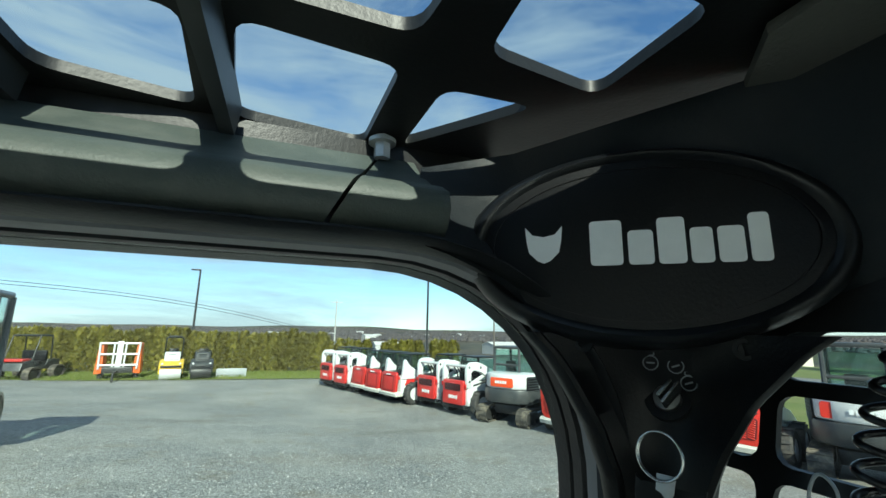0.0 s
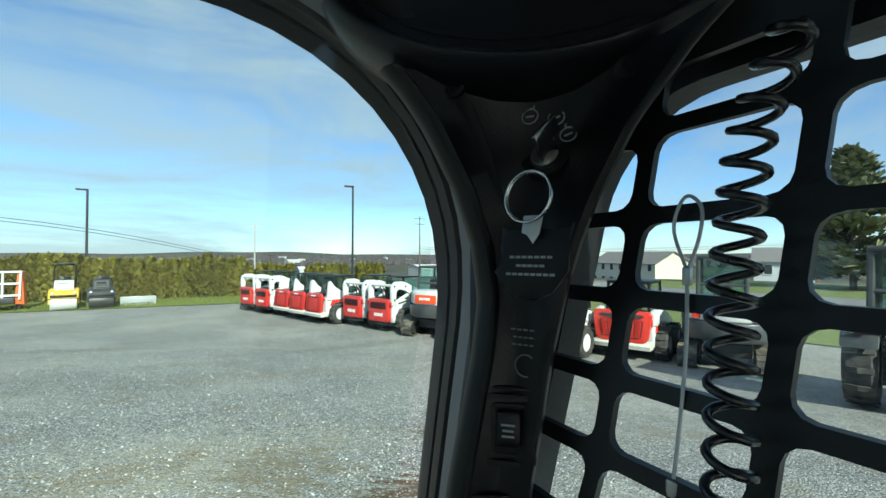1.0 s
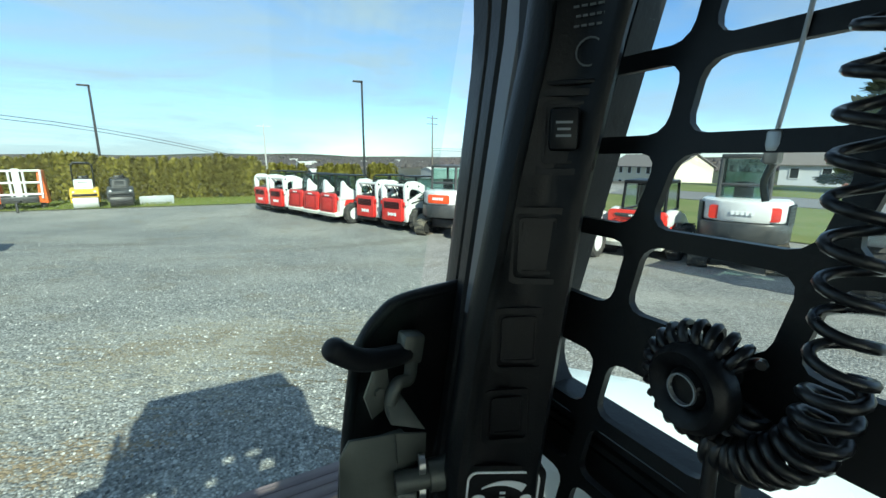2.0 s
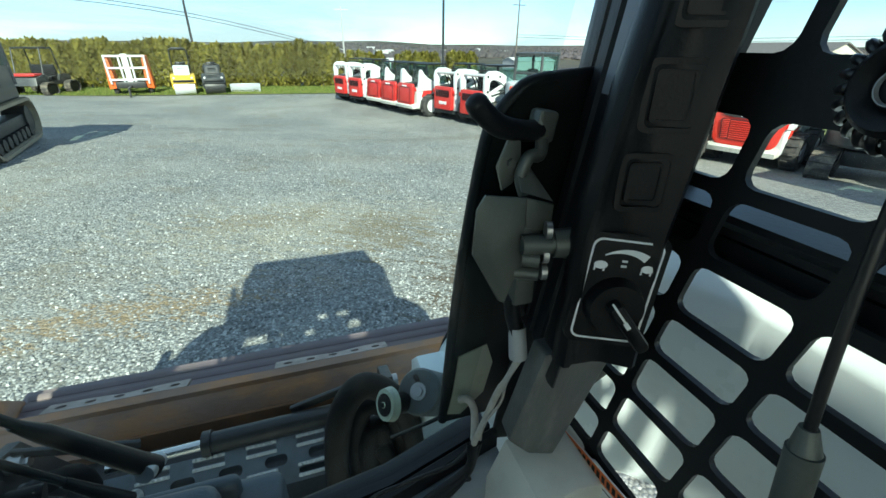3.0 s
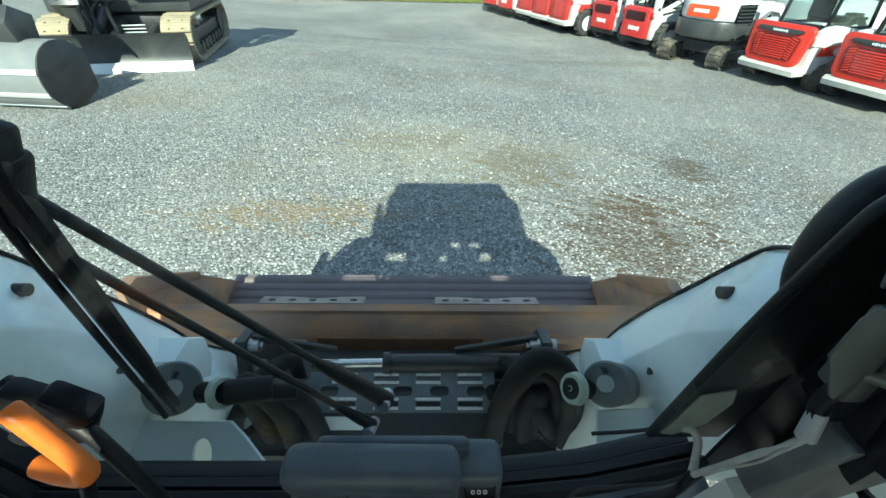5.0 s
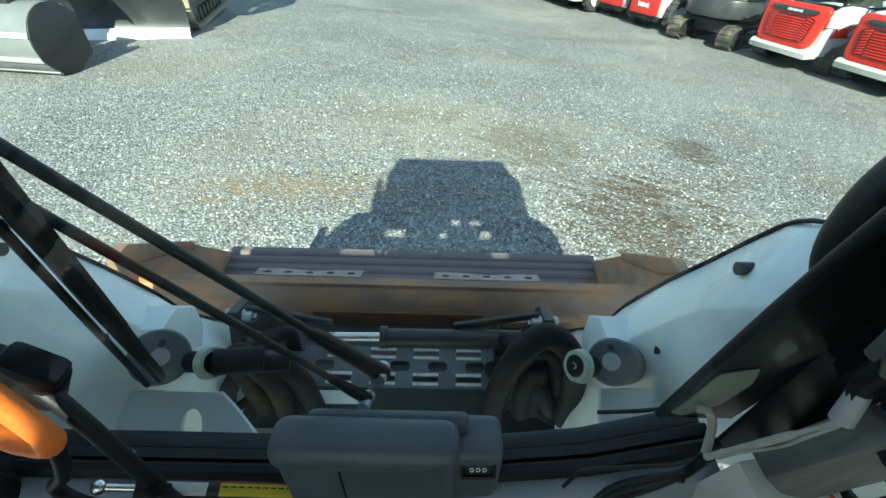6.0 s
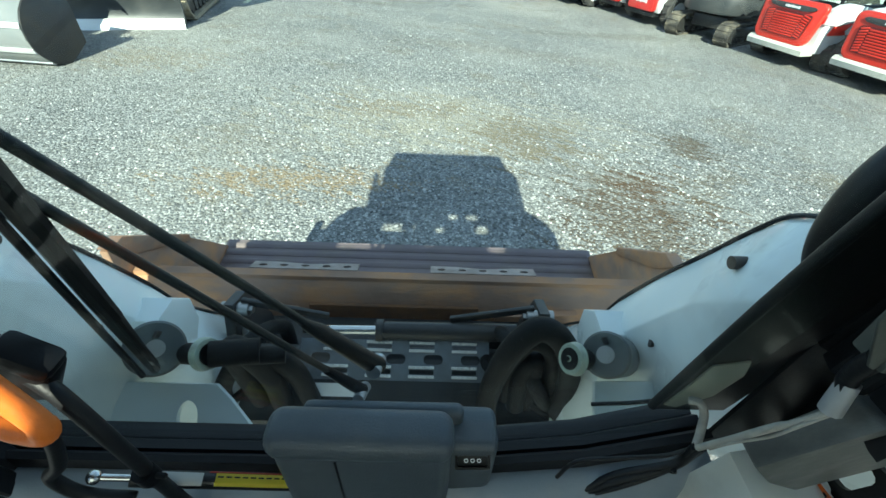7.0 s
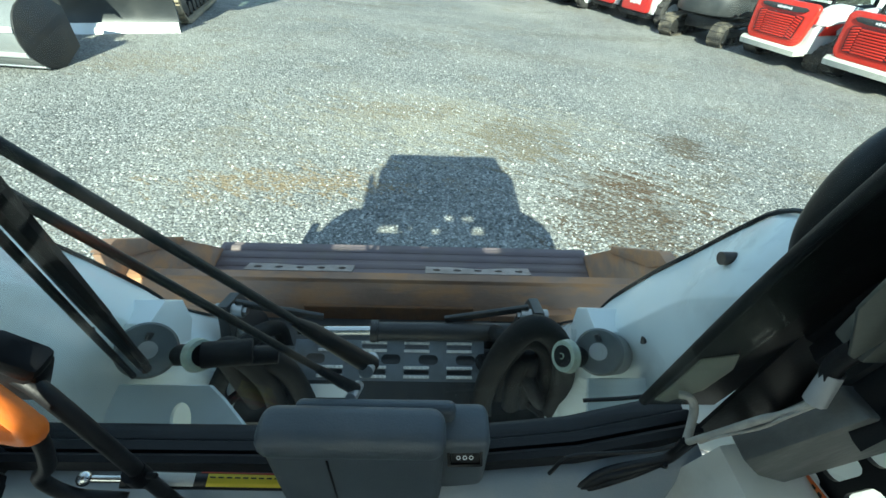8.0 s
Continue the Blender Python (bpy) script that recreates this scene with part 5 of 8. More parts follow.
# drilled bars welded on the back rail
for x0 in (-0.53, 0.11):
    bm = bmesh.new()
    hs = [disc_pts(14, 0.012, x0 + 0.04 + k * 0.075, 0.03, 1.25, 0.85) for k in range(5)]
    mb = frame_from((0, 1.425, 0.66), (1, 0, 0), (0, 0.86, -0.30))
    plate(bm, [(x0, 0.0), (x0 + 0.38, 0.0), (x0 + 0.38, 0.062), (x0 + 0.30, 0.060), (x0 + 0.20, 0.045), (x0 + 0.1, 0.060), (x0, 0.062)], hs, XY, -0.004, 0.006)
    part("drilled_bar", placed(bm, mb), M_BARP, bucket, "pale scraped drilled bar")
for x0, x1 in ((-0.30, 0.28),):
    bm = bmesh.new()
    box(bm, ((x0 + x1) / 2, 1.309, 0.545), (x1 - x0, 0.014, 0.13), 0.004, (-6, 0, 0))
    part("wear_patch", bm, M_PATCHR, bucket, "bare rusted patch plate")
for sx in (-1, 1):
    bm = bmesh.new()
    extrude(bm, [(sx * 0.34, 0.50), (sx * 0.62, 0.50), (sx * 0.62, 0.60), (sx * 0.34, 0.585)], XZ(1.30), 0.0, 0.03, 0.004)
    part("mount_bracket", bm, M_RUST, bucket)

# ---------------------------------------------------------------- door, latch, wiper and small things
door = thing("cab_door", "glazed cab door with black frame and latch plate", "door")
bm = bmesh.new()
extrude(bm, rrect(-0.52, 1.02, 0.52, 2.05, [0.2, 0.2, 0.045, 0.045], 8), lambda u, v, w: Vector((u + 0.10 * (v - 1.85) * (1 if u > 0 else -1), 0.775 - 0.14 * v + w, v)), 0.0, 0.005)
pane = part("door_pane", bm, M_GLASS, door, "clear door glass with faint smears")
pane.visible_shadow = False


def LP(u, v, w):
    return Vector((u - 0.013 + 0.047 * (v - 1.2), 0.632 - 0.167 * (v - 1.2) + w, v))


bm = bmesh.new()
plate(bm, [(0.447, 1.150), (0.440, 1.40), (0.443, 1.545), (0.450, 1.575), (0.463, 1.595), (0.482, 1.606), (0.545, 1.612), (0.545, 1.150)],
      [], LP, -0.006, 0.006)
part("latch_plate", bm, M_BLACK, door, "black pressed steel latch plate")
tubed("plate_edge", [LP(0.448, 1.148, 0), LP(0.440, 1.40, 0), LP(0.443, 1.545, 0), LP(0.450, 1.577, 0), LP(0.464, 1.597, 0), LP(0.483, 1.608, 0), LP(0.545, 1.614, 0)], 0.0065, M_RUBBER, door, "", 5)
# flat patch stands for the arm seen through a hole, shade in its colour
bm = bmesh.new()
extrude(bm, [(0.451, 1.170), (0.453, 1.215), (0.452, 1.284), (0.488, 1.297), (0.502, 1.262), (0.499, 1.203), (0.470, 1.163)], LP, -0.0085, -0.0064)
part("worn_patch", bm, M_PATCHC, door, "cream patch standing for the arm seen through the plate")
bm = bmesh.new()
extrude(bm, [(0.495, 1.13), (0.535, 1.12), (0.60, 1.15), (0.68, 1.20), (0.64, 1.40), (0.535, 1.40)], XZ(0.603), 0.0, 0.006, 0.001)
part("jamb_plate", bm, M_BLACK, door, "black lower jamb plate")
# latch: sheet shield, bracket, pin, lever
latch = new("door_latch")
latch.parent = door
bm = bmesh.new()
extrude(bm, [(0.4125, 1.520), (0.4195, 1.5315), (0.455, 1.526), (0.456, 1.470), (0.4425, 1.430), (0.437, 1.433), (0.4105, 1.482)], XZ(0.5035), 0.0, 0.003, 0.0008)
part("latch_shield", bm, M_MUST, latch, "dark bent sheet latch shield")
bm = bmesh.new()
extrude(bm, [(0.455, 1.526), (0.481, 1.518), (0.480, 1.494), (0.456, 1.50)], XZ(0.5035), 0.0, 0.003, 0.0008)
extrude(bm, [(0.455, 1.528), (0.481, 1.520), (0.468, 1.545), (0.458, 1.552)], lambda u, v, w: Vector((u, 0.505 + (v - 1.52) * 0.9 + w, v)), 0.0, 0.003, 0.0008)
box(bm, (0.463, 0.520, 1.465), (0.020, 0.030, 0.085), 0.003)
part("latch_bracket", bm, M_MUST, latch, "dark folded latch bracket")
bm = bmesh.new()
extrude(bm, [(0.440, 1.545), (0.452, 1.575), (0.459, 1.573), (0.462, 1.545), (0.455, 1.53), (0.446, 1.525)], XZ(0.530), 0.0, 0.004, 0.001)
cyl(bm, (0.452, 0.527, 1.548), (0.452, 0.532, 1.548), 0.004, seg=6)
part("latch_link", bm, M_MUST, latch)
bm = bmesh.new()
cyl(bm, (0.452, 0.500, 1.487), (0.500, 0.490, 1.487), 0.0085, seg=16)
cyl(bm, (0.478, 0.4955, 1.487), (0.505, 0.489, 1.487), 0.012, 0.014, 16)
cyl(bm, (0.458, 0.506, 1.472), (0.470, 0.498, 1.472), 0.008, seg=12)
cyl(bm, (0.452, 0.508, 1.458), (0.470, 0.498, 1.458), 0.006, seg=12)
part("striker_pin", bm, M_MUST, latch)
bm = bmesh.new()
for z in (1.500, 1.478, 1.462):
    cyl(bm, (0.470, 0.4955, z), (0.4745, 0.494, z), 0.0075, seg=10)
part("latch_washer", bm, M_STEEL, latch, "worn steel washers")
tubed("latch_lever", [(0.413, 0.520, 1.602), (0.420, 0.523, 1.592), (0.440, 0.530, 1.578), (0.466, 0.537, 1.572), (0.482, 0.540, 1.572)], [0.0035, 0.0065, 0.0082, 0.0088] + [0.009] * 20 + [0.008], M_RUBBER, latch, "black rubber-covered lever", 6, 14)
bm = bmesh.new()
box(bm, (0.484, 0.541, 1.575), (0.020, 0.018, 0.026), 0.004, (0, 10, 0))
tube(bm, smooth_pts([(0.484, 0.538, 1.565), (0.478, 0.530, 1.553), (0.466, 0.526, 1.553), (0.460, 0.526, 1.537), (0.464, 0.524, 1.522)], 5), 0.0055, 10)
part("lever_bracket", bm, M_MUST, latch)
bm = bmesh.new()
tube(bm, smooth_pts([(0.456, 0.515, 1.430), (0.462, 0.522, 1.405), (0.468, 0.525, 1.388), (0.470, 0.523, 1.378)], 5), 0.008, 10)
part("latch_boot", bm, M_RUBBER, latch)
bm = bmesh.new()
cyl(bm, (0.470, 0.524, 1.385), (0.472, 0.519, 1.350), 0.0085, 0.0095, 10)
part("latch_tail", bm, M_ZINC, latch, "pale crimped cable end")

# outer grab handle
bm = bmesh.new()
tube(bm, smooth_pts([(0.60, 0.70, 1.36), (0.586, 0.70, 1.375), (0.574, 0.70, 1.42), (0.578, 0.70, 1.475), (0.60, 0.70, 1.515), (0.64, 0.70, 1.53), (0.70, 0.70, 1.535)], 7), 0.026, 16)
solo("grab_handle", bm, M_BLACK, "thick black grab handle outside the cab", "handle", smooth=60)

# ---- wiper motor cover on the sill
pod = thing("wiper_motor_cover", "slate-grey wiper motor cover with rocker switch", "cover")
bm = bmesh.new()
box(bm, (0.037, 0.580, 1.168), (0.232, 0.060, 0.046), 0.020, (0, 1, 0), 4)
part("cover_cap", bm, M_PODG, pod, "", 50)
bm = bmesh.new()
box(bm, (0.036, 0.590, 1.062), (0.232, 0.060, 0.185), 0.02, None, 3)
box(bm, (0.172, 0.612, 1.055), (0.085, 0.065, 0.165), 0.014, None, 3)
part("cover_body", bm, M_PODG, pod, "", 50)
bm = bmesh.new()
box(bm, (0.060, 0.622, 1.118), (0.215, 0.022, 0.09), 0.010, None, 3)
part("cover_riser", bm, M_PODG, pod, "", 50)
bm = bmesh.new()
box(bm, (0.004, 0.5605, 1.07), (0.003, 0.004, 0.13), 0.001)
part("cover_seam", bm, M_BLACKP, pod)
msw = frame_from((0.180, 0.5785, 1.110), (1, 0, 0.04), (0, 0.55, 0.83))
bm = bmesh.new()
ring(bm, rrect(-0.0235, -0.0125, 0.0235, 0.0125, 0.003, 3), rrect(-0.020, -0.009, 0.020, 0.009, 0.002, 3), XY, -0.02, 0.004)
part("switch_bezel", placed(bm, msw), M_BLACKP, pod)
bm = bmesh.new()
box(bm, (0, 0, -0.002), (0.039, 0.0175, 0.010), 0.002)
sw = part("rocker_switch", placed(bm, msw), M_BLACKP, pod)
bm = bmesh.new()
for k in (-1, 0, 1):
    ring(bm, disc_pts(10, 0.003, k * 0.0085), disc_pts(10, 0.0019, k * 0.0085), XY, 0.0031, 0.0036)
part("switch_print", placed(bm, msw), M_PRINT, sw)

# ---- wiper with two parallel rods, parked at the side
wip = thing("windscreen_wiper", "black windscreen wiper with two parallel rods", "wiper")
tubed("wiper_rod", [(0.030, 0.732, 1.098), (-0.050, 0.673, 1.277), (-0.190, 0.568, 1.596)], 0.0056, M_BLACK, wip, "", 5, 8)
tubed("wiper_rod", [(0.010, 0.687, 1.100), (-0.090, 0.639, 1.300), (-0.214, 0.580, 1.546)], 0.0050, M_BLACK, wip, "", 5, 8)
bm = bmesh.new()
tube(bm, [(0.034, 0.735, 1.090), (0.022, 0.726, 1.115), (-0.030, 0.688, 1.232), (-0.045, 0.677, 1.262)], [0.016, 0.015, 0.011, 0.006], 10)
tube(bm, [(0.016, 0.690, 1.090), (0.000, 0.682, 1.120), (-0.025, 0.670, 1.170)], [0.010, 0.009, 0.006], 10)
part("arm_sleeve", bm, M_BLACKP, wip)
bm = bmesh.new()
cyl(bm, (0.034, 0.750, 1.088), (0.030, 0.712, 1.104), 0.012, seg=14)
part("spindle", bm, M_ZINC, wip)
bm = bmesh.new()
cyl(bm, (0.018, 0.702, 1.082), (0.013, 0.668, 1.098), 0.009, seg=14)
part("spindle", bm, M_ZINC, wip)
bm = bmesh.new()
box(bm, (-0.186, 0.564, 1.592), (0.050, 0.022, 0.060), 0.006, (0, 25, 0))
box(bm, (-0.170, 0.562, 1.622), (0.040, 0.016, 0.03), 0.005, (0, 20, 0))
part("wiper_bracket", bm, M_BLACK, wip)
bm = bmesh.new()
P0, P1 = DP(-0.252, 1.180, 0.034), DP(-0.150, 1.700, 0.034)
tube(bm, [P0, P0.lerp(P1, 0.35), P0.lerp(P1, 0.7), P1], [0.007, 0.010, 0.010, 0.007], 8)
part("blade_spine", bm, M_BLACK, wip)
bm = bmesh.new()
A0, A1 = DP(-0.235, 1.21, 0.030), DP(-0.158, 1.66, 0.030)
tube(bm, [A0, A0.lerp(A1, 0.30)], 0.0045, 8)
tube(bm, [A0.lerp(A1, 0.27), A0.lerp(A1, 0.62), A1], [0.008, 0.010, 0.008], 8)
part("blade_bridge", bm, M_BLACKP, wip)
bm = bmesh.new()
R0, R1 = DP(-0.258, 1.185, 0.020), DP(-0.158, 1.69, 0.020)
tube(bm, [R0, R1], 0.004, 6)
part("blade_rubber", bm, M_RUBBER, wip)

# ---- orange release lever and its black mount at the door's far side
lev = thing("release_lever", "orange plastic door release lever on a black mount", "lever")
bm = bmesh.new()
tube(bm, smooth_pts([(-0.241, 0.512, 1.404), (-0.230, 0.508, 1.392), (-0.210, 0.502, 1.348), (-0.205, 0.500, 1.327), (-0.215, 0.502, 1.311), (-0.242, 0.508, 1.304), (-0.270, 0.515, 1.304)], 6), [0.008] + [0.010] * 17 + [0.011] * 12 + [0.0115] * 7, 14)
part("lever_grip", bm, M_ORANGE, lev)
bm = bmesh.new()
box(bm, (-0.262, 0.548, 1.345), (0.085, 0.03, 0.055), 0.01, (0, 32, 0))
box(bm, (-0.232, 0.545, 1.362), (0.05, 0.03, 0.025), 0.008, (0, 40, 0))
cyl(bm, (-0.262, 0.515, 1.35), (-0.262, 0.55, 1.35), 0.011, seg=14)
part("lever_mount", bm, M_BLACKP, lev)
tubed("cable_sleeve", [(-0.30, 0.56, 1.375), (-0.235, 0.54, 1.335), (-0.213, 0.532, 1.30), (-0.202, 0.53, 1.231), (-0.202, 0.535, 1.15), (-0.207, 0.545, 1.05), (-0.20, 0.55, 0.95)], 0.0085, M_RUBBER, lev, "black cable sleeve")
bm = bmesh.new()
cyl(bm, (-0.2035, 0.531, 1.168), (-0.203, 0.533, 1.148), 0.0125, seg=12)
box(bm, (-0.190, 0.531, 1.158), (0.02, 0.006, 0.008), 0.002)
part("cable_clamp", bm, M_BLACKP, lev)
tubed("loop_hose", [(-0.30, 0.545, 1.33), (-0.265, 0.535, 1.27), (-0.285, 0.53, 1.19), (-0.315, 0.53, 1.15), (-0.30, 0.53, 1.105), (-0.25, 0.535, 1.08)], 0.008, M_RUBBER, lev, "looped black hose")

# ---- gas strut with warning sticker
strut = thing("gas_strut", "black gas strut with silver rod and yellow sticker", "gas strut")
S0, S1 = Vector((-0.292, 0.545, 1.115)), Vector((-0.015, 0.587, 1.000))
bm = bmesh.new()
cyl(bm, S0, S0.lerp(S1, 0.35), 0.0045, seg=14)
bmesh.ops.create_uvsphere(bm, u_segments=14, v_segments=8, radius=0.009, matrix=Matrix.Translation(S0))
part("rod", bm, M_CHROME, strut, "bright steel rod and ball end", 60)
bm = bmesh.new()
cyl(bm, S0.lerp(S1, 0.13), S1, 0.0105, seg=18)
part("barrel", bm, M_BLACK, strut)
for a, b, m_, nm in ((0.16, 0.40, M_STICKW, "white_label"), (0.45, 0.80, M_STICKY, "yellow_label"), (0.42, 0.86, M_RED, "red_label")):
    bm = bmesh.new()
    r = 0.0108 if nm != "red_label" else 0.0107
    n = 10
    d = (S1 - S0).normalized()
    u = d.cross(Vector((0, 0, 1))).normalized()
    v = u.cross(d)
    span = (radians(30), radians(120)) if nm != "red_label" else (radians(125), radians(200))
    rows_ = []
    for k in range(n + 1):
        t = span[0] + (span[1] - span[0]) * k / n
        o = (-u * math.cos(t) * -1 + v * math.sin(t)) * (r + 0.0004)
        rows_.append([bm.verts.new(S0.lerp(S1, q) + o) for q in (a, b)])
    for p, q in zip(rows_, rows_[1:]):
        bm.faces.new((p[0], p[1], q[1], q[0]))
    bmesh.ops.solidify(bm, geom=bm.faces[:], thickness=0.0004)
    part(nm, bm, m_, strut, nm.replace("_", " ") + " with small print")
bm = bmesh.new()
for k in range(9):
    q = 0.47 + k * 0.034
    c = S0.lerp(S1, q) + v * 0.0116
    box(bm, c, (0.007, 0.0016, 0.0006), 0, (0, 22, 8))
part("label_print", bm, M_BLACK, strut)

# ---- wiring harness by the pillar foot
har = thing("wiring_harness", "black wiring harness with frayed pale sleeve", "wiring")
tubed("frayed_sleeve", [(0.471, 0.518, 1.350), (0.466, 0.523, 1.325), (0.459, 0.533, 1.291), (0.455, 0.548, 1.240), (0.452, 0.562, 1.195), (0.451, 0.569, 1.172)], [0.003] * 10 + [0.004] * 21, M_SLEEVE, har, "frayed pale grey sleeve")
tubed("sleeve_strand", [(0.476, 0.516, 1.352), (0.462, 0.520, 1.318), (0.463, 0.530, 1.28), (0.452, 0.545, 1.235), (0.456, 0.560, 1.19)], 0.0016, M_SLEEVE, har, "loose pale strand")
tubed("hook_sleeve", [(0.446, 0.612, 1.210), (0.456, 0.607, 1.213), (0.462, 0.598, 1.203), (0.458, 0.583, 1.184), (0.451, 0.569, 1.170)], 0.0052, M_SLEEVE, har, "pale grey hooked sleeve")
for k, off in enumerate((0.0, 0.006, -0.006)):
    tubed("cable", [(0.452 + off, 0.569, 1.176), Vector((0.444, 0.572, 1.118)) + Vector((0, 0, off)), Vector((0.384, 0.572, 1.067)) + Vector((0, off, off)), Vector((0.326, 0.572, 1.010)) + Vector((off, 0, off * 2)), (0.20 + off, 0.57, 0.93)], 0.0065 - 0.0012 * k, M_RUBBER, har)
tubed("cable_tie", [Vector((0.437, 0.572, 1.117)) + Vector((0.004, -0.008, 0.006)), Vector((0.437, 0.572, 1.117)) + Vector((0.010, -0.004, -0.008)), Vector((0.437, 0.572, 1.117)) + Vector((-0.006, 0.0, -0.006))], 0.003, M_BLACKP, har)
tubed("thin_cable", [(0.450, 0.572, 1.165), (0.423, 0.575, 1.138), (0.367, 0.575, 1.129), (0.317, 0.575, 1.117), (0.301, 0.575, 1.069)], 0.0028, M_RUBBER, har)
tubed("edge_cable", [(0.36, 0.66, 1.115), (0.42, 0.65, 1.14), (0.47, 0.645, 1.165), (0.50, 0.64, 1.20), (0.515, 0.635, 1.245)], 0.003, M_RUBBER, har)

# ---- warning sticker by the screen
stk = thing("warning_sticker", "white warning sticker with orange header and pictograms", "sticker")
mst = frame_from((0.5760, 0.562, 1.175), (0, -0.98, 0.16), (0, -0.16, -0.98))
bm = bmesh.new()
extrude(bm, [(0, 0), (0.17, 0), (0.17, 0.12), (0, 0.12)], XY, -0.0015, 0.0)
part("sheet", placed(bm, mst), M_STICKW, stk)
bm = bmesh.new()
extrude(bm, [(0.0, 0.001), (0.17, 0.001), (0.17, 0.016), (0.0, 0.016)], XY, -0.0022, 0.0)
part("header_band", placed(bm, mst), M_STICKO, stk, "orange warning band")
bm = bmesh.new()
for k in range(9):
    box(bm, (0.045 + k * 0.009, 0.0085, -0.0024), (0.005, 0.009, 0.0006))
for k in range(4):
    ring(bm, rrect(0.006 + k * 0.04, 0.022, 0.042 + k * 0.04, 0.060, 0.001, 1), rrect(0.0068 + k * 0.04, 0.0228, 0.0412 + k * 0.04, 0.0592, 0.001, 1), XY, -0.0022, 0.0)
    box(bm, (0.024 + k * 0.04, 0.040, -0.002), (0.018, 0.012, 0.001), 0, (0, 0, 30 * k))
    for q in range(5):
        box(bm, (0.024 + k * 0.04, 0.068 + q * 0.006, -0.0018), (0.030, 0.0022, 0.0006))
part("sticker_print", placed(bm, mst), M_BLACK, stk)

# ---- key, ring and tag hanging from the switch
KX = on_pillar(1.86, 0.53)
KX.translation = (0.556, 0.411, 1.933)
kp = lambda u, v, w: KX @ Vector((u, v, w))
key = thing("ignition_key", "steel ignition key turned in its switch", "key")
bm = bmesh.new()
box(bm, (0.004, -0.002, 0.016), (0.0035, 0.016, 0.034), 0.001, (0, 0, -35))
box(bm, (0.010, -0.009, 0.036), (0.0025, 0.020, 0.014), 0.001, (0, 0, -35))
part("key_bow", placed(bm, mkey), M_CHROME, key)
kr = bmesh.new()
for off, r in ((0.0, 0.0162), (0.0016, 0.0165)):
    tube(kr, [kp(-0.004 + r * math.sin(a), -0.026 + r * math.cos(a), 0.021 + off + 0.002 * math.sin(a)) for a in (2 * math.pi * k / 36 for k in range(36))], 0.0009, 8, True)
solo("key_ring", kr, M_CHROME, "split steel key ring hanging from the key", "key ring", smooth=60)
tag = thing("key_tag", "dark plastic key tag with pale print", "key tag")
bm = bmesh.new()
extrude(bm, [(-0.007, -0.038), (0.006, -0.038), (0.004, -0.050), (0.000, -0.056), (-0.004, -0.050), (-0.008, -0.049)], XY, 0.019, 0.0205, 0.0004)
part("tag_loop", placed(bm, KX), M_ZINC, tag, "pale worn tag loop")
bm = bmesh.new()
extrude(bm, [(-0.024, -0.042), (-0.020, -0.047), (0.018, -0.047), (0.024, -0.043), (0.021, -0.055), (0.022, -0.072), (0.016, -0.080), (0.012, -0.086), (0.002, -0.091), (-0.012, -0.090), (-0.020, -0.083), (-0.029, -0.074), (-0.022, -0.066), (-0.025, -0.056)], XY, 0.0135, 0.016, 0.0008)
part("tag_body", placed(bm, KX), M_BLACKP, tag)
bm = bmesh.new()
for v, w in ((-0.064, 0.030), (-0.0695, 0.020), (-0.075, 0.034)):
    k = int(w / 0.004)
    for i in range(k):
        box(bm, (-0.003 - w / 2 + (i + 0.5) * w / k, v, 0.0163), (0.0032, 0.0016, 0.0006))
part("tag_print", placed(bm, KX), M_PRINTD, tag, "rows of pale unreadable print")

# ---- coiled cord, its hub and lead
cord = thing("coiled_cord", "black coiled cord hanging along the side screen", "cord")
axis = smooth_pts([(0.602, 0.290, 1.99), (0.594, 0.306, 1.94), (0.587, 0.310, 1.89), (0.579, 0.3105, 1.84), (0.572, 0.308, 1.79), (0.564, 0.3055, 1.74), (0.558, 0.300, 1.69), (0.555, 0.297, 1.645)], 40)
turns, pts = 22, []
m_ = len(axis) - 1
for k in range(turns * 16 + 1):
    q = k / (turns * 16)
    i = min(m_ - 1, int(q * m_))
    c = axis[i].lerp(axis[i + 1], q * m_ - i)
    a = 2 * math.pi * turns * q
    pts.append(c + Vector((0.0098 * math.cos(a), 0.0098 * math.sin(a), 0)))
bm = bmesh.new()
tube(bm, pts, 0.0024, 7)
part("coil", bm, M_CORD, cord, "", 60)
bm = bmesh.new()
pts = []
for k in range(21 * 16 + 1):
    q = k / (21 * 16)
    g_ = radians(-50 + 310 * q)
    c = Vector((0.560, 0.348 + 0.0225 * math.sin(g_), 1.619 + 0.0225 * math.cos(g_)))
    rad = Vector((0, math.sin(g_), math.cos(g_)))
    a = 2 * math.pi * 21 * q
    pts.append(c + rad * 0.0080 * math.cos(a) + Vector((0.0080 * math.sin(a), 0, 0)))
tube(bm, pts, 0.0024, 6)
part("wound_coil", bm, M_CORD, cord, "", 60)
bm = bmesh.new()
pts = []
line = smooth_pts([(0.555, 0.338, 1.594), (0.555, 0.325, 1.593), (0.555, 0.312, 1.601), (0.555, 0.301, 1.618), (0.555, 0.297, 1.645)], 30)
for k in range(11 * 16 + 1):
    q = k / (11 * 16)
    i = min(len(line) - 2, int(q * (len(line) - 1)))
    c = line[i]
    d = (line[i + 1] - line[i]).normalized()
    u = d.cross(Vector((1, 0, 0))).normalized()
    a = 2 * math.pi * 11 * q
    pts.append(c + Vector((1, 0, 0)) * 0.0090 * math.cos(a) + u * 0.0090 * math.sin(a))
tube(bm, pts, 0.0028, 8)
part("hanging_coil", bm, M_CORD, cord, "", 60)
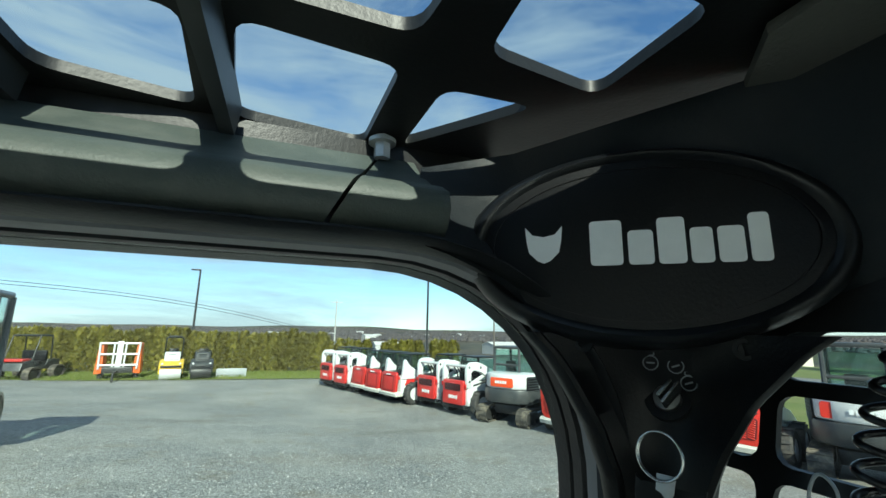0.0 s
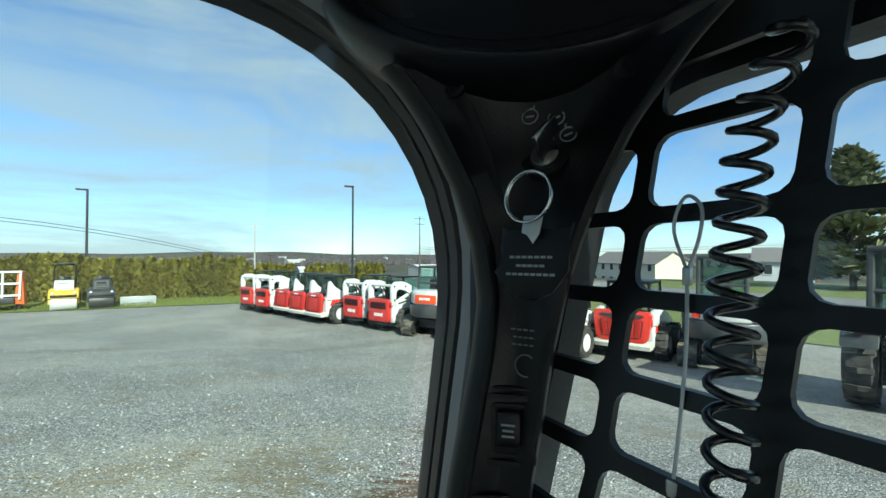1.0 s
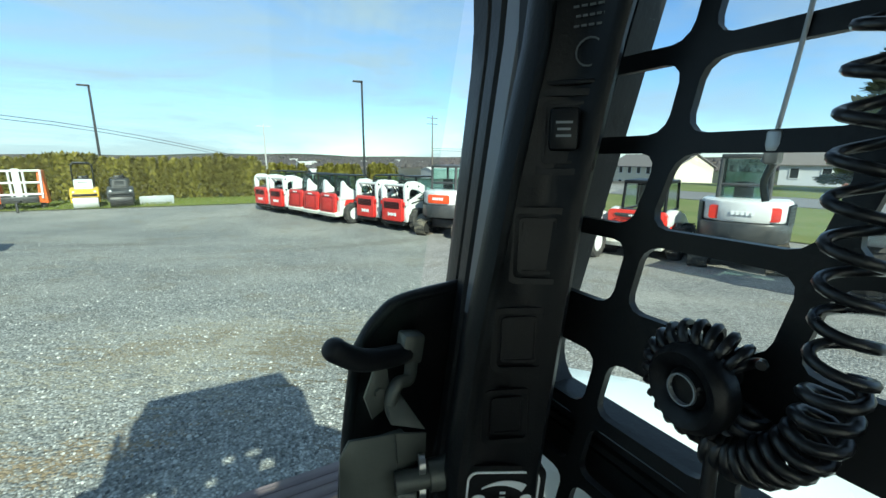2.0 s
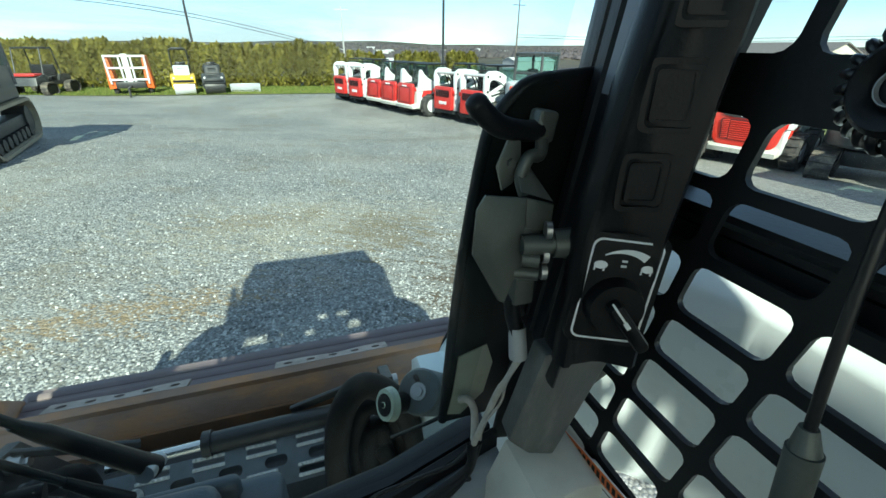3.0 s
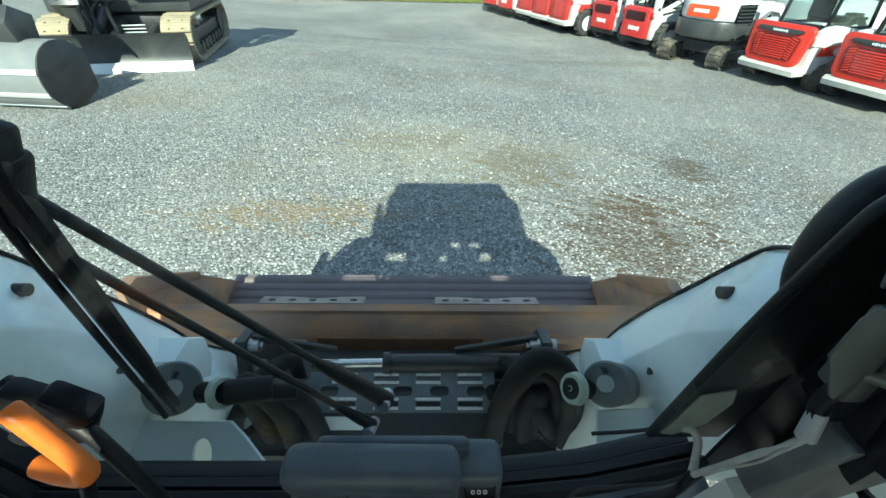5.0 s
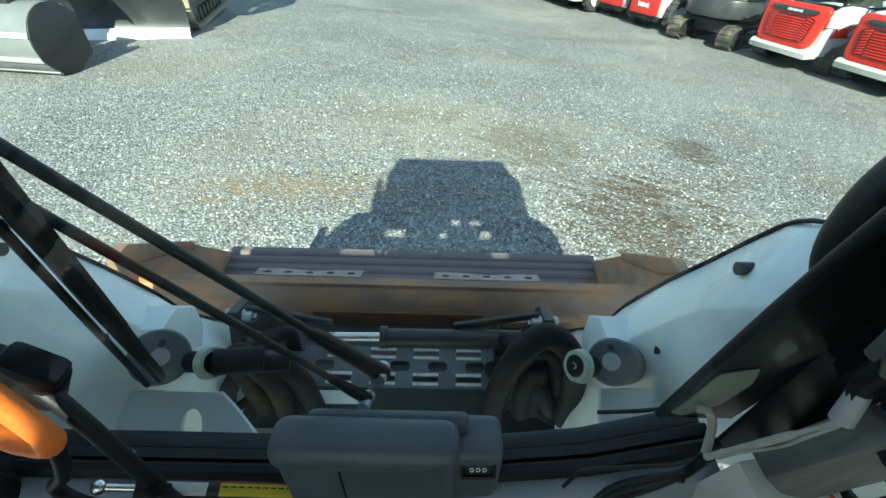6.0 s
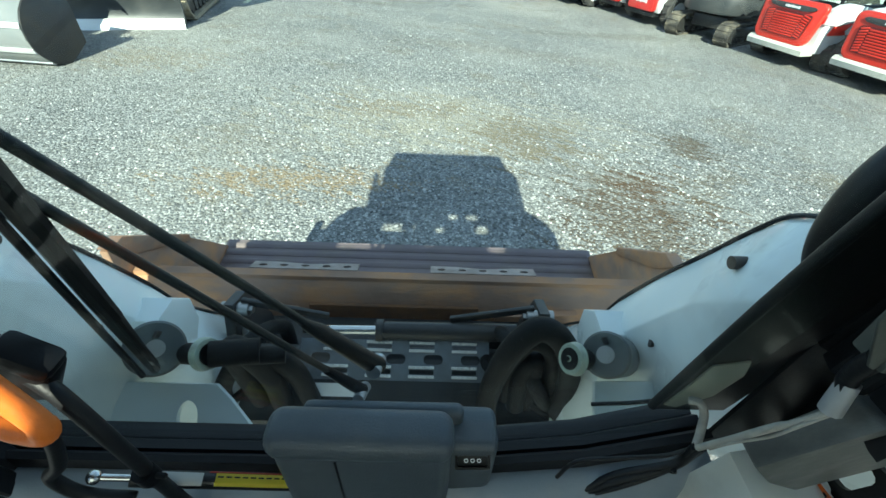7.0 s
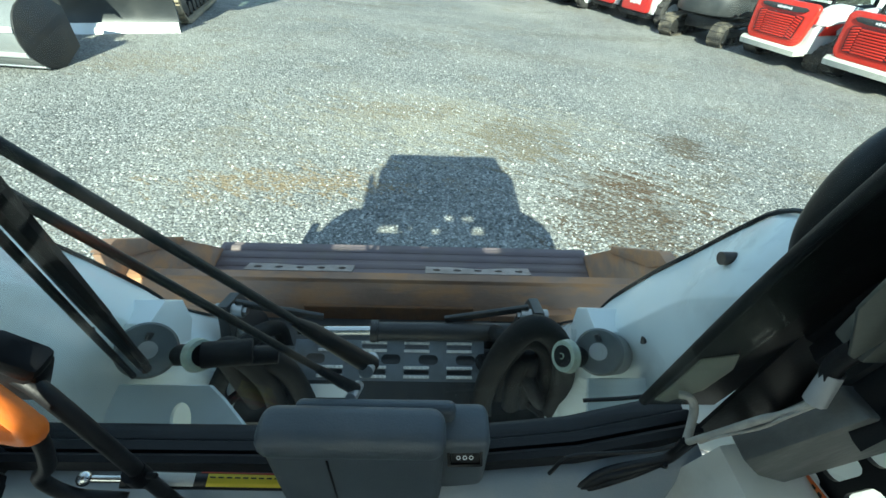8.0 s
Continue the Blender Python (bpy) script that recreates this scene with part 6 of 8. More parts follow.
tubed("straight_lead", [(0.548, 0.333, 1.600), (0.546, 0.331, 1.560), (0.545, 0.325, 1.49), (0.545, 0.319, 1.435)], 0.0034, M_CORD, cord)
bm = bmesh.new()
cyl(bm, (0.545, 0.320, 1.440), (0.545, 0.317, 1.425), 0.005, 0.0085, 14)
cyl(bm, (0.545, 0.317, 1.425), (0.545, 0.305, 1.33), 0.0095, seg=18)
part("lead_socket", bm, M_MUST, cord, "dull grey lead socket")

hub = thing("cord_hub", "round black plastic hub with pale ring", "hub")
mh = frame_from((0.549, 0.348, 1.619), (0.16, 0.98, 0.05), (0, 0, 1)) @ Matrix.Scale(0.88, 4)
bm = bmesh.new()
prof = [(0.0, 0.004), (0.0085, 0.004), (0.0095, 0.006), (0.012, 0.002), (0.015, 0.006), (0.021, 0.008), (0.0245, 0.005), (0.0255, 0.0), (0.024, -0.008), (0.0, -0.012)]
n = 40
loops = [[bm.verts.new(mh @ Vector((r * math.cos(t), r * math.sin(t), -w))) for t in (2 * math.pi * k / n for k in range(n))] for r, w in prof[1:-1]]
for p, q in zip(loops, loops[1:]):
    for k in range(n):
        bm.faces.new((p[k], p[(k + 1) % n], q[(k + 1) % n], q[k]))
bm.faces.new(loops[0])
bm.faces.new(loops[-1][::-1])
part("hub_body", bm, M_BLACKP, hub, "", 50)
bm = bmesh.new()
ring(bm, disc_pts(30, 0.0090), disc_pts(30, 0.0082), lambda u, v, w: mh @ Vector((u, v, w)), -0.0072, -0.004)
part("pale_ring", bm, M_PRINTD, hub, "pale ring round the hub's centre")
bm = bmesh.new()
cyl(bm, (0.556, 0.348, 1.619), (0.582, 0.348, 1.619), 0.008, seg=14)
part("hub_stem", bm, M_BLACK, hub)

# ---- steel safety wire with ferrule on the screen
wire = thing("safety_wire", "thin steel wire with looped end and ferrule", "wire")
tubed("wire_run", [(0.603, 0.3455, 1.8625), (0.596, 0.343, 1.812), (0.590, 0.347, 1.743), (0.590, 0.351, 1.728)], 0.0011, M_ZINC, wire)
tubed("wire_loop", [(0.603, 0.3455, 1.8625), (0.604, 0.354, 1.887), (0.605, 0.351, 1.903), (0.605, 0.345, 1.908), (0.605, 0.338, 1.900), (0.604, 0.339, 1.883), (0.603, 0.3455, 1.8625)], 0.0011, M_ZINC, wire)
bm = bmesh.new()
box(bm, (0.603, 0.3455, 1.860), (0.004, 0.005, 0.011), 0.001)
part("ferrule", bm, M_STEEL, wire)
bm = bmesh.new()
box(bm, (0.590, 0.347, 1.735), (0.006, 0.007, 0.016), 0.0015)
part("ferrule", bm, M_STEEL, wire)
tubed("frayed_end", [(0.590, 0.347, 1.727), (0.590, 0.349, 1.718), (0.590, 0.347, 1.709)], 0.0016, M_MUST, wire)

# the loader round the camera is drawn 1.22 times too large above; bring it to its true size about the driver's head
NEAR = Matrix.Translation((0.125, 0.27, 1.70)) @ Matrix.Scale(0.82, 4) @ Matrix.Translation((-0.125, -0.27, -1.70))
for ob in [o for o in bpy.data.objects if o.parent is None and o.type in ("MESH", "EMPTY") and o.name not in ("ground", "loose_stones")]:
    ob.matrix_basis = NEAR @ ob.matrix_basis

# ---------------------------------------------------------------- parked machines
def at_ground(x, y, rz):
    return pose(x, y, ground_z(x, y), 0, 0, rz)


def wheel(parent, c, r, w, axis=(1, 0, 0), rim_mat=None):
    ax = Vector(axis)
    b = bmesh.new()
    c = Vector(c)
    prof = [(r * 0.58, -w / 2), (r * 0.9, -w / 2), (r, -w * 0.36), (r, w * 0.36), (r * 0.9, w / 2), (r * 0.58, w / 2)]
    n = 28
    loops = []
    for rr, o in prof:
        loops.append([b.verts.new(c + Vector((o * ax.x, rr * math.cos(t), rr * math.sin(t)))) for t in (2 * math.pi * k / n for k in range(n))])
    for p, q in zip(loops, loops[1:] + loops[:1]):
        for k in range(n):
            b.faces.new((p[k], p[(k + 1) % n], q[(k + 1) % n], q[k]))
    for k in range(n):
        if k % 2 == 0:
            t = 2 * math.pi * k / n
            for s in (-1, 1):
                box(b, c + Vector((s * w * 0.22, (r + 0.012) * math.cos(t), (r + 0.012) * math.sin(t))), (w * 0.5, r * 0.13, 0.03), 0, (math.degrees(t) + 90, 0, s * 22))
    wh = part("wheel", b, M_TYRE, parent)
    b = bmesh.new()
    cyl(b, c - ax * w * 0.42, c + ax * w * 0.42, r * 0.59, seg=20)
    cyl(b, c - ax * w * 0.46, c + ax * w * 0.46, r * 0.2, seg=12)
    part("rim", b, rim_mat or M_WHITEC, wh)
    return wh


def track(parent, x0, x1, y0, y1, h, pads=34, mat_=None, clay=False):
    """A crawler track: loop of pads round rollers, between x0 and x1, from y0 to y1."""
    b = bmesh.new()
    r = h / 2
    n = 14
    path = []
    for k in range(n + 1):
        a = math.pi / 2 + math.pi * k / n
        path.append((y0 + r + r * math.cos(a), r + r * math.sin(a)))
    for k in range(n + 1):
        a = -math.pi / 2 + math.pi * k / n
        path.append((y1 - r + r * math.cos(a), r + r * math.sin(a)))
    inner = [(y * 0.985 + 0.015 * (y0 + y1) / 2, (z - r) * 0.86 + r) for y, z in path]
    ring(b, path, inner, YZ, x0, x1)
    # grouser bars
    per = [0.0]
    for i in range(len(path)):
        a, q = path[i], path[(i + 1) % len(path)]
        per.append(per[-1] + math.hypot(q[0] - a[0], q[1] - a[1]))
    for k in range(pads):
        d = per[-1] * k / pads
        i = max(j for j in range(len(path)) if per[j] <= d)
        a, q = path[i], path[(i + 1) % len(path)]
        t = (d - per[i]) / max(1e-6, per[i + 1] - per[i])
        y, z = a[0] + (q[0] - a[0]) * t, a[1] + (q[1] - a[1]) * t
        ang = math.degrees(math.atan2(q[1] - a[1], q[0] - a[0]))
        box(b, ((x0 + x1) / 2, y, z), (abs(x1 - x0) * 0.98, 0.05, 0.035), 0, (ang, 0, 0))
    tr = part("track", b, mat_ or M_TRACK, parent, "crawler track caked in dust")
    b = bmesh.new()
    xm = (x0 + x1) / 2
    w = abs(x1 - x0) * 0.72
    for y in (y0 + r, y1 - r):
        cyl(b, (xm - w / 2, y, r), (xm + w / 2, y, r), r * 0.62, seg=18)
    k = max(3, int((y1 - y0) / 0.35))
    for i in range(k):
        y = y0 + r + (y1 - y0 - 2 * r) * (i + 0.5) / k
        cyl(b, (xm - w / 2, y, h * 0.22), (xm + w / 2, y, h * 0.22), h * 0.14, seg=12)
    box(b, (xm, (y0 + y1) / 2, h * 0.5), (w * 0.8, (y1 - y0) * 0.75, h * 0.28), 0.02)
    part("rollers", b, M_GREASE, tr)
    return tr


def frame_cab(parent, x0, x1, y0, y1, z0, z1, r, mat_, lean=0.0, glass_mat=None, slim=False, rail=True):
    """An open cab: four posts, roof, waist rails and panes."""
    b = bmesh.new()
    for x in (x0, x1):
        for y, ly in ((y0, lean), (y1, -lean)):
            tube(b, [(x, y, z0), (x * 0.97, y + ly, z1)], r, 8)
    for z, ly in ((z0, 0), ((z0 + z1) / 2, lean / 2)) if rail else ((z0, 0),):
        tube(b, [(x0, y0 + ly, z), (x1, y0 + ly, z)], r * 0.8, 6)
    for x in (x0, x1):
        tube(b, [(x, y0, z0), (x, y1, z0)], r, 6)
    part("cab_posts", b, mat_, parent)
    b = bmesh.new()
    box(b, (0, (y0 + y1) / 2, z1 + 0.03), ((x1 - x0) * (0.98 if slim else 1.04), (y1 - y0) - lean * 2 + (0.02 if slim else 0.16), 0.05 if slim else 0.09), 0.018 if slim else 0.035)
    part("cab_roof", b, mat_, parent)
    for nm, c, s in (("rear_window", (0, y0 + lean / 2, (z0 + z1) / 2), (x1 - x0 - 2 * r, 0.012, z1 - z0 - 0.08)),
                     ("front_window", (0, y1 - lean / 2, (z0 + z1) / 2), (x1 - x0 - 2 * r, 0.012, z1 - z0 - 0.08)),
                     ("side_window", (x0, (y0 + y1) / 2, (z0 + z1) / 2), (0.012, y1 - y0 - 2 * r - lean, z1 - z0 - 0.08)),
                     ("side_window", (x1, (y0 + y1) / 2, (z0 + z1) / 2), (0.012, y1 - y0 - 2 * r - lean, z1 - z0 - 0.08))):
        b = bmesh.new()
        box(b, c, s)
        part(nm, b, glass_mat or M_CABGLASS, parent)
    b = bmesh.new()
    box(b, (0, y0 + (y1 - y0) * 0.5, z0 + 0.12), (0.48, 0.45, 0.14), 0.05)
    box(b, (0, y0 + (y1 - y0) * 0.28, z0 + (0.24 if slim else 0.42)), (0.40, 0.12, 0.40 if slim else 0.55), 0.05)
    part("seat", b, M_BLACKP, parent)


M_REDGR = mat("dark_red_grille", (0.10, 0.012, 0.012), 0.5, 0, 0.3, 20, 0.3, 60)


def skid_loader(label, red=None, style="new", tracks=False, wide=False):
    """Tail at local y = 0, facing -y; 1.55 m wide, 2 m high."""
    red = red or M_RED
    t = thing("skid_loader", label, "skid loader", group="row of parked loaders")
    W = 0.60
    b = bmesh.new()
    extrude(b, [(0.10, 0.34), (0.04, 0.55), (0.06, 1.00), (0.20, 1.10), (0.75, 1.10), (0.95, 1.02), (2.0, 0.92), (2.15, 0.45), (1.9, 0.30)], YZ, -W, W, 0.04, 3)
    body = part("body", b, M_WHITEC, t)
    # engine cover, louvred and dark, between the arms
    b = bmesh.new()
    extrude(b, [(0.08, 1.08), (0.14, 1.17), (0.70, 1.20), (0.74, 1.08)], YZ, -0.44, 0.44, 0.02)
    part("engine_cover", b, M_BLACK, t, "black engine cover")
    b = bmesh.new()
    box(b, (0, 1.0, 0.36), (0.9, 1.7, 0.22), 0.03)
    part("belly", b, M_GREASE, t)
    b = bmesh.new()
    if style == "new":
        zb, zt = (0.44, 1.24) if wide else (0.40, 1.18)
        outl = rrect(-0.60, zb, 0.60, zt, [0.10, 0.10, 0.16, 0.16], 5) if wide else rrect(-0.52, zb, 0.52, zt, [0.12, 0.12, 0.08, 0.08], 5)
        # the gate narrows towards its foot and leans in at the top
        tap = lambda u, v: u * (1.0 - (0.16 if wide else 0.06) * max(0.0, (0.95 - v) / 0.55))
        extrude(b, outl, lambda u, v, w: Vector((tap(u, v), -0.05 - w + 0.16 * max(0, v - 0.9), v)), 0.0, 0.11, 0.035, 3)
        tg = part("tailgate", b, red, t, "red louvred tailgate" if wide else "plain red tailgate")
        if wide:
            # dark red sheet on the gate; its colour stands for the recess's depth
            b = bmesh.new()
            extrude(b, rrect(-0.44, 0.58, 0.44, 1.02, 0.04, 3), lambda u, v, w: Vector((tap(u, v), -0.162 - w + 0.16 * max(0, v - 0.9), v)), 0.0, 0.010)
            part("louvre_recess", b, M_REDGR, tg, "dark red backing sheet behind the louvres")
            for k in range(9):
                z = 0.605 + k * 0.046
                b = bmesh.new()
                hw = tap(0.42, z)
                box(b, (0, -0.176 + 0.16 * max(0, z - 0.9), z), (hw * 1.30, 0.022, 0.028), 0.005, (16, 0, 0), 1)
                for q in (-1, 1):
                    box(b, (q * hw * 0.84, -0.172 + 0.16 * max(0, z - 0.9), z + 0.010), (hw * 0.30, 0.022, 0.026), 0.005, (16, q * 14, 0), 1)
                part("louvre", b, red, tg)
            b = bmesh.new()
            extrude(b, [(-0.46, 1.13), (-0.40, 1.16), (0.40, 1.16), (0.46, 1.13), (0.40, 1.08), (0.24, 1.06), (-0.24, 1.06), (-0.40, 1.08)], lambda u, v, w: Vector((u, -0.128 - w, v)), 0.0, 0.022, 0.004)
            part("name_band", b, M_DGREY, tg, "dark grey name band")
            b = bmesh.new()
            for k in range(7):
                box(b, (-0.12 + k * 0.042, -0.152, 1.108), (0.032, 0.006, 0.05 if k in (1, 3, 6) else 0.036), 0.002, None, 1)
            part("name_mark", b, M_PRINT, tg, "white maker's mark in plain blocks")
        else:
            # border ring in a darker red than the gate
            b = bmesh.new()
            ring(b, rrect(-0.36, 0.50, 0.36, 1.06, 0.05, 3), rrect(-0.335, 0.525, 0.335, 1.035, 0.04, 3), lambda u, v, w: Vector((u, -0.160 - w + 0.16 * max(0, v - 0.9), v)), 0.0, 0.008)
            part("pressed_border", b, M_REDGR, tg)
            b = bmesh.new()
            for k in range(5):
                box(b, (-0.13 + k * 0.062, -0.145, 1.09), (0.045, 0.008, 0.05), 0.002, None, 1)
            part("name_mark", b, M_PRINT, tg, "white maker's mark in plain blocks")
        b = bmesh.new()
        extrude(b, [(-0.17, 0.30), (-0.20, 0.40), (-0.14, 0.47), (0.16, 0.47), (0.16, 0.30)], YZ, -0.58, 0.58, 0.02)
        part("bumper", b, M_CREAM, t, "dirty white bumper")
    else:
        extrude(b, rrect(-0.50, 0.36, 0.50, 1.14, 0.06, 4), lambda u, v, w: Vector((u, -0.10 + w + 0.06 * max(0, v - 0.9), v)), 0.0, 0.16, 0.03, 3)
        tg = part("tailgate", b, red, t, "red tailgate")
        b = bmesh.new()
        extrude(b, rrect(-0.38, 0.80, 0.38, 1.03, 0.03, 4), XZ(-0.106), 0.0, 0.012, 0.003)
        part("grille", b, M_BLACKP, tg, "dark slotted grille")
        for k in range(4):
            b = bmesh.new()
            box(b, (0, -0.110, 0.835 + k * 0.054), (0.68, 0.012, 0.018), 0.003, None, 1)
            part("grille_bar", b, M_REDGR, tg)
        b = bmesh.new()
        for k in range(6):
            box(b, (-0.15 + k * 0.072, -0.104, 0.60), (0.056, 0.008, 0.12 if k in (0, 2, 5) else 0.09), 0.003, None, 1)
        part("name_mark", b, M_PRINT, tg, "white maker's mark in plain blocks")
        b = bmesh.new()
        extrude(b, [(-0.54, 0.24), (0.54, 0.24), (0.52, 0.35), (-0.52, 0.35)], XZ(-0.05), 0.0, 0.25, 0.02)
        part("bumper", b, M_BLACK, t)
        # rear screen, dark, between the uprights
        b = bmesh.new()
        plate(b, [(-0.40, 1.12), (0.40, 1.12), (0.40, 1.74), (-0.40, 1.74)], [rrect(-0.36 + 0.15 * c, 1.16 + 0.14 * r_, -0.24 + 0.15 * c, 1.27 + 0.14 * r_, 0.02, 2) for c in range(5) for r_ in range(4)], XZ(0.66), 0.0, 0.012)
        part("rear_screen", b, M_BLACK, t, "black rear screen")
    for s in (-1, 1):
        b = bmesh.new()
        extrude(b, [(0.20, 0.70), (0.30, 0.92), (0.78, 0.92), (0.60, 0.78), (0.70, 0.70)] if style == "new" else [(0.30, 0.72), (0.34, 0.80), (0.75, 0.80), (0.70, 0.72)], lambda u, v, w, s=s: Vector((s * (0.598 + w), u, v)), 0.0, 0.02, 0.004)
        part("side_decal", b, red if style == "new" else M_DGREY, t)
        # lift arms
        b = bmesh.new()
        if wide:
            pr = [(0.02, 0.90), (0.08, 1.16), (0.26, 1.24), (0.50, 1.26), (0.95, 1.20), (1.6, 1.06), (2.3, 0.66), (2.75, 0.38), (2.62, 0.22), (2.1, 0.46), (1.35, 0.84), (0.7, 0.96), (0.30, 0.86)]
        elif style == "new":
            pr = [(0.06, 0.92), (0.12, 1.26), (0.16, 1.60), (0.22, 1.66), (0.30, 1.58), (0.42, 1.40), (0.62, 1.28), (0.95, 1.20), (1.6, 1.08), (2.3, 0.66), (2.75, 0.38), (2.62, 0.22), (2.1, 0.46), (1.35, 0.84), (0.7, 0.96)]
        else:
            pr = [(0.00, 0.92), (-0.02, 1.50), (0.04, 1.66), (0.18, 1.74), (0.50, 1.74), (0.70, 1.68), (1.35, 1.40), (2.25, 0.84), (2.75, 0.36), (2.6, 0.22), (1.95, 0.60), (1.20, 1.10), (0.66, 1.40), (0.40, 1.50), (0.24, 1.48), (0.16, 1.40), (0.17, 0.92)]
        extrude(b, pr, lambda u, v, w, s=s: Vector((s * w, u, v)), 0.50, 0.63, 0.022, 2)
        arm = part("lift_arm", b, M_WHITEC, t)
        b = bmesh.new()
        cyl(b, (s * 0.57, 0.30, 0.98), (s * 0.57, 1.05, 1.10), 0.045, seg=12)
        cyl(b, (s * 0.57, 1.05, 1.10), (s * 0.57, 1.35, 1.14), 0.025, seg=10)
        part("lift_ram", b, M_DGREY, t)
        if style != "new":
            # lower link and its pivots, open against the upright
            b = bmesh.new()
            extrude(b, [(0.20, 1.00), (0.26, 1.10), (0.95, 1.38), (1.00, 1.30), (0.40, 1.02)], lambda u, v, w, s=s: Vector((s * w, u, v)), 0.52, 0.58, 0.01)
            part("lower_link", b, M_WHITEC, arm)
            for y, z in ((0.08, 1.58), (0.09, 1.12), (0.62, 1.56)):
                b = bmesh.new()
                cyl(b, (s * 0.49, y, z), (s * 0.645, y, z), 0.038, seg=12)
                part("pivot_pin", b, M_GREASE, arm)
    if style != "new":
        b = bmesh.new()
        tube(b, [(-0.52, 0.10, 1.60), (0.52, 0.10, 1.60)], 0.05, 12)
        part("cross_tube", b, M_WHITEC, t)
        b = bmesh.new()
        for x in (-0.16, 0.0, 0.14):
            tube(b, smooth_pts([(x, 0.12, 1.56), (x + 0.05, 0.22, 1.36), (x - 0.04, 0.34, 1.18)], 4), 0.022, 6)
        part("hose_bundle", b, M_RUBBER, t)
    if wide:
        frame_cab(t, -0.44, 0.44, 0.42, 1.65, 1.18, 1.90, 0.034, M_BLACK, 0.07, M_CLEARCAB, rail=False)
    elif style == "new":
        frame_cab(t, -0.42, 0.42, 0.52, 1.62, 1.10, 1.80, 0.034, M_BLACK, 0.08, M_CABGLASS, slim=True, rail=False)
    else:
        frame_cab(t, -0.42, 0.42, 0.70, 1.62, 1.10, 1.84, 0.034, M_BLACK, 0.06, M_CABGLASS, slim=True, rail=False)
    if tracks:
        for s in (-1, 1):
            track(t, s * 0.50, s * 0.80, 0.30, 1.95, 0.52, 30)
    else:
        for s in (-1, 1):
            for y in (0.55, 1.60):
                wheel(t, (s * 0.70, y, 0.40), 0.40, 0.26)
    for s in (-1, 1):
        b = bmesh.new()
        box(b, (s * 0.575, -0.04, 0.98), (0.05, 0.05, 0.14), 0.015)
        part("tail_light", b, M_LENSR, t)
    # bucket in front
    b = bmesh.new()
    extrude(b, [(2.55, 0.55), (2.5, 0.08), (2.6, 0.02), (3.2, 0.03), (3.2, 0.05), (2.64, 0.06), (2.56, 0.12), (2.6, 0.54)], YZ, -0.86, 0.86)
    part("front_bucket", b, M_BLACK, t)
    if wide:
        for o in t.children_recursive:
            if o.data:
                for v in o.data.vertices:
                    v.co.x *= 1.2
    return t


l_new = skid_loader("white skid loader with red louvred tailgate and black cab", M_REDW, "new", False, True)
l_trk = skid_loader("white track loader with red louvred tailgate on rubber tracks", M_REDW, "new", True, True)
l_mid = skid_loader("white skid loader with red tailgate and swept arm fins", M_RED, "new")
l_old = skid_loader("white skid loader with plain red tailgate and raised side arms", M_RED, "old")
l_new.matrix_basis = at_ground(8.15, 8.5, -75)
l_trk.matrix_basis = at_ground(7.54, 10.33, -74)
l_old.matrix_basis = at_ground(5.85, 14.06, -69)
copy_thing(l_old, at_ground(5.38, 15.57, -70))
l_mid.matrix_basis = at_ground(4.35, 16.9, -70)
copy_thing(l_mid, at_ground(3.95, 18.1, -68))
copy_thing(l_mid, at_ground(3.58, 19.4, -68))
copy_thing(l_old, at_ground(2.90, 20.74, -68))
copy_thing(l_old, at_ground(2.40, 22.24, -68))
copy_thing(l_new, at_ground(9.75, 7.25, -70))


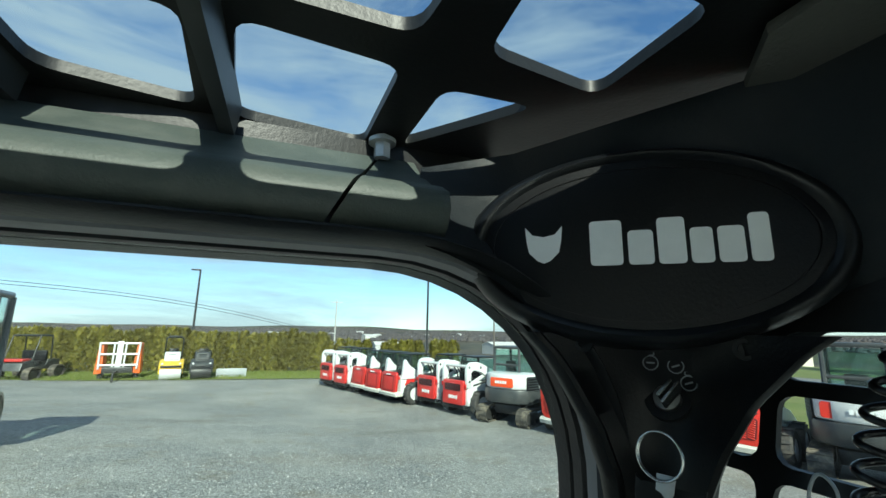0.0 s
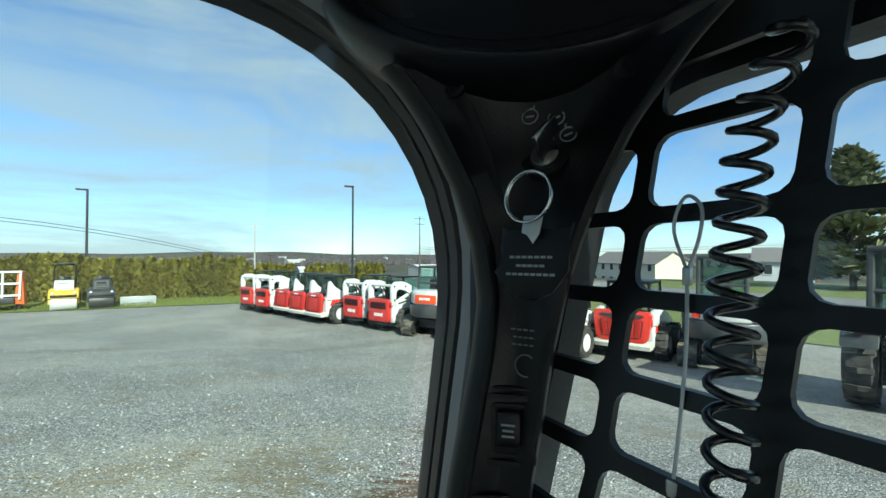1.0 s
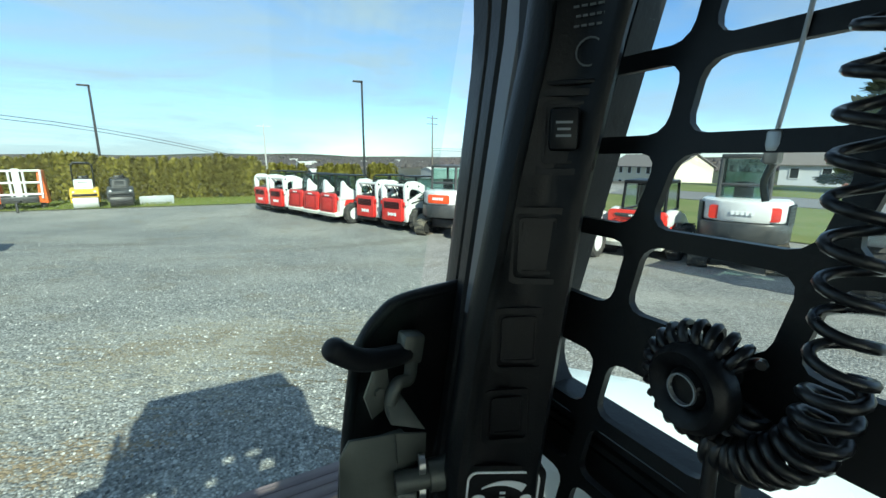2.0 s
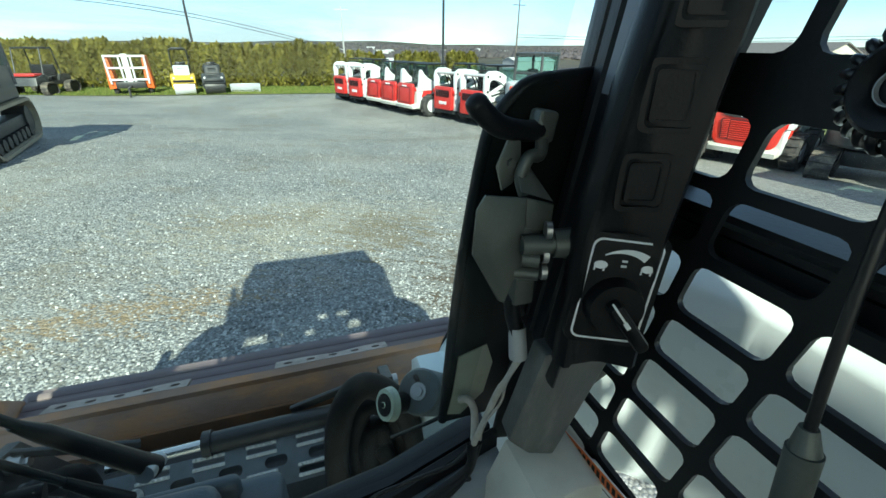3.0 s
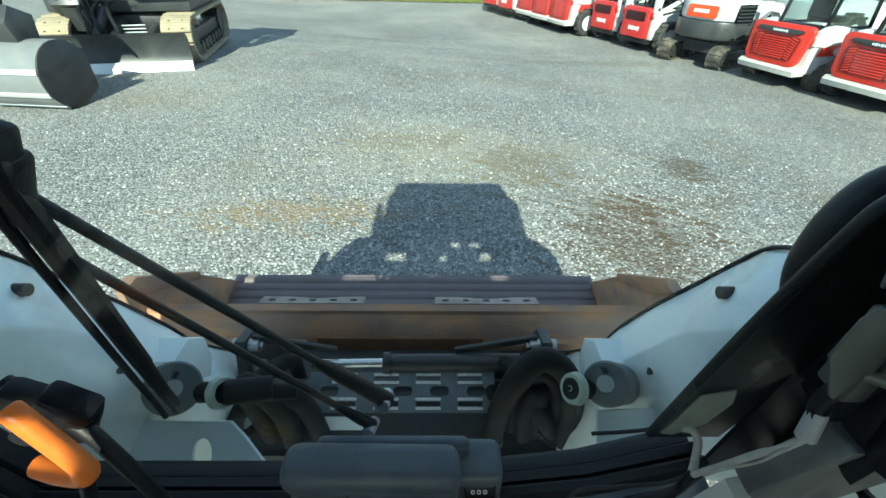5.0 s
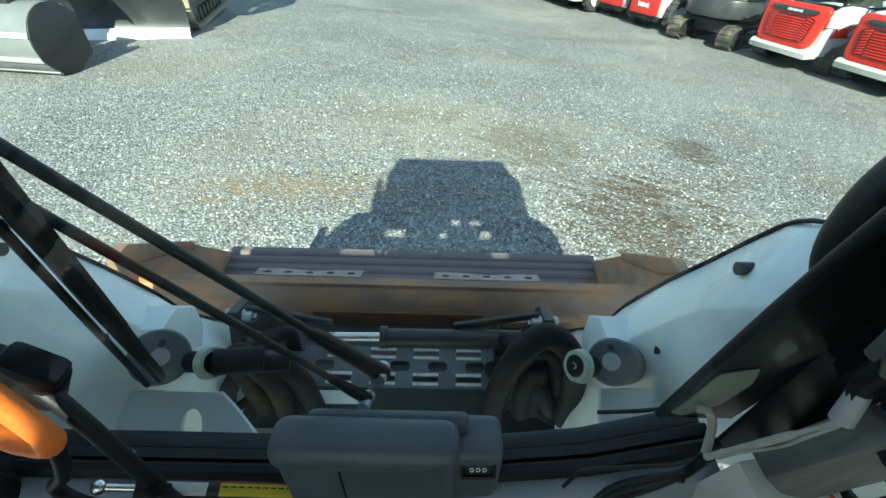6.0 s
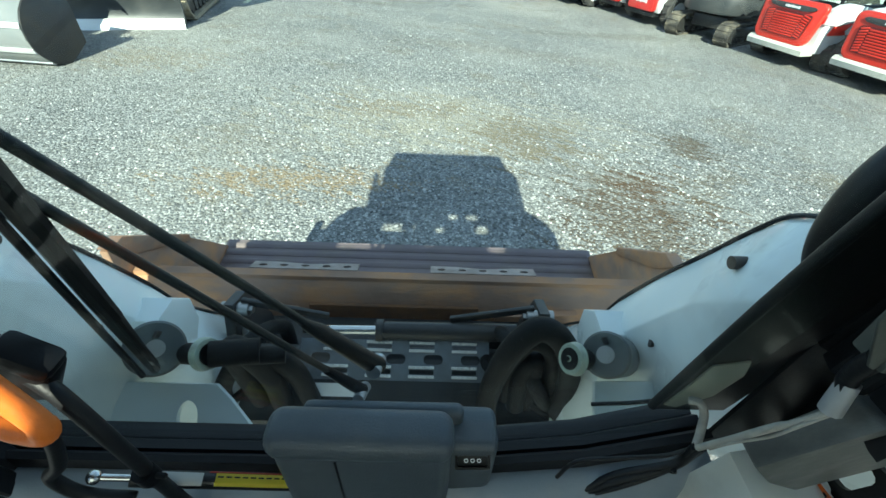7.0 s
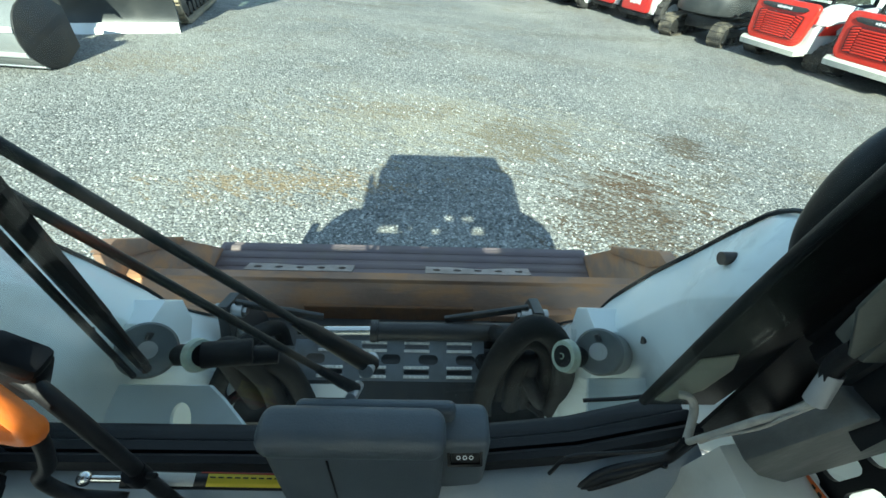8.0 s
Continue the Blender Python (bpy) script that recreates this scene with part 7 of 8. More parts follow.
def mini_excavator(label, tall=1.0, broad=False):
    """Counterweight at local -y, tracks along y; about 2.5 m high."""
    t = thing("mini_excavator", label, "excavator", group="row of parked machines")
    for s in (-1, 1):
        track(t, s * 0.55, s * 0.95, -1.1, 1.1, 0.55, 34)
    b = bmesh.new()
    box(b, (0, 0, 0.45), (1.0, 1.2, 0.3), 0.03)
    cyl(b, (0, 0, 0.55), (0, 0, 0.72), 0.45, seg=24)
    part("undercarriage", b, M_GREASE, t)
    b = bmesh.new()
    extrude(b, [(-0.92, -0.2), (-0.80, -0.75), (-0.4, -1.05), (0.4, -1.05), (0.80, -0.75), (0.92, -0.2), (0.9, 0.8), (-0.9, 0.8)], XY, 0.70, 1.14, 0.04)
    part("counterweight", b, M_DGREY, t, "dark grey counterweight")
    b = bmesh.new()
    extrude(b, [(-0.88, -0.2), (-0.76, -0.72), (-0.4, -1.0), (0.4, -1.0), (0.76, -0.72), (0.88, -0.2), (0.86, 0.3), (-0.86, 0.3)], XY, 1.14, 1.62, 0.07)
    hood = part("engine_hood", b, M_WHITEC, t)
    b = bmesh.new()
    pw = 0.66 if broad else 0.42
    extrude(b, rrect(-pw, 1.20, pw, 1.50, 0.05, 4), XZ(-1.02) if not broad else (lambda u, v, w: Vector((u, -1.03 + w + 0.45 * max(0, abs(u) - 0.42), v))), 0.0, 0.06 if not broad else 0.12, 0.01)
    part("rear_panel", b, M_REDW if broad else M_REDO, hood, "orange-red rear panel")
    b = bmesh.new()
    for k in range(5):
        box(b, (-0.2 + k * 0.09, -1.03, 1.36), (0.065, 0.01, 0.09), 0.002, None, 1)
    part("name_mark", b, M_PRINT, hood)
    for s in (-1, 1):
        b = bmesh.new()
        box(b, (s * 0.855, -0.42, 1.30), (0.03, 0.62, 0.50), 0.02, (0, 0, s * -13), 1)
        vent = part("side_vent", b, M_BLACKP, t, "black vent panel")
        for k in range(6):
            b = bmesh.new()
            box(b, (s * 0.872, -0.42, 1.10 + k * 0.08), (0.03, 0.52, 0.03), 0.006, (0, 0, s * -13), 1)
            part("slat", b, M_DGREY, vent)
    cabx = new("cabin")
    cabx.parent = t
    cabx.matrix_basis = pose(-0.08 if broad else -0.30, 0.42, 0)
    frame_cab(cabx, -0.5, 0.5, -0.55, 0.72, 1.30, 2.42 * tall, 0.05, M_DGREY, 0.06)
    b = bmesh.new()
    extrude(b, [(0.5, 0.9), (0.9, 1.2), (1.7, 1.5), (2.5, 1.4), (3.0, 1.0), (3.1, 0.4), (2.9, 0.4), (2.8, 0.95), (2.4, 1.2), (1.75, 1.28), (1.15, 1.02), (0.8, 0.8)], lambda u, v, w: Vector((0.32 + w, u, v)), -0.11, 0.11, 0.02)
    part("boom", b, M_WHITEC, t)
    b = bmesh.new()
    extrude(b, [(1.5, 0.1), (1.55, 0.5), (1.62, 0.5), (1.58, 0.1)], YZ, -0.95, 0.95)
    part("dozer_blade", b, M_DGREY, t)
    return t


ex1 = mini_excavator("white and dark grey mini excavator with orange-red rear panel")
ex1.matrix_basis = at_ground(7.42, 12.66, -58) @ Matrix.Scale(0.92, 4)
mini_excavator("white mini excavator with broad red rear panel and grey cab", 1.06, True).matrix_basis = at_ground(11.4, 5.6, -65)


def big_excavator():
    t = thing("crawler_excavator", "dark grey crawler excavator with clay-caked tracks and blade", "excavator")
    for s in (-1, 1):
        track(t, s * 0.66, s * 1.12, -1.45, 1.45, 0.72, 40, M_TAN)
        # clay on the front pads
        b = bmesh.new()
        for k in range(7):
            a = radians(-10 + k * 24)
            y, z = 1.12 + 0.36 * math.cos(a), 0.33 + 0.36 * math.sin(a)
            box(b, (s * 0.89, y, z), (0.46, 0.13, 0.05), 0.012, (math.degrees(a) + 90, 0, 0))
            for q in (-0.1, 0.1):
                for r_ in (-0.025, 0.025):
                    cyl(b, (s * 0.89 + q, y + r_, z), (s * 0.89 + q, y + r_ + 0.035 * math.cos(a), z + 0.035 * math.sin(a)), 0.014, seg=6)
        part("front_pads", b, M_TAN, t, "track pads caked in pale clay")
    b = bmesh.new()
    box(b, (0, 0, 0.55), (1.3, 1.6, 0.32), 0.05)
    cyl(b, (0, 0, 0.68), (0, 0, 0.92), 0.55, seg=28)
    part("undercarriage", b, M_GREASE, t)
    # blade with two push arms
    b = bmesh.new()
    extrude(b, [(1.92, 0.02), (1.84, 0.10), (1.80, 0.28), (1.84, 0.50), (1.90, 0.56), (1.86, 0.56), (1.77, 0.5), (1.74, 0.28), (1.78, 0.06)], YZ, -1.13, 1.13, 0.006)
    bl = part("dozer_blade", b, M_DGREY, t, "dark dozer blade with bright worn edge")
    b = bmesh.new()
    extrude(b, [(1.905, 0.0), (1.93, 0.0), (1.885, 0.15), (1.86, 0.15)], YZ, -1.13, 1.13, 0.003)
    part("cutting_edge", b, M_WORN, bl, "bright worn cutting edge")
    for s in (-1, 1):
        b = bmesh.new()
        tube(b, [(s * 0.42, 0.8, 0.5), (s * 0.36, 1.5, 0.34), (s * 0.36, 1.8, 0.3)], 0.07, 8)
        part("push_arm", b, M_DGREY, t)
    b = bmesh.new()
    cyl(b, (0.0, 0.9, 0.62), (0.0, 1.7, 0.46), 0.05, seg=12)
    part("blade_cylinder", b, M_DGREY, t)
    # upper structure
    b = bmesh.new()
    extrude(b, [(-1.08, -0.9), (-0.7, -1.25), (0.7, -1.25), (1.08, -0.9), (1.08, 0.9), (-1.08, 0.95)], XY, 0.95, 1.22, 0.03)
    part("deck", b, M_DGREY, t)
    b = bmesh.new()
    extrude(b, [(-1.05, -0.9), (-0.7, -1.22), (0.7, -1.22), (1.05, -0.9), (1.05, 0.55), (0.42, 0.55), (0.42, -0.4), (-1.05, -0.4)], XY, 1.22, 1.75, 0.06)
    part("engine_hood", b, M_DGREY, t)
    cx = new("cabin")
    cx.parent = t
    cx.matrix_basis = pose(-0.72, 0.30, 0)
    b = bmesh.new()
    extrude(b, [(-0.70, 1.20), (0.72, 1.20), (0.78, 1.62), (0.62, 2.60), (-0.62, 2.62), (-0.70, 2.4)], YZ, -0.47, -0.44)
    part("cabin_side", b, M_CABGLASS, cx, "tinted cab side glass")
    b = bmesh.new()
    box(b, (0, 0.76, 2.05), (0.82, 0.02, 0.95), 0, (8, 0, 0))
    part("windscreen", b, M_CABGLASS, cx, "tinted windscreen")
    b = bmesh.new()
    for x in (-0.46, 0.46):
        tube(b, smooth_pts([(x, 0.70, 1.2), (x, 0.80, 1.62), (x, 0.68, 2.45), (x, 0.5, 2.62), (x, -0.6, 2.64)], 5), 0.05, 8)
        tube(b, [(x, -0.66, 1.2), (x, -0.66, 2.62)], 0.06, 8)
        tube(b, [(x, 0.12, 1.2), (x, 0.05, 2.62)], 0.04, 8)
    part("cabin_posts", b, M_DGREY, cx)
    b = bmesh.new()
    box(b, (0, 0.0, 2.66), (1.0, 1.4, 0.1), 0.04)
    part("cabin_roof", b, M_MGREY, cx)
    b = bmesh.new()
    extrude(b, [(-0.70, 1.2), (0.74, 1.2), (0.80, 1.55), (-0.70, 1.50)], YZ, -0.49, -0.47)
    extrude(b, [(-0.46, 1.2), (0.46, 1.2), (0.46, 1.56), (-0.46, 1.56)], XZ(0.77), 0.0, 0.03)
    part("cabin_skirt", b, M_DGREY, cx)
    b = bmesh.new()
    box(b, (0, -0.1, 1.5), (0.5, 0.5, 0.5), 0.08)
    box(b, (0, -0.35, 1.95), (0.48, 0.14, 0.7), 0.06)
    part("seat", b, M_BLACKP, cx)
    # boom foot, boom, stick and bucket folded towards the front
    b = bmesh.new()
    extrude(b, [(0.55, 1.0), (0.75, 1.4), (1.15, 1.45), (1.30, 1.1), (1.1, 0.92)], lambda u, v, w: Vector((0.62 + w, u, v)), -0.22, 0.22, 0.03)
    part("boom_foot", b, M_DGREY, t)
    b = bmesh.new()
    extrude(b, [(0.85, 1.2), (0.95, 2.2), (1.35, 3.4), (2.3, 3.95), (2.6, 3.8), (2.45, 3.6), (1.7, 3.15), (1.32, 2.2), (1.15, 1.2)], lambda u, v, w: Vector((0.62 + w, u, v)), -0.14, 0.14, 0.03)
    part("boom", b, M_MGREY, t, "grey boom")
    b = bmesh.new()
    extrude(b, [(2.2, 3.9), (2.5, 4.0), (2.68, 3.7), (3.55, 1.4), (3.55, 1.05), (3.3, 1.05), (2.6, 2.6), (2.3, 3.4)], lambda u, v, w: Vector((0.62 + w, u, v)), -0.12, 0.12, 0.03)
    part("stick", b, M_MGREY, t, "grey stick")
    for y0, z0, y1, z1 in ((1.25, 1.2, 1.95, 3.0), (1.6, 3.6, 2.4, 3.9), (2.95, 3.1, 3.5, 1.7)):
        b = bmesh.new()
        for x in (0.52, 0.72):
            cyl(b, (x, y0, z0), (x, (y0 + y1) / 2, (z0 + z1) / 2), 0.06, seg=12)
        cy = part("ram", b, M_DGREY, t)
        b = bmesh.new()
        for x in (0.52, 0.72):
            cyl(b, (x, (y0 + y1) / 2, (z0 + z1) / 2), (x, y1, z1), 0.033, seg=12)
        part("ram_rod", b, M_CHROME, cy, "chrome ram rod")
    # digging bucket curled under, round back outward
    mbk = pose(-0.22, 3.66, 0.0, 0, 0, -18) @ Matrix.Scale(0.84, 4)
    arc = [(0.46 * math.cos(radians(a)), 0.47 + 0.46 * math.sin(radians(a))) for a in range(-95, 131, 15)]
    arc_i = [(0.43 * math.cos(radians(a)), 0.47 + 0.43 * math.sin(radians(a))) for a in range(125, -101, -15)]
    b = bmesh.new()
    extrude(b, arc + arc_i, YZ, 0.0, 1.15)
    bk = part("digging_bucket", placed(b, mbk), M_MGREY, t, "scraped grey digging bucket", 50)
    for a in (-60, -25, 15):
        b = bmesh.new()
        box(b, (0.575, 0.468 * math.cos(radians(a)), 0.47 + 0.468 * math.sin(radians(a))), (1.16, 0.02, 0.07), 0.005, (a, 0, 0))
        part("wear_strip", placed(b, mbk), M_WORN if a > -30 else M_ZINC, bk, "scraped bright wear strip")
    for x in (-0.025, 1.15):
        b = bmesh.new()
        extrude(b, arc + [(-0.42, 0.72), (-0.42, 0.20)], YZ, x, x + 0.025, 0.005)
        part("bucket_side", placed(b, mbk), M_GREASE, bk, "dark round bucket side")
    # coupler, teeth and linkage over the bucket
    b = bmesh.new()
    extrude(b, [(-0.2, 0.88), (0.15, 0.90), (0.22, 1.15), (0.05, 1.35), (-0.25, 1.2)], lambda u, v, w: mbk @ Vector((0.55 + w, u, v)), -0.2, 0.2, 0.02)
    part("coupler", b, M_DGREY, t)
    for k in range(5):
        b = bmesh.new()
        extrude(b, [(-0.05, 0.0), (0.05, 0.0), (0.02, 0.2), (-0.02, 0.2)], lambda u, v, w, k=k: mbk @ Vector((0.1 + k * 0.24 + u, -0.30 - v * 0.8 + w, 0.86 - v)), -0.03, 0.03, 0.005)
        part("bucket_tooth", b, M_STEEL, bk)
    # lower windscreen, wiper, handrail, steps and the busy middle of the machine
    b = bmesh.new()
    extrude(b, [(-0.40, 1.60), (0.40, 1.60), (0.36, 1.36), (-0.36, 1.36)], XZ(0.815), 0.0, 0.01)
    part("lower_windscreen", b, M_DARKWIN, cx, "dark lower windscreen")
    b = bmesh.new()
    tube(b, [(0.25, 0.86, 1.55), (0.05, 0.80, 2.05), (0.10, 0.74, 2.35)], 0.012, 6)
    part("wiper", b, M_BLACK, cx)
    b = bmesh.new()
    tube(b, smooth_pts([(-0.10, 1.04, 1.22), (-0.08, 1.12, 1.40), (-0.10, 1.08, 1.95), (-0.14, 0.98, 2.10)], 5), 0.016, 8)
    part("hand_rail", b, M_BLACK, t)
    for k in range(3):
        b = bmesh.new()
        box(b, (-0.72, 1.06 + 0.03 * k, 1.24 + 0.06 * k), (0.62 - 0.1 * k, 0.05, 0.022), 0.006)
        part("cab_step", b, M_ZINC if k else M_BLACK, t, "ribbed step edge")
    b = bmesh.new()
    for k in range(9):
        tube(b, [(-0.18 + k * 0.055 + 0.016 * math.cos(a), 1.12, 1.16 + 0.016 * math.sin(a)) for a in (6.283 * i / 8 for i in range(8))], 0.007, 5, True)
    part("valve_block", b, M_STEEL, t, "row of bright hose fittings")
    b = bmesh.new()
    extrude(b, [(0.9, 0.72), (1.22, 0.72), (1.26, 1.2), (1.12, 1.35), (0.9, 1.3)], lambda u, v, w: Vector((0.55 + w, u, v)), -0.17, 0.17, 0.03)
    part("swing_post", b, M_GREASE, t)
    for k in range(7):
        b = bmesh.new()
        x = 0.34 + 0.085 * k
        tube(b, smooth_pts([(x, 1.15, 1.05), (x - 0.03, 1.30, 1.5 + 0.05 * (k % 3)), (x + 0.02, 1.42, 2.0), (0.62 + 0.02 * (k - 3), 1.5, 2.6)], 5), 0.018, 6)
        part("boom_hose", b, M_RUBBER, t)
    b = bmesh.new()
    cyl(b, (0.40, 1.22, 1.20), (0.40, 1.40, 1.95), 0.035, seg=12)
    cyl(b, (0.84, 1.22, 1.20), (0.84, 1.40, 1.95), 0.035, seg=12)
    part("ram_rod", b, M_CHROME, t, "chrome ram rods")
    b = bmesh.new()
    cyl(b, (0.28, 1.62, 0.36), (0.22, 1.0, 0.80), 0.075, seg=16)
    cyl(b, (0.28, 1.66, 0.34), (0.28, 1.58, 0.38), 0.10, seg=16)
    part("blade_ram", b, M_DGREY, t)
    b = bmesh.new()
    for k in range(5):
        box(b, (-0.30, 1.45, 0.42 + k * 0.05), (0.34, 0.03, 0.02), 0.004)
    part("blade_step", b, M_ZINC, t, "pale step bars behind the blade")
    # hooked thumb that hangs before the boom
    b = bmesh.new()
    extrude(b, [(0.0, 0.0), (0.35, 0.10), (0.62, 0.34), (0.86, 0.30), (1.02, 0.02), (0.90, 0.14), (0.74, 0.14), (0.66, -0.10), (0.45, -0.30), (0.10, -0.26)], lambda u, v, w: Vector((1.02 - u * 0.95, 3.20 + w, 1.18 + v)), -0.10, 0.10, 0.02)
    part("bucket_thumb", b, M_GREASE, t, "dark hooked thumb")
    for k, (x, y0) in enumerate(((0.25, 0.9), (0.38, 1.0), (-0.05, 1.05), (0.48, 0.8))):
        b = bmesh.new()
        tube(b, smooth_pts([(x, y0, 0.95), (x + 0.05, y0 + 0.35, 0.78 + 0.05 * k), (x - 0.06, y0 + 0.55, 0.55), (x, y0 + 0.4, 0.42)], 5), 0.03, 8)
        part("hydraulic_hose", b, M_RUBBER, t)
    return t


bx = big_excavator()
for o in bx.children:
    if o.name.split(".")[0] in ("deck", "engine_hood", "cabin", "boom_foot", "boom", "stick", "ram", "hand_rail", "cab_step", "valve_block", "boom_hose", "swing_post"):
        o.matrix_basis = Matrix.Translation((0, 0, -0.20)) @ o.matrix_basis
bx.matrix_basis = at_ground(-5.39, 9.28, 192)


def utility_cart():
    t = thing("utility_cart", "red and black utility cart with roll cage on tracks", "utility vehicle")
    b = bmesh.new()
    extrude(b, [(-1.4, 0.45), (-1.35, 0.9), (-0.4, 0.95), (-0.3, 0.6), (0.5, 0.6), (0.7, 1.0), (1.4, 0.85), (1.5, 0.5)], YZ, -0.6, 0.6, 0.04)
    part("body", b, M_DGREY, t)
    b = bmesh.new()
    box(b, (0, 1.05, 0.98), (1.1, 0.7, 0.12), 0.04)
    part("hood", b, M_RED, t)
    b = bmesh.new()
    for x in (-0.6, 0.6):
        tube(b, [(x, 0.8, 0.95), (x, 0.45, 2.15), (x, -0.45, 2.15), (x, -0.6, 0.9)], 0.035, 8)
    for y in (0.45, -0.45):
        tube(b, [(-0.6, y, 2.15), (0.6, y, 2.15)], 0.035, 8)
    box(b, (0, 0, 2.18), (1.2, 0.95, 0.05), 0.01)
    part("roll_cage", b, M_BLACK, t)
    b = bmesh.new()
    box(b, (0, -0.1, 0.75), (1.1, 0.5, 0.25), 0.05)
    box(b, (0, -0.35, 1.1), (1.1, 0.14, 0.6), 0.05)
    part("seat", b, M_BLACKP, t)
    for s in (-1, 1):
        for y in (-0.9, 0.95):
            track(t, s * 0.62, s * 0.92, y - 0.45, y + 0.45, 0.62, 18)
    return t


utility_cart().matrix_basis = at_ground(-11.9, 28.6, 172)


def light_tower():
    """Orange trailer with a white folded frame, seen end on."""
    t = thing("orange_trailer_lift", "orange and white trailer lift with folded frame", "trailer lift")
    for s in (-1, 1):
        b = bmesh.new()
        extrude(b, [(s * 0.62, 0.35), (s * 0.98, 0.30), (s * 0.90, 1.85), (s * 0.72, 1.90)], XZ(-0.35), 0.0, 0.9, 0.04)
        part("side_panel", b, M_ORANGEP, t, "orange side panel")
        wheel(t, (s * 0.75, 0.1, 0.3), 0.3, 0.2)
    b = bmesh.new()
    for z in (0.75, 1.3, 1.85):
        tube(b, [(-0.85, -0.42, z), (0.85, -0.42, z)], 0.05, 8)
    for x in (-0.85, -0.25, 0.25, 0.85):
        tube(b, [(x * 0.95, -0.42, 0.55), (x, -0.42, 1.9)], 0.045, 8)
    box(b, (0, -0.38, 1.2), (0.26, 0.12, 1.5), 0.02)
    part("folded_frame", b, M_WHITEC, t, "white folded frame")
    b = bmesh.new()
    tube(b, [(0, -0.5, 0.45), (0, -1.5, 0.4), (0, -1.5, 0.0)], 0.05, 8)
    box(b, (0, 0.1, 0.5), (1.3, 1.2, 0.3), 0.03)
    part("drawbar", b, M_GREASE, t)
    return t


light_tower().matrix_basis = at_ground(-7.7, 27.6, 8)


def roller(label, paint, canopy):
    """Ride-on roller seen from its end: drum in a yoke, sloped hood, seat and roll bar."""
    t = thing("road_roller", label, "road roller", group="parked rollers")
    dark = paint is M_DGREY
    for y in (-0.78, 0.75):
        b = bmesh.new()
        cyl(b, (-0.48, y, 0.38), (0.48, y, 0.38), 0.38, seg=36)
        bmesh.ops.bevel(b, geom=[e for e in b.edges if len(e.link_faces) == 2 and e.calc_face_angle() > 1.0], offset=0.02, segments=2, affect="EDGES", profile=0.5)
        part("drum", b, M_GREASE if dark else M_WORN, t, "black rubber-coated drum" if dark else "worn steel roller drum")
        for sx in (-1, 1):
            b = bmesh.new()
            extrude(b, [(y - 0.12, 0.32), (y + 0.12, 0.32), (y + 0.16, 0.80), (y - 0.16, 0.80)], lambda u, v, w, sx=sx: Vector((sx * w, u, v)), 0.49, 0.56, 0.015)
            part("yoke_arm", b, paint, t)
    b = bmesh.new()
    extrude(b, [(-1.20, 0.60), (-1.18, 0.84), (-0.92, 0.98), (-0.40, 1.02), (-0.28, 0.78), (0.3, 0.78), (0.4, 0.98), (0.95, 0.98), (1.15, 0.8), (1.15, 0.60), (0.3, 0.46), (-0.3, 0.46)], YZ, -0.55, 0.55, 0.05)
    part("body", b, paint, t)
    b = bmesh.new()
    box(b, (0, -1.215, 0.70), (0.95, 0.04, 0.12), 0.02)
    part("end_bar", b, M_BLACK, t, "black bumper bar")
    for sx in (-1, 1):
        b = bmesh.new()
        cyl(b, (sx * 0.40, -1.19, 0.86), (sx * 0.40, -1.24, 0.86), 0.05, seg=14)
        part("headlight", b, M_WHITEC, t)
    b = bmesh.new()
    extrude(b, [(-0.95, 0.98), (-0.80, 1.26), (-0.45, 1.42), (-0.30, 1.42), (-0.30, 0.98)], YZ, -0.36, 0.36, 0.04)
    hood = part("hood_cover", b, M_DGREY if dark else M_WHITEC, t)
    b = bmesh.new()
    ring(b, rrect(-0.27, 1.06, 0.27, 1.38, 0.04, 3), rrect(-0.20, 1.12, 0.20, 1.32, 0.03, 3), lambda u, v, w: Vector((u, -0.96 + 0.52 * (v - 0.98) + w, v)), -0.06, 0.0)
    part("hood_frame", b, M_GREASE if dark else M_CREAM, hood)
    b = bmesh.new()
    box(b, (0, 0.10, 1.08), (0.46, 0.42, 0.14), 0.05)
    box(b, (0, 0.32, 1.34), (0.46, 0.10, 0.46), 0.04, (-8, 0, 0))
    part("seat", b, M_BLACKP, t)
    b = bmesh.new()
    cyl(b, (0, -0.30, 1.36), (0, -0.16, 1.58), 0.03, seg=10)
    tube(b, [(0.19 * math.cos(a), -0.15 + 0.10 * math.sin(a), 1.59 + 0.12 * math.sin(a)) for a in (6.2832 * k / 18 for k in range(18))], 0.018, 6, True)
    part("steering_wheel", b, M_BLACK, t)
    b = bmesh.new()
    tube(b, smooth_pts([(-0.40, 0.50, 0.95), (-0.40, 0.50, canopy - 0.1), (-0.25, 0.50, canopy), (0.25, 0.50, canopy), (0.40, 0.50, canopy - 0.1), (0.40, 0.50, 0.95)], 4), 0.035, 8)
    if canopy > 1.5:
        box(b, (0, 0.45, canopy + 0.06), (0.66, 0.36, 0.10), 0.04)
    part("roll_bar", b, M_BLACK, t)
    return t


roller("yellow tandem road roller with white hood", M_YELLOW, 2.15).matrix_basis = at_ground(-5.3, 27.6, 10)
roller("dark grey ride-on roller with low bar", M_DGREY, 1.45).matrix_basis = at_ground(-3.85, 27.6, 8)

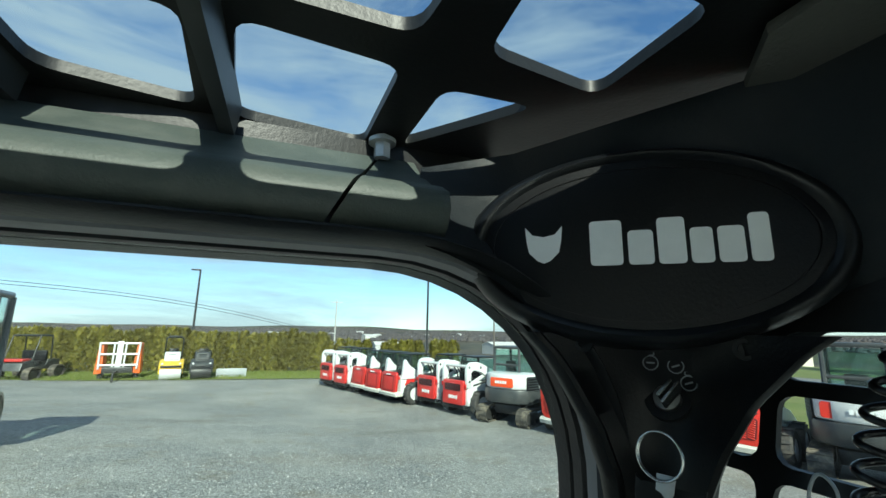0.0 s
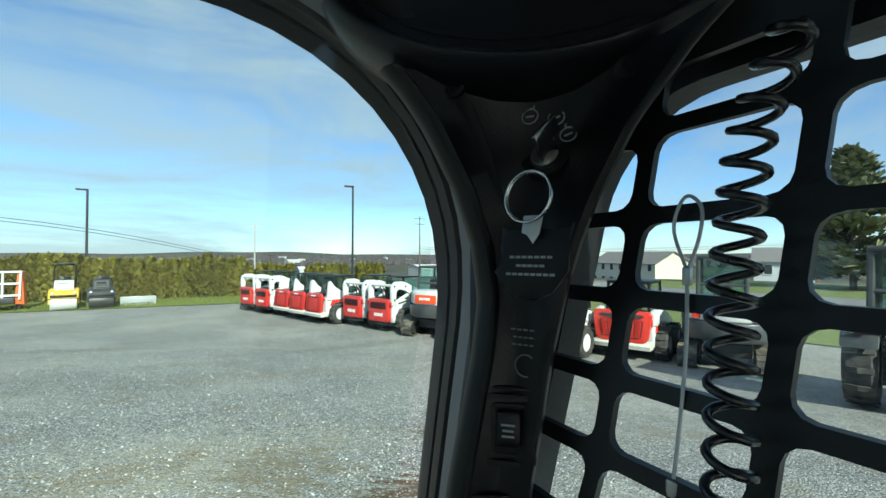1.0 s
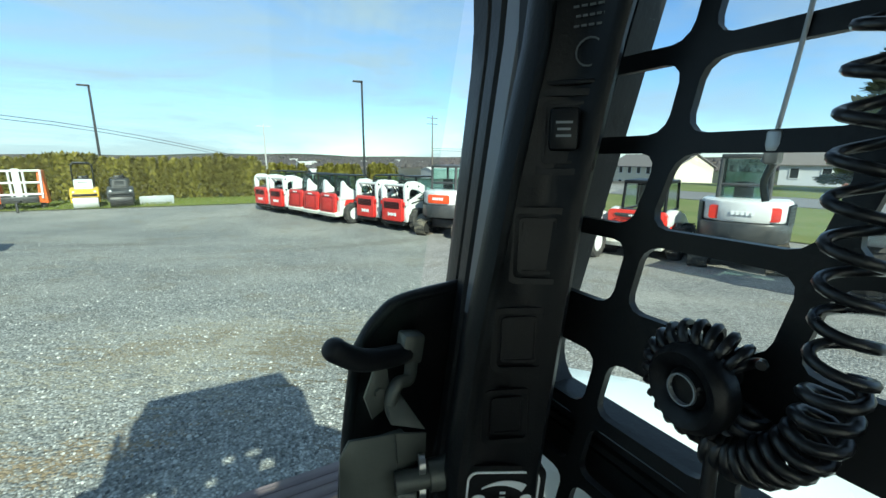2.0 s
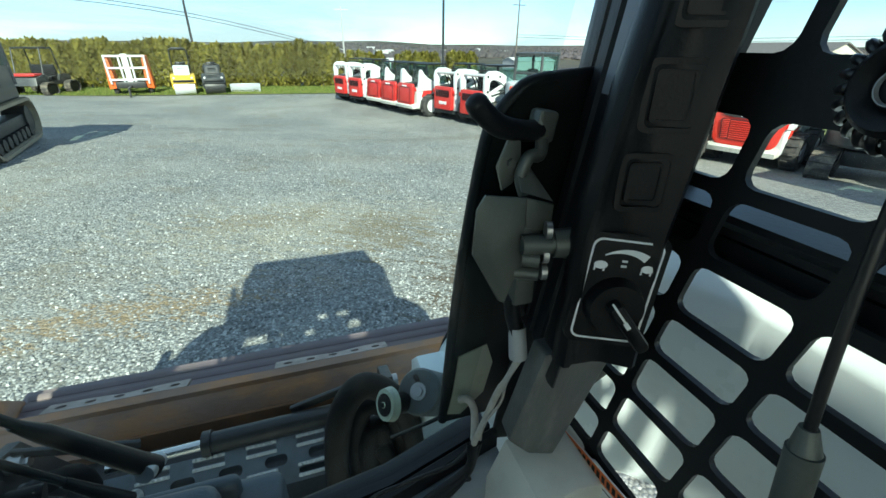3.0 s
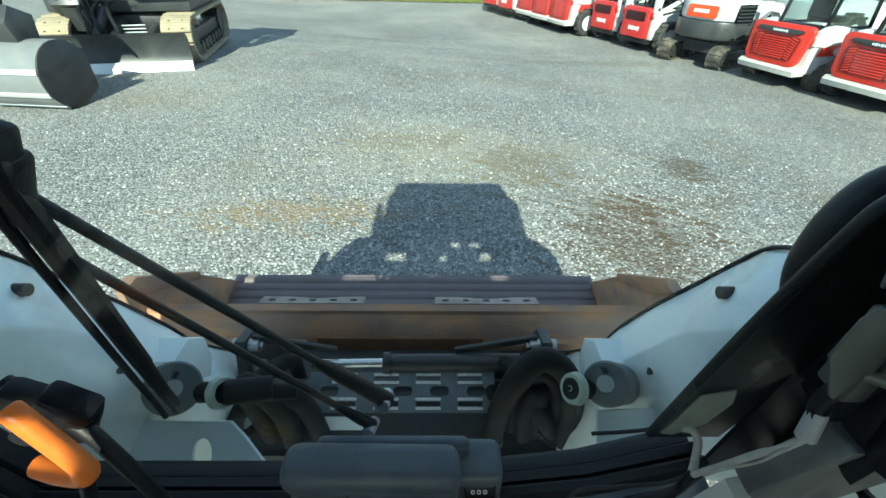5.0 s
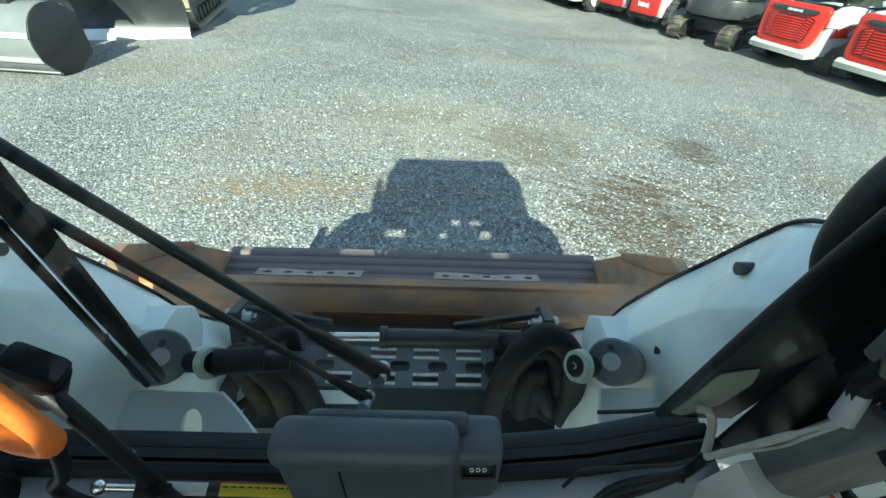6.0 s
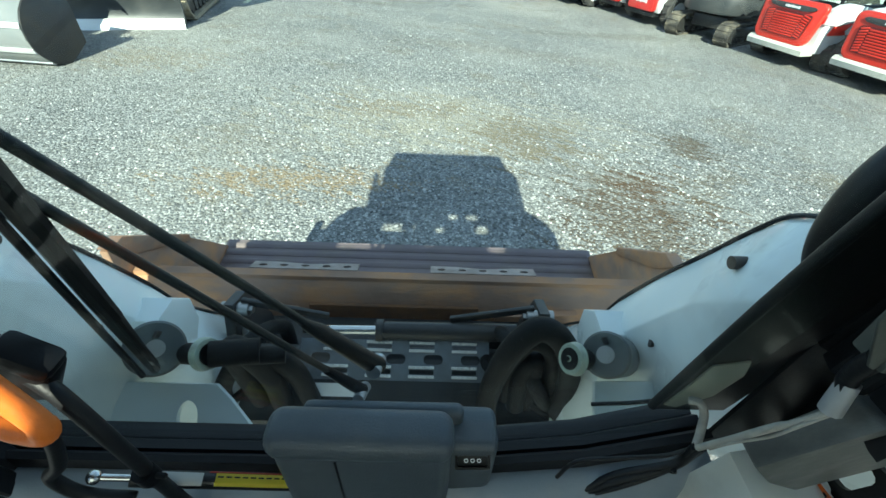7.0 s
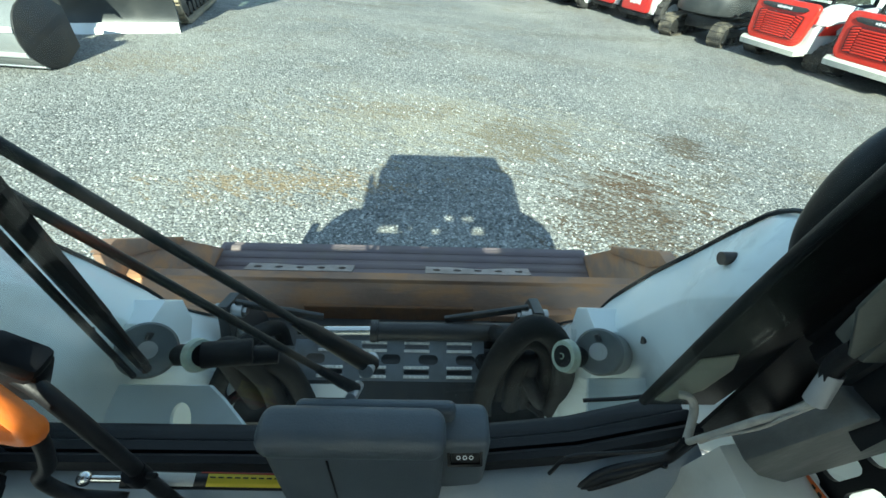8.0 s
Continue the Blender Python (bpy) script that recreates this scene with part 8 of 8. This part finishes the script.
b_ = bmesh.new()
plate(b_, [(-0.75, 0), (0.75, 0), (0.78, 0.45), (-0.78, 0.45)], [rrect(-0.70 + 0.36 * k, 0.06, -0.40 + 0.36 * k, 0.38, 0.02, 2) for k in range(4)], XZ(-0.3), 0.0, 0.03)
box(b_, (0, 0.0, 0.03), (1.5, 0.6, 0.04), 0.01)
box(b_, (0, 0.3, 0.22), (1.5, 0.03, 0.42), 0.01)
bin_ = solo("metal_tray", b_, M_ZINC, "grey galvanised open metal tray", "tray")
bin_.matrix_basis = at_ground(-2.35, 27.9, 5)


def tractor():
    t = thing("farm_tractor", "dark compact tractor with cab and red lights", "tractor")
    for s in (-1, 1):
        wheel(t, (s * 0.75, 0.0, 0.62), 0.62, 0.38, rim_mat=M_DGREY)
        wheel(t, (s * 0.65, 1.7, 0.40), 0.40, 0.26, rim_mat=M_DGREY)
    b = bmesh.new()
    extrude(b, [(-0.3, 0.5), (-0.3, 1.0), (0.9, 1.05), (1.0, 1.25), (2.2, 1.15), (2.25, 0.6), (0.9, 0.45)], YZ, -0.36, 0.36, 0.05)
    part("body", b, M_DGREY, t)
    for s in (-1, 1):
        b = bmesh.new()
        extrude(b, [(-0.7, 0.95), (-0.5, 1.25), (0.4, 1.25), (0.65, 0.95), (0.5, 1.15), (-0.45, 1.15)], lambda u, v, w, s=s: Vector((s * w, u, v)), 0.52, 0.95, 0.02)
        part("mudguard", b, M_DGREY, t)
        b = bmesh.new()
        box(b, (s * 0.72, -0.62, 1.22), (0.22, 0.05, 0.10), 0.02)
        part("tail_light", b, M_LENSR, t)
    b = bmesh.new()
    box(b, (0, -0.5, 0.75), (0.7, 0.3, 0.5), 0.04)
    part("hitch", b, M_DGREY, t)
    frame_cab(t, -0.62, 0.62, -0.55, 0.75, 1.2, 2.38, 0.05, M_DGREY, 0.06)
    return t


tractor().matrix_basis = pose(9.5, 1.9, ground_z(9.5, 1.9), 0, 0, -80)


def telehandler():
    """Only its raised boom and nose show behind the row."""
    t = thing("telehandler", "white telehandler with raised boom and red mark", "telehandler")
    for s in (-1, 1):
        for y in (-1.2, 1.2):
            wheel(t, (s * 0.95, y, 0.55), 0.55, 0.35)
    b = bmesh.new()
    extrude(b, [(-2.0, 0.5), (-2.0, 1.3), (-0.5, 1.4), (1.8, 1.1), (2.1, 0.6)], YZ, -0.8, 0.8, 0.05)
    part("body", b, M_WHITEC, t)
    b = bmesh.new()
    extrude(b, [(-1.35, 1.96), (-1.28, 2.26), (-1.16, 2.24), (-0.9, 2.06), (0.35, 2.04), (0.7, 2.28), (0.8, 2.24), (0.74, 1.92), (0.2, 1.84), (-0.2, 1.2), (-0.5, 1.2), (-0.5, 1.82)], YZ, -0.2, 0.2, 0.03)
    bo = part("boom", b, M_WHITEC, t)
    b = bmesh.new()
    for s in (-1, 1):
        box(b, (s * 0.205, -0.3, 1.94), (0.02, 0.5, 0.12), 0.005)
    part("red_mark", b, M_RED, bo)
    frame_cab(t, -0.8, -0.25, -0.6, 0.6, 1.0, 1.75, 0.05, M_DGREY, 0.05)
    return t


telehandler().matrix_basis = pose(12.3, 14.6, ground_z(12.3, 14.6), 0, 0, -72)

# ---------------------------------------------------------------- hedge, lawn, poles, houses, distance
def leaf_material(name, a, b, c):
    m = bpy.data.materials.new(name)
    m.use_nodes = True
    n, l = m.node_tree.nodes, m.node_tree.links
    p = n["Principled BSDF"]
    geo = n.new("ShaderNodeNewGeometry")
    r = n.new("ShaderNodeValToRGB")
    r.color_ramp.elements.new(0.5)
    for e, (pos_, col) in zip(r.color_ramp.elements, ((0, a), (0.55, b), (1.0, c))):
        e.position, e.color = pos_, (*col, 1)
    l.new(geo.outputs["Random Per Island"], r.inputs["Fac"])
    tc = n.new("ShaderNodeTexCoord")
    nz = n.new("ShaderNodeTexNoise")
    nz.inputs["Scale"].default_value = 1.4
    l.new(tc.outputs["Object"], nz.inputs["Vector"])
    mx = n.new("ShaderNodeMix")
    mx.data_type, mx.blend_type = "RGBA", "OVERLAY"
    mx.inputs["Factor"].default_value = 0.5
    l.new(r.outputs["Color"], mx.inputs["A"])
    l.new(nz.outputs["Color"], mx.inputs["B"])
    hs = n.new("ShaderNodeHueSaturation")
    oi = n.new("ShaderNodeObjectInfo")
    mr = n.new("ShaderNodeMapRange")
    mr.inputs["To Min"].default_value, mr.inputs["To Max"].default_value = 0.75, 1.25
    l.new(oi.outputs["Random"], mr.inputs["Value"])
    l.new(mr.outputs["Result"], hs.inputs["Value"])
    l.new(r.outputs["Color"], hs.inputs["Color"])
    l.new(hs.outputs["Color"], p.inputs["Base Color"])
    p.inputs["Roughness"].default_value = 0.75
    p.inputs["Specular IOR Level"].default_value = 0.25
    return m


M_ARBOR = leaf_material("olive_hedge_leaf", (0.075, 0.07, 0.012), (0.15, 0.135, 0.02), (0.22, 0.19, 0.04))
# needle tones raised to put the haze over the trees into their colour
M_CONIF = leaf_material("hazed_conifer_needles", (0.11, 0.135, 0.075), (0.18, 0.20, 0.11), (0.26, 0.25, 0.16))
M_BARE = leaf_material("bare_twigs", (0.10, 0.085, 0.07), (0.15, 0.13, 0.11), (0.2, 0.17, 0.14))
M_GRASS = leaf_material("lawn_blades", (0.07, 0.10, 0.018), (0.12, 0.155, 0.03), (0.20, 0.20, 0.06))
M_LAWN = mat("lawn_turf", (0.11, 0.14, 0.03), 0.9, 0, 0.3, 0.6, 0.5, 20, dirt=(0.2, 0.18, 0.07), dscale=0.5, damt=0.6)


def sprays(rng, count, shape, size, flat=0.4):
    """Many small leaf sprays; shape gives a place and an outward direction."""
    vs, fs = [], []
    for _ in range(count):
        p, d = shape(rng)
        s = size * rng.uniform(0.6, 1.35)
        side = d.cross(Vector((rng.uniform(-0.6, 0.6), rng.uniform(-0.6, 0.6), 1))).normalized() * s * 0.42
        up = (Vector((0, 0, 1)) * (1 - flat) + d * flat + Vector((rng.uniform(-.5, .5), rng.uniform(-.5, .5), rng.uniform(-.3, .3)))).normalized() * s
        k = len(vs)
        vs += [p - side, p + side, p + side * 0.7 + up * 0.8, p + up * 1.1, p - side * 0.7 + up * 0.75]
        fs.append((k, k + 1, k + 2, k + 3, k + 4))
    return vs, fs


def shrub_mesh(seed, h, r):
    rng = random.Random(seed)
    lumps = [(rng.uniform(0, 6.28), rng.uniform(0.1, 0.95), rng.uniform(0.08, 0.22)) for _ in range(14)]

    def shape(q):
        t = q.random() ** 0.85
        a = q.uniform(0, 6.283)
        rad = r * (1.0 - 0.62 * t ** 2.2) * (0.55 + 0.45 * q.random() ** 0.4)
        for la, lt, lr in lumps:
            dd = math.cos(a - la)
            if dd > 0.7 and abs(t - lt) < 0.1:
                rad += lr * r
        d = Vector((math.cos(a), math.sin(a), 0.35)).normalized()
        return Vector((rad * math.cos(a), rad * math.sin(a), 0.05 + t * h * q.uniform(0.94, 1.03))), d
    vs, fs = sprays(rng, 1500, shape, 0.13)
    me = bpy.data.meshes.new("shrub")
    me.from_pydata([tuple(v) for v in vs], [], fs)
    me.materials.append(M_ARBOR)
    return me


shrubs = [shrub_mesh(s, 2.45, 0.55) for s in range(5)]
b_ = bmesh.new()
cyl(b_, (0, 0, -0.05), (0, 0, 1.9), 0.06, 0.02, 8)
trunk_me = finish(b_, "trunk", M_WOOD)
rng = random.Random(4)
for k in range(58):
    x = -22.5 + k * 0.60
    if x > 5.2 and (k % 6) in (0,):
        continue
    y = 30.6 - 0.13 * x + rng.uniform(-0.12, 0.12)
    sc = rng.uniform(0.93, 1.06) * (1.0 if x < 3 else 0.80)
    if x < -13:
        y += (-13 - x) * 0.25
    t = thing("hedge_shrub", "olive-green columnar hedge shrub", "shrub", group="hedge along the yard",
              m=pose(x, y, ground_z(x, y), 0, 0, rng.uniform(0, 360)))
    t.scale = (sc, sc, sc)
    for nm, me in (("crown", shrubs[k % 5]), ("trunk", trunk_me)):
        o = new(nm, me)
        o.parent = t

# grass at the hedge's foot and beyond the machines
def sheet(name, outline, material, label, lift):
    b = bmesh.new()
    n = 26
    (x0, y0), (x1, y1), (x2, y2), (x3, y3) = outline
    g_ = []
    for i in range(n + 1):
        row = []
        for j in range(n + 1):
            u, v = i / n, j / n
            x = (x0 * (1 - u) + x1 * u) * (1 - v) + (x3 * (1 - u) + x2 * u) * v
            y = (y0 * (1 - u) + y1 * u) * (1 - v) + (y3 * (1 - u) + y2 * u) * v
            row.append(b.verts.new((x, y, ground_z(x, y) + lift)))
        g_.append(row)
    for i in range(n):
        for j in range(n):
            b.faces.new((g_[i][j], g_[i + 1][j], g_[i + 1][j + 1], g_[i][j + 1]))
    return solo(name, b, material, label, "ground", kind="structure")


sheet("lawn", [(-24, 28.6), (5.5, 25.4), (7.5, 31.0), (-24, 34.5)], M_LAWN, "strip of green lawn under the hedge", 0.03)
sheet("lawn_verge", [(14.5, 14.0), (19.5, -10.0), (32, -12.0), (26, 22.0)], M_LAWN, "patchy lawn beside the road", 0.03)
M_ROAD = mat("asphalt", (0.16, 0.16, 0.16), 0.85, 0, 0.15, 0.6, 0.3, 30)
sheet("road", [(26.2, 22.0), (32.2, -12.0), (39.0, -14.0), (33.0, 26.0)], M_ROAD, "grey asphalt road past the yard", 0.04)
sheet("lawn_far", [(33.2, 26.0), (39.2, -14.0), (70, -20), (64, 40)], M_LAWN, "lawn round the houses", 0.035)


def grass_tufts(x0, y0, x1, y1, depth, count, seed):
    rng = random.Random(seed)
    vs, fs = [], []
    for _ in range(count):
        u, v = rng.random(), rng.random()
        x, y = x0 + (x1 - x0) * u, y0 + (y1 - y0) * u + depth * v
        z = ground_z(x, y) + 0.02
        h, a = rng.uniform(0.05, 0.14), rng.uniform(0, 6.28)
        w = 0.02
        k = len(vs)
        vs += [(x - w * math.cos(a), y - w * math.sin(a), z), (x + w * math.cos(a), y + w * math.sin(a), z), (x + rng.uniform(-.04, .04), y + rng.uniform(-.04, .04), z + h)]
        fs.append((k, k + 1, k + 2))
    me = bpy.data.meshes.new("grass")
    me.from_pydata(vs, [], fs)
    me.materials.append(M_GRASS)
    return tagged(new("grass", me), "short green grass along the hedge", "grass", kind="stuff")


grass_tufts(-24, 28.7, 5.5, 25.5, 4.6, 30000, 3)


def light_pole(label, h):
    t = thing("light_pole", label, "light pole", group="yard light poles")
    b = bmesh.new()
    cyl(b, (0, 0, 0), (0, 0, h), 0.10, 0.075, 12)
    part("pole", b, M_POLE, t)
    b = bmesh.new()
    box(b, (-0.32, 0, h + 0.03), (0.75, 0.34, 0.12), 0.03)
    part("lamp_head", b, M_POLE, t)
    return t


light_pole("tall dark bronze light pole behind the hedge", 7.7).matrix_basis = pose(-7.0, 42, -0.85, 0, 0, 0)
light_pole("tall dark bronze light pole behind the parked loaders", 8.4).matrix_basis = pose(11.5, 34.3, -0.85, 0, 0, 0)


def utility_pole(x, y, h, arms=1, light=False):
    z = ground_z(x, y)
    t = thing("utility_pole", "weathered utility pole with cross-arms", "utility pole", group="utility poles", m=pose(x, y, z))
    b = bmesh.new()
    cyl(b, (0, 0, 0), (0, 0, h), 0.16 if arms else 0.10, 0.10 if arms else 0.07, 10)
    part("pole", b, M_FARWALL if light else M_WOOD, t)
    for k in range(arms):
        b = bmesh.new()
        box(b, (0, 0, h - 0.5 - 1.1 * k), (2.4, 0.12, 0.14), 0.01)
        part("cross_arm", b, M_FARWALL if light else M_WOOD, t)
    return t


utility_pole(38.9, 75.6, 12.6, 2)
utility_pole(9.5, 84.5, 10.5, 1, True)
utility_pole(17.2, 51.8, 7.5, 0, True)
utility_pole(27.5, 29.0, 8.0, 0, True)
bm = bmesh.new()
for zz in (6.2, 6.6):
    tube(bm, smooth_pts([(-70, 58, zz + 1.5), (-20, 66, zz - 0.4), (9.5, 84.5, zz - 5.6)], 8), 0.035, 5)
solo("power_line", bm, M_RUBBER, "thin black overhead power line", "power line")
bm = bmesh.new()
for zz in (0.0, 0.4):
    tube(bm, smooth_pts([(38.9, 75.6, 3.2 + zz), (60, 55, 2.6 + zz), (110, 20, 4.2 + zz)], 8), 0.03, 5)
solo("power_line", bm, M_RUBBER, "thin black overhead power line", "power line")


def house(label, w, d, h, roof_h, wall_mat, m, rows, chimney=False):
    t = thing("house", label, "house", group="houses beyond the road", m=m)
    b = bmesh.new()
    extrude(b, [(-d / 2, 0), (d / 2, 0), (d / 2, h), (0, h + roof_h), (-d / 2, h)], lambda u, v, q: Vector((q, u, v)), -w / 2, w / 2)
    wall = part("wall", b, wall_mat, t)
    for s in (-1, 1):
        b = bmesh.new()
        o = 0.35
        extrude(b, [(0, h + roof_h), (s * (d / 2 + o), h - roof_h * o / (d / 2)), (s * (d / 2 + o), h - roof_h * o / (d / 2) + 0.14), (0, h + roof_h + 0.16)], lambda u, v, q: Vector((q, u, v)), -w / 2 - o, w / 2 + o)
        part("roof", b, M_ROOF, t)
    for r_ in range(rows):
        n = max(2, int(w / 2.4))
        for k in range(n):
            for s in (-1, 1):
                x = -w / 2 + (k + 0.5) * w / n
                win = new("window")
                win.parent = t
                b = bmesh.new()
                ring(b, rrect(-0.55, -0.75, 0.55, 0.75, 0.01, 1), rrect(-0.44, -0.64, 0.44, 0.64, 0.01, 1), lambda u, v, q, x=x, s=s, r_=r_: Vector((x + u, s * (d / 2 + 0.03 + q), 1.6 + r_ * 2.7 + v)), -0.05, 0.04)
                part("frame", b, M_WHITEC, win)
                b = bmesh.new()
                box(b, (x, s * (d / 2 + 0.02), 1.6 + r_ * 2.7), (0.88, 0.03, 1.28))
                part("pane", b, M_DARKWIN, win)
    if chimney:
        b = bmesh.new()
        box(b, (w * 0.5 + 0.3, 0, (h + roof_h) / 2 + 0.4), (0.7, 1.6, h + roof_h + 0.8), 0.03)
        part("chimney", b, M_BRICK, t)
    return t


house("pale two-storey house with grey roof across the road", 17, 9.0, 5.0, 2.2, M_SIDING, pose(78, 54.5, -4.6, 0, 0, -100), 2)
house("small white house with brick chimney across the road", 6.5, 5.5, 2.8, 1.7, M_SIDINGW, pose(72, 27.5, -1.6, 0, 0, -70), 1, True)


# conifers and bare trees beyond the road
def tree_meshes(seed, h, r, needles, count):
    rng = random.Random(seed)
    b = bmesh.new()
    cyl(b, (0, 0, -0.1), (0, 0, h * 0.97), h * 0.022, 0.02, 10)
    limbs = []
    z = h * 0.12
    while z < h * 0.96:
        t = z / h
        for _ in range(3):
            a = rng.uniform(0, 6.28)
            ln = r * (1 - t) ** 0.8 * rng.uniform(0.6, 1.1) + 0.15
            e = Vector((ln * math.cos(a), ln * math.sin(a), z + ln * rng.uniform(-0.15, 0.25)))
            tube(b, [(0, 0, z), e * 0.5 + Vector((0, 0, z * 0.5 + ln * 0.05)), e], [0.06 * (1.2 - t), 0.04 * (1.2 - t), 0.012], 5)
            limbs.append((Vector((0, 0, z)), e))
        z += h * 0.035

    def shape(q):
        a, e = limbs[int(q.random() * len(limbs))]
        k = q.random() ** 0.6
        p = a.lerp(e, k) + Vector((q.gauss(0, 0.16), q.gauss(0, 0.16), q.gauss(0, 0.12))) * (r / 2.4)
        d = (e - a).normalized()
        return p, d
    vs, fs = sprays(rng, count, shape, 0.30 * r / 2.4, 0.7)
    me = bpy.data.meshes.new("crown")
    me.from_pydata([tuple(v) for v in vs], [], fs)
    me.materials.append(needles)
    return finish(b, "trunk", M_WOOD), me


for nm, label, mesh, spots in (("conifer_tree", "tall olive green conifer with ragged outline", tree_meshes(1, 11.0, 3.9, M_CONIF, 17000), ((44.8, 12.6, 1.0), (50, 9.4, 0.9), (46, 7.0, 0.8))),
                               ("bare_tree", "leafless grey-brown winter tree", tree_meshes(2, 8.0, 2.6, M_BARE, 3000), ((41.2, 49.6, 0.72),))):
    for x, y, s in spots:
        t = thing(nm, label, "tree", group="trees beyond the yard", m=pose(x, y, ground_z(x, y), 0, 0, x * 37))
        t.scale = (s, s, s)
        for pn, me in zip(("trunk", "crown"), mesh):
            o = new(pn, me)
            o.parent = t

# far barns and sheds across the valley
rng = random.Random(11)
def shed(x, y, w, d, h, rz):
    z = ground_z(x, y)
    t = thing("far_building", "low white building far across the valley", "building", group="far buildings", m=pose(x, y, z - 0.5, 0, 0, rz))
    b = bmesh.new()
    extrude(b, [(-d / 2, 0), (d / 2, 0), (d / 2, h), (0, h * 1.25), (-d / 2, h)], lambda u, v, q: Vector((q, u, v)), -w / 2, w / 2)
    part("wall", b, M_FARWALL, t)
    b = bmesh.new()
    for s in (-1, 1):
        extrude(b, [(0, h * 1.26), (s * d * 0.53, h * 0.99), (s * d * 0.53, h * 1.03), (0, h * 1.31)], lambda u, v, q: Vector((q, u, v)), -w / 2 - 0.3, w / 2 + 0.3)
    part("roof", b, M_FARWALL, t)


shed(54, 224, 18, 9, 5.0, 0)
shed(118, 215, 24, 12, 5.5, 5)
for k in range(38):
    a = radians(rng.uniform(-42, 50))
    d = rng.uniform(420, 1100)
    shed(d * math.sin(a), d * math.cos(a), rng.uniform(8, 22), rng.uniform(8, 14), rng.uniform(3.5, 6.0), rng.uniform(-30, 30))

# far woods, base colour lightened to stand in for distance haze
M_FARWOOD = mat("hazed_winter_wood", (0.085, 0.080, 0.085), 0.95, 0, 0.5, 0.25, 0.0, 5, dirt=(0.10, 0.085, 0.07), dscale=0.06, damt=0.6, spec=0.0)


def far_woods():
    rng = random.Random(21)
    vs, fs = [], []
    for _ in range(1500):
        a = radians(rng.uniform(-70, 75))
        d = rng.uniform(480, 1700)
        x, y = d * math.sin(a), d * math.cos(a)
        z = ground_z(x, y)
        n = rng.randint(4, 9)
        for _ in range(n):
            px, py = x + rng.gauss(0, 7), y + rng.gauss(0, 7)
            h, w = rng.uniform(3, 6.5), rng.uniform(3, 7)
            k = len(vs)
            m_ = 6
            vs += [(px + w * math.cos(q) * rng.uniform(.6, 1), py + w * math.sin(q) * rng.uniform(.6, 1), z + rng.uniform(0, 1.5)) for q in (6.283 * i / m_ for i in range(m_))]
            vs += [(px + 0.55 * w * math.cos(q) * rng.uniform(.5, 1), py + 0.55 * w * math.sin(q) * rng.uniform(.5, 1), z + h * rng.uniform(.7, 1.0)) for q in (6.283 * i / m_ for i in range(m_))]
            fs += [(k + i, k + (i + 1) % m_, k + m_ + (i + 1) % m_, k + m_ + i) for i in range(m_)] + [tuple(k + m_ + i for i in range(m_))]
    me = bpy.data.meshes.new("far_woods")
    me.from_pydata(vs, [], fs)
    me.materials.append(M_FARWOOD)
    me.shade_smooth()
    return tagged(new("far_woods", me), "grey-brown winter woods across the valley", "woods", kind="stuff")


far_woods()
